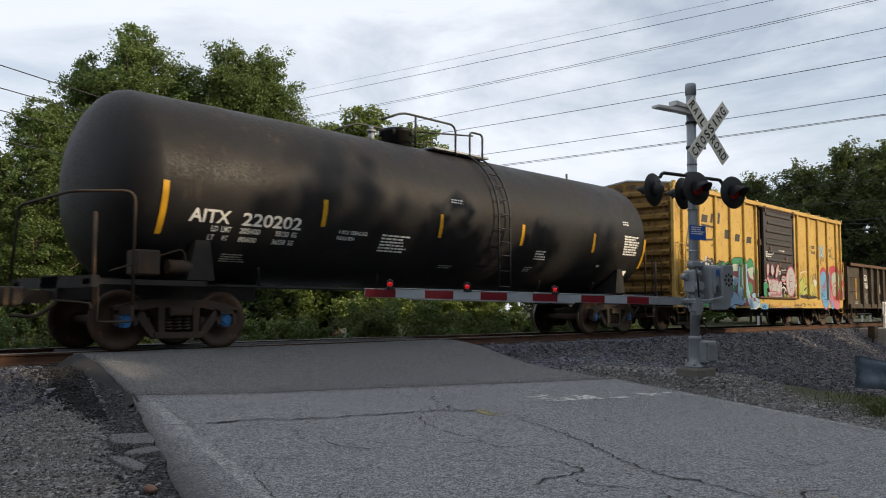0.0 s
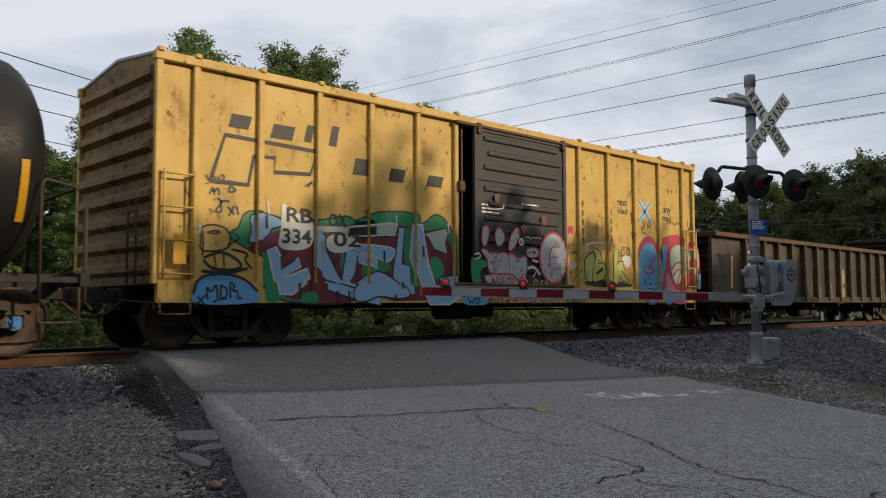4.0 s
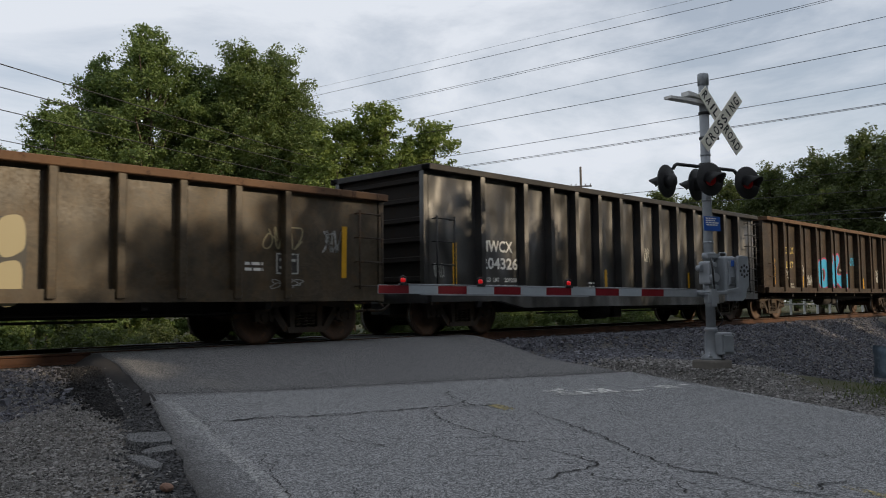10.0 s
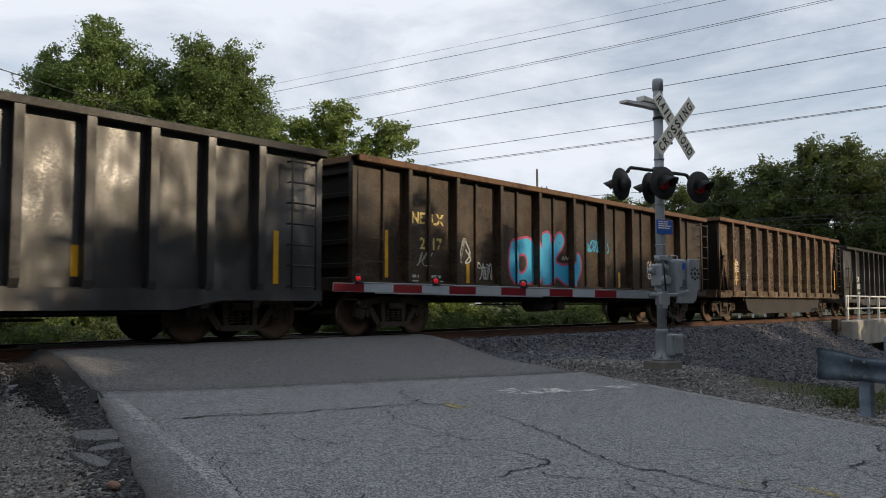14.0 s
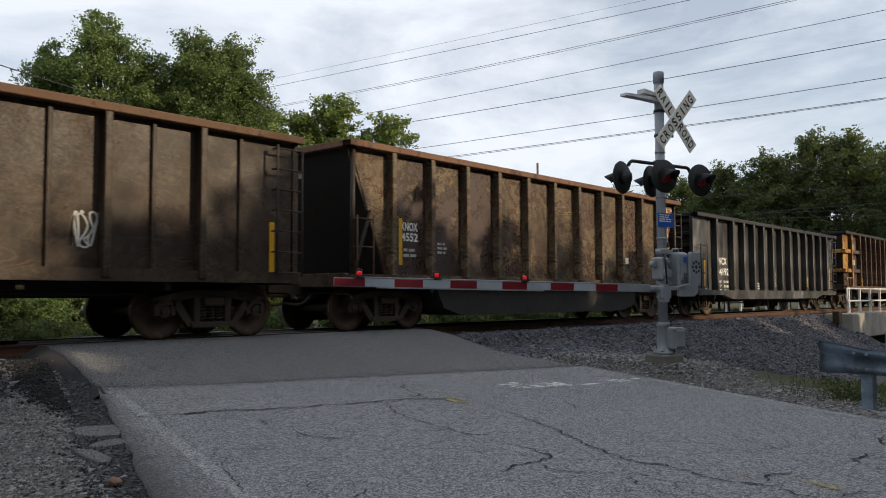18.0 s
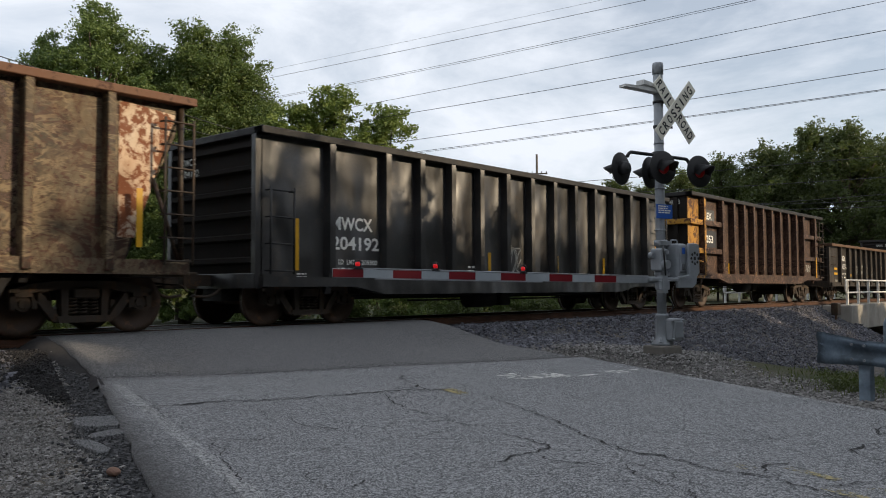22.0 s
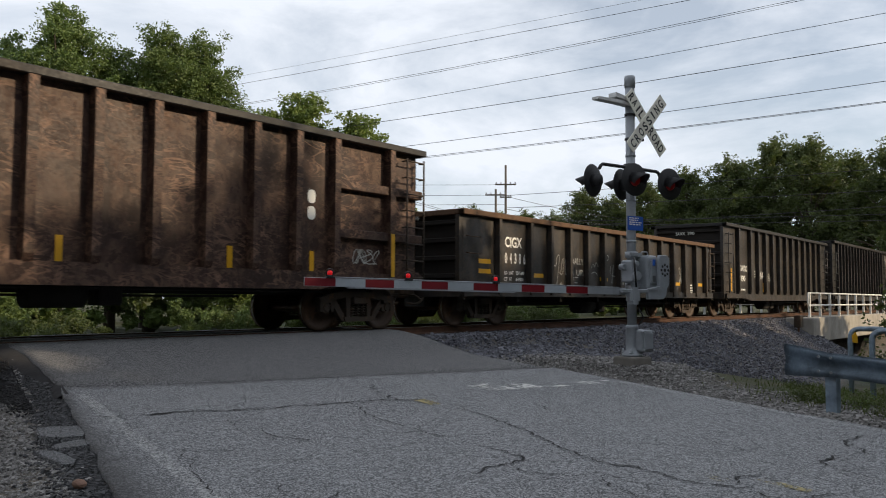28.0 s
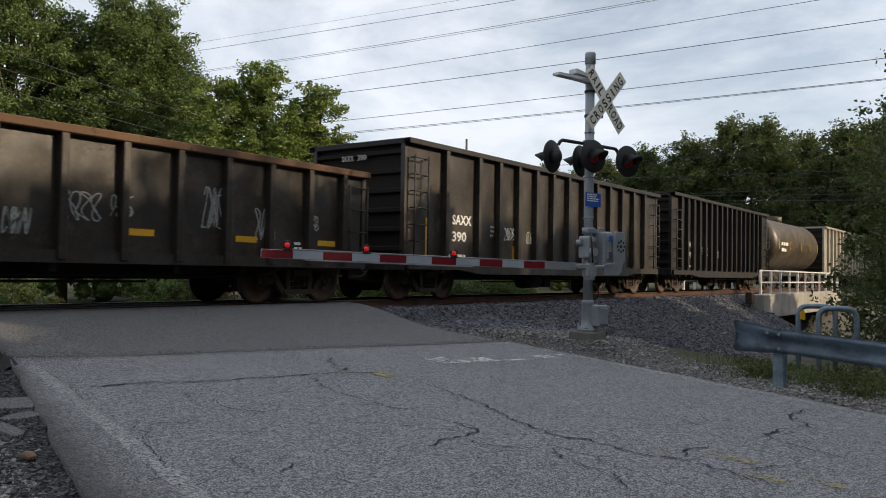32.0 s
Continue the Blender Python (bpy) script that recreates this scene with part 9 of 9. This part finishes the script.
# ---- trees, shrubs, grass ----
def leaf_cloud(name, centres, spread, count, size, material, seed, flat=0.8, droop=0.0):
    r = np.random.default_rng(seed)
    centres, spread = np.repeat(np.asarray(centres), 7, 0), np.repeat(np.asarray(spread), 7)
    d = r.normal(0, 1, centres.shape)
    d /= np.linalg.norm(d, axis=1)[:, None] + 1e-9
    centres = centres + d * spread[:, None] * r.uniform(0.25, 1.12, (len(spread), 1))
    spread = spread * r.uniform(0.28, 0.68, len(spread))
    k = r.integers(0, len(centres), count)
    c = centres[k]
    sp = spread[k][:, None]
    d = r.normal(0, 1, (count, 3))
    d /= np.linalg.norm(d, axis=1)[:, None] + 1e-9
    p = c + d * sp * (r.random((count, 1)) ** 0.6) * np.array([1, 1, flat])
    a = r.normal(0, 1, (count, 3))
    a[:, 2] *= 0.6
    a /= np.linalg.norm(a, axis=1)[:, None]
    b = np.cross(a, r.normal(0, 1, (count, 3)))
    b /= np.linalg.norm(b, axis=1)[:, None] + 1e-9
    s = size * r.uniform(0.6, 1.35, (count, 1))
    q = np.stack([p - a * s * 0.6, p + b * s * 0.32, p + a * s * 0.6, p - b * s * 0.32], 1).reshape(-1, 3)
    me = bpy.data.meshes.new(name)
    me.vertices.add(count * 4)
    me.vertices.foreach_set("co", q.ravel())
    me.loops.add(count * 4)
    me.loops.foreach_set("vertex_index", np.arange(count * 4))
    me.polygons.add(count)
    me.polygons.foreach_set("loop_start", np.arange(count) * 4)
    me.polygons.foreach_set("loop_total", np.full(count, 4))
    me.update()
    me.validate()
    me.materials.append(material)
    return me


def tree(name, label, H, R, seed, count, size, material, shape="round", low=0.25):
    """Tapered trunk, limbs that end in clumps, and leaves round the clumps."""
    r = random.Random(seed)
    t = thing(name, label, "tree", pose(0, 0, 0), "trees")
    bm = bmesh.new()
    lean = (r.uniform(-0.3, 0.3), r.uniform(-0.3, 0.3))
    pts = [(lean[0] * (k / 8) ** 2 + 0.08 * r.uniform(-1, 1), lean[1] * (k / 8) ** 2 + 0.08 * r.uniform(-1, 1), H * 0.93 * k / 8) for k in range(9)]
    r0 = 0.018 * H + 0.05
    for k in range(8):
        cyl(bm, pts[k], pts[k + 1], r0 * (1 - k / 8.6), 8, r0 * (1 - (k + 1) / 8.6))
    centres, spread = [], []
    n = {"oval": 110, "plume": 190, "pine": 230}.get(shape, 170)
    for k in range(n):
        f = low + (1 - low) * (k + 0.5) / n
        if shape == "round":
            env = math.sin(math.pi * min(1, max(0.05, (f - low) / (1 - low) * 0.86 + 0.14))) ** 0.7
        elif shape == "pine":
            env = 1.02 - ((f - low) / (1 - low)) ** 1.3 * 0.85
        elif shape == "plume":
            env = 0.95 - 0.75 * max(0.0, (f - low) / (1 - low) - 0.25)
        else:
            env = (1.0 - ((f - low) / (1 - low)) ** 2) * 0.8 + 0.2
        a = k * 2.4 + r.uniform(-0.5, 0.5)
        rad = R * env * r.uniform(0.15, 1.0)
        c = Vector((pts[4][0] + rad * math.cos(a), pts[4][1] + rad * math.sin(a), H * f + H * r.uniform(-0.045, 0.045)))
        if shape == "plume":
            stem = k % 13
            a = stem * 2.4
            out = R * (0.25 + 0.62 * ((stem * 0.37) % 1.0)) * (0.35 + 0.65 * min(1.0, 1.3 * f))
            c = Vector((out * math.cos(a) + R * r.uniform(-0.16, 0.16), out * math.sin(a) + R * r.uniform(-0.16, 0.16), H * (low + (0.98 - low - 0.34 * ((stem * 0.37) % 1.0)) * r.random() ** 0.8)))
        centres.append(tuple(c))
        spread.append(R * (r.uniform(0.16, 0.27) if shape in ("plume", "pine") else r.uniform(0.16, 0.30)))
        s = Vector(pts[min(8, max(1, int(f * 7)))])
        if k % 3 == 0:
            cyl(bm, s, s.lerp(c, 0.9) + Vector((0, 0, 0.1)), r0 * 0.28, 5, r0 * 0.08)
    centres.append((pts[8][0], pts[8][1], H * 0.97))
    spread.append(R * 0.2)
    part("trunk", bm, M["bark"], t)
    ob = new("crown", leaf_cloud("crown", centres, spread, count, size, material, seed))
    ob.parent = t
    return t


def place(x, y, s=1.0, turn=0.0, sz=None):
    return Matrix.Translation((x, y, land_z(x, y) - 0.1)) @ Matrix.Rotation(radians(turn), 4, "Z") @ Matrix.Diagonal((s, s, sz or s, 1))


T_BROAD = tree("broadleaf_tree", "tall broadleaf tree with a loose green crown", 13.0, 3.4, 21, 80000, 0.115, M["leaf_a"])
T_PINE = tree("pine_tree", "dense dark green pine-like tree", 13.0, 4.1, 22, 105000, 0.11, M["leaf_b"], "pine", 0.15)
T_SMALL = tree("young_tree", "young sunlit broadleaf tree with bright leaves", 9.0, 2.5, 23, 64000, 0.105, M["leaf_c"], "plume", 0.12)
T_DARK = tree("woodland_tree", "dark green woodland tree", 15.0, 4.8, 24, 36000, 0.23, M["leaf_d"], "round", 0.12)
T_SHADE = tree("woodland_tree", "dense dark green woodland tree out of view, added for shade", 15.0, 4.8, 28, 16000, 0.46, M["leaf_d"], "round", 0.05)
T_LOOSE = tree("woodland_tree", "dark green woodland tree with an open crown", 15.0, 4.6, 27, 8500, 0.36, M["leaf_d"], "round", 0.08)
T_EDGE = tree("creek_tree", "dark feathery tree beside the creek", 7.5, 2.6, 25, 46000, 0.08, M["leaf_d"], "oval", 0.02)


def at(az, rad):
    return rad * math.sin(radians(az)), rad * math.cos(radians(az))


def plant(proto, az, rad, s=1.0, turn=0.0, sz=None):
    x, y = at(az, rad)
    return copy_thing(proto, place(x, y, s, turn, sz))


for proto, az, rad, s, turn, sz in ((T_BROAD, 26.4, 39, 0.98, 40, 1.04), (T_BROAD, 23.6, 40, 0.8, 290, 0.95), (T_BROAD, 20.8, 37, 0.85, 200, 0.74), (T_BROAD, 17.2, 40, 0.8, 90, 0.62), (T_PINE, 32.0, 39, 1.0, 10, 0.985), (T_PINE, 29.4, 40, 0.95, 130, 0.95), (T_PINE, 35.0, 40, 0.95, 220, 0.99), (T_PINE, 37.2, 41, 0.7, 70, 0.78),
                                    (T_SMALL, 39.6, 35, 1.25, 0, 1.06), (T_SMALL, 42.2, 36, 1.2, 120, 1.14), (T_SMALL, 44.8, 36, 1.1, 210, 1.05), (T_SMALL, 47.3, 37, 0.9, 60, 0.84), (T_SMALL, 43.5, 38, 1.2, 310, 0.95), (T_SMALL, 49.8, 38, 0.7, 100, 0.60), (T_BROAD, 12.5, 42, 0.9, 10, 0.7), (T_BROAD, 7.0, 40, 0.9, 310, 0.75), (T_LOOSE, 24, 52, 0.9, 80, 0.7), (T_LOOSE, 15, 55, 0.9, 180, 0.6), (T_LOOSE, 34, 54, 0.8, 20, 0.6), (T_LOOSE, 19, 60, 0.9, 250, 0.6)):
    plant(proto, az, rad, s, turn, sz)
for k, (az, rad, s) in enumerate(((53.4, 122, 1.0), (55.5, 125, 0.95), (57.2, 115, 0.9), (59.0, 110, 0.85), (61.0, 96, 0.93), (63.0, 94, 0.86), (65.5, 100, 1.0), (68.0, 92, 1.02), (70.6, 88, 1.04), (73.3, 92, 1.2), (75.4, 88, 1.14), (78.2, 92, 1.07), (80.2, 84, 1.0), (82.6, 88, 1.08), (85.0, 82, 1.05), (87.5, 84, 1.0), (71.8, 100, 1.05), (76.8, 100, 1.15), (81.5, 98, 1.1), (66.6, 108, 1.0), (90.5, 80, 1.0), (94, 78, 1.0), (64.2, 120, 1.0), (69.2, 115, 1.1))):
    plant(T_DARK, az, rad, s * 0.95, 67 * k, s * 0.96)
for az, rad, s, turn in ((85.9, 21.0, 1.0, 20), (90.0, 19.0, 1.1, 150), (84.4, 26.0, 0.9, 250)):
    plant(T_EDGE, az, rad, s, turn, s * 1.15)
# unseen woodland behind the camera and by the creek, added to shade the crossing
# two low crowns out of view, added to keep sky light off the road's right
for az, rad, turn, s in ((98, 19, 10, 0.42), (106, 20, 100, 0.40)):
    plant(T_SHADE, az, rad, 0.9, turn, s)
for k in range(32):
    x, y = -22 + 2.5 * k, -17.0 + (-2.6, 1.4, -0.6, 3.0)[k % 4]
    s = (1.0, 0.9, 1.08, 0.84, 0.97)[k % 5]
    if x < 57:
        low = 0.86 if x < 13 else 0.93 if x < 16 else 1.03 if x < 20 else (1.08 if x < 27 else 1.07 if x < 37 else 1.13)
        copy_thing(T_SHADE, place(x, y, 1.0, 53 * k, low + 0.03 * math.sin(k * 2.3) - (y + 17) * 0.025))
for k, (x, s) in enumerate(((23.9, 1.18), (24.7, 1.26), (25.6, 1.23), (26.8, 1.18), (28.2, 1.16), (29.6, 1.12), (31.5, 1.16), (34.0, 1.2), (37.5, 1.14), (40.5, 1.2), (44.0, 1.15), (47.0, 1.18))):
    copy_thing(T_LOOSE, place(x, -18.5, 0.62, 53 * k, s))
# unseen rows at the left, added to darken the car ends
for k in range(9):
    copy_thing(T_SHADE, place(-17.0 - 2.5 * (k % 3), -12.0 + 3.0 * k, 1.0, 71 * k, 0.75 + 0.1 * (k % 2)))
for proto in (T_BROAD, T_PINE, T_SMALL, T_DARK, T_SHADE, T_LOOSE, T_EDGE):
    for o in (*proto.children_recursive, proto):
        bpy.data.objects.remove(o)


def shrub(seed, w, h, count, size, material):
    r = random.Random(seed)
    cs = [(r.uniform(-w, w), r.uniform(-0.5, 0.5), h * r.uniform(0.15, 0.8)) for _ in range(14)]
    return leaf_cloud("shrub", cs, [r.uniform(0.25, 0.5) for _ in cs], count, size, material, seed)


SHRUBS = [shrub(31, 1.2, 1.4, 7000, 0.075, M["leaf_d"]), shrub(32, 1.4, 1.9, 8000, 0.08, M["leaf_b"]), shrub(33, 1.2, 1.1, 6000, 0.07, M["leaf_d"])]
for k in range(34):
    x = 1.0 + k * 1.45 + rng.uniform(-0.5, 0.5)
    y = 19.6 + 2.2 * rng.random() + 0.05 * x
    v = x * N.x + y * N.y
    if 3.0 < v < 7.5:
        y += 5.0
    ob = new("shrub", SHRUBS[k % 3])
    ob.matrix_basis = Matrix.Translation((x, y, land_z(x, y) - 0.1)) @ Matrix.Rotation(rng.uniform(0, 6), 4, "Z") @ Matrix.Scale(rng.uniform(0.8, 1.25), 4)
    tagged(ob, "leafy green shrub beside the railway", "shrub", "shrubs by the track")


HEDGE = [shrub(41, 2.2, 3.2, 5200, 0.20, M["leaf_a"]), shrub(42, 2.4, 2.6, 5200, 0.20, M["leaf_d"])]
for k in range(46):
    x = -14.0 + k * 2.0 + rng.uniform(-0.5, 0.5)
    y = 25.5 + 3.0 * rng.random() + 0.12 * max(0, x)
    v = x * N.x + y * N.y
    if 0.0 < v < 9.6:
        y += 3.0
    ob = new("hedge_bush", HEDGE[k % 2])
    ob.matrix_basis = Matrix.Translation((x, y, land_z(x, y) - 0.15)) @ Matrix.Rotation(rng.uniform(-0.5, 0.5) + 3.14 * (k % 3 == 0), 4, "Z") @ Matrix.Scale(rng.uniform(0.9, 1.3), 4)
    tagged(ob, "dense dark green bush beyond the railway", "bush", "bushes beyond the track")


def grass(name, n, where, h, seed, label):
    r = np.random.default_rng(seed)
    vs, fs = [], []
    for k in range(n):
        x, y = where(r)
        z = land_z(x, y) - 0.01
        a = r.uniform(0, 6.28)
        hh, w = h * r.uniform(0.5, 1.3), 0.006 + 0.006 * r.random()
        dx, dy = math.cos(a), math.sin(a)
        bx_, by_ = r.normal(0, 0.3 * hh), r.normal(0, 0.3 * hh)
        vs += [(x - dx * w, y - dy * w, z), (x + dx * w, y + dy * w, z), (x + bx_ * 0.4 + dx * w * 0.7, y + by_ * 0.4, z + hh * 0.6), (x + bx_, y + by_, z + hh)]
        fs += [(4 * k, 4 * k + 1, 4 * k + 2), (4 * k, 4 * k + 2, 4 * k + 3)]
    me = bpy.data.meshes.new(name)
    me.from_pydata(vs, [], fs)
    me.materials.append(M["grass"])
    return tagged(new(name, me), label, "grass", kind="stuff")


def by_rail(r):
    while True:
        x, y = r.uniform(10.5, 24), r.uniform(-4, 7)
        v = x * N.x + y * N.y
        if v > 10.0 + 0.7 * r.random() and y < 4.0 + 0.10 * (x - 11) + r.normal(0, 0.45):
            return x, y


def far_bank(r):
    while True:
        x, y = r.uniform(-6, 40), r.uniform(16.5, 24)
        v = x * N.x + y * N.y
        if v < 2.2 or v > 8.0 or y > 21.0:
            return x, y


grass("grass", 12000, by_rail, 0.11, 51, "short green grass and weeds beside the guardrail")
grass("grass", 22000, far_bank, 0.34, 52, "sunlit grass beyond the railway")

WEEDS = [shrub(61, 0.5, 0.5, 2600, 0.045, M["leaf_d"]), shrub(62, 0.6, 0.4, 2600, 0.05, M["leaf_b"])]
for k in range(26):
    u, v = 7.0 - 0.32 * k + rng.uniform(-0.2, 0.2), 10.75 + (k % 4) * 0.5 + rng.uniform(-0.25, 0.25)
    p = U * u + N * v
    ob = new("weed", WEEDS[k % 2])
    ob.matrix_basis = Matrix.Translation((p.x, p.y, land_z(p.x, p.y) - 0.12)) @ Matrix.Rotation(rng.uniform(0, 6), 4, "Z") @ Matrix.Diagonal((0.55, 0.55, rng.uniform(0.45, 0.8), 1))
    tagged(ob, "low dark green weeds behind the guardrail", "weed", "weeds by the guardrail")

# small stone on the shoulder
bm = bmesh.new()
bmesh.ops.create_icosphere(bm, subdivisions=2, radius=0.05)
for v in bm.verts:
    v.co *= 1 + 0.3 * noise.noise(v.co * 14)
    v.co.z *= 0.7
ob = new("stone", solid("stone", bm, plain("reddish_stone", (0.24, 0.14, 0.10), 0.9)))
STONE = U * 6.42 + N * 1.12
ob.location = (STONE.x, STONE.y, land_z(STONE.x, STONE.y) + 0.05)
tagged(ob, "fist-sized reddish stone on the gravel shoulder", "stone")

# ---- what moves ----
def rolled(t):
    for (a, sa), (b, sb) in zip(ROLLED, ROLLED[1:]):
        if t <= b:
            return sa + (sb - sa) * (t - a) / (b - a)
    return ROLLED[-1][1]


def motions():
    for car, x0 in CARS:
        walk(car, [(t, pose(x0 + s, LANE, 0)) for t, s in ROLLED])
    times = [k * 0.1333333 for k in range(240)] + [32.0]
    turns = [math.degrees(rolled(t) / 0.457) for t in times]
    for w, x in SPINNING:
        walk(w, [(t, pose(x, 0, 0.457, 0, a, 0)) for t, a in zip(times, turns)])


motions()
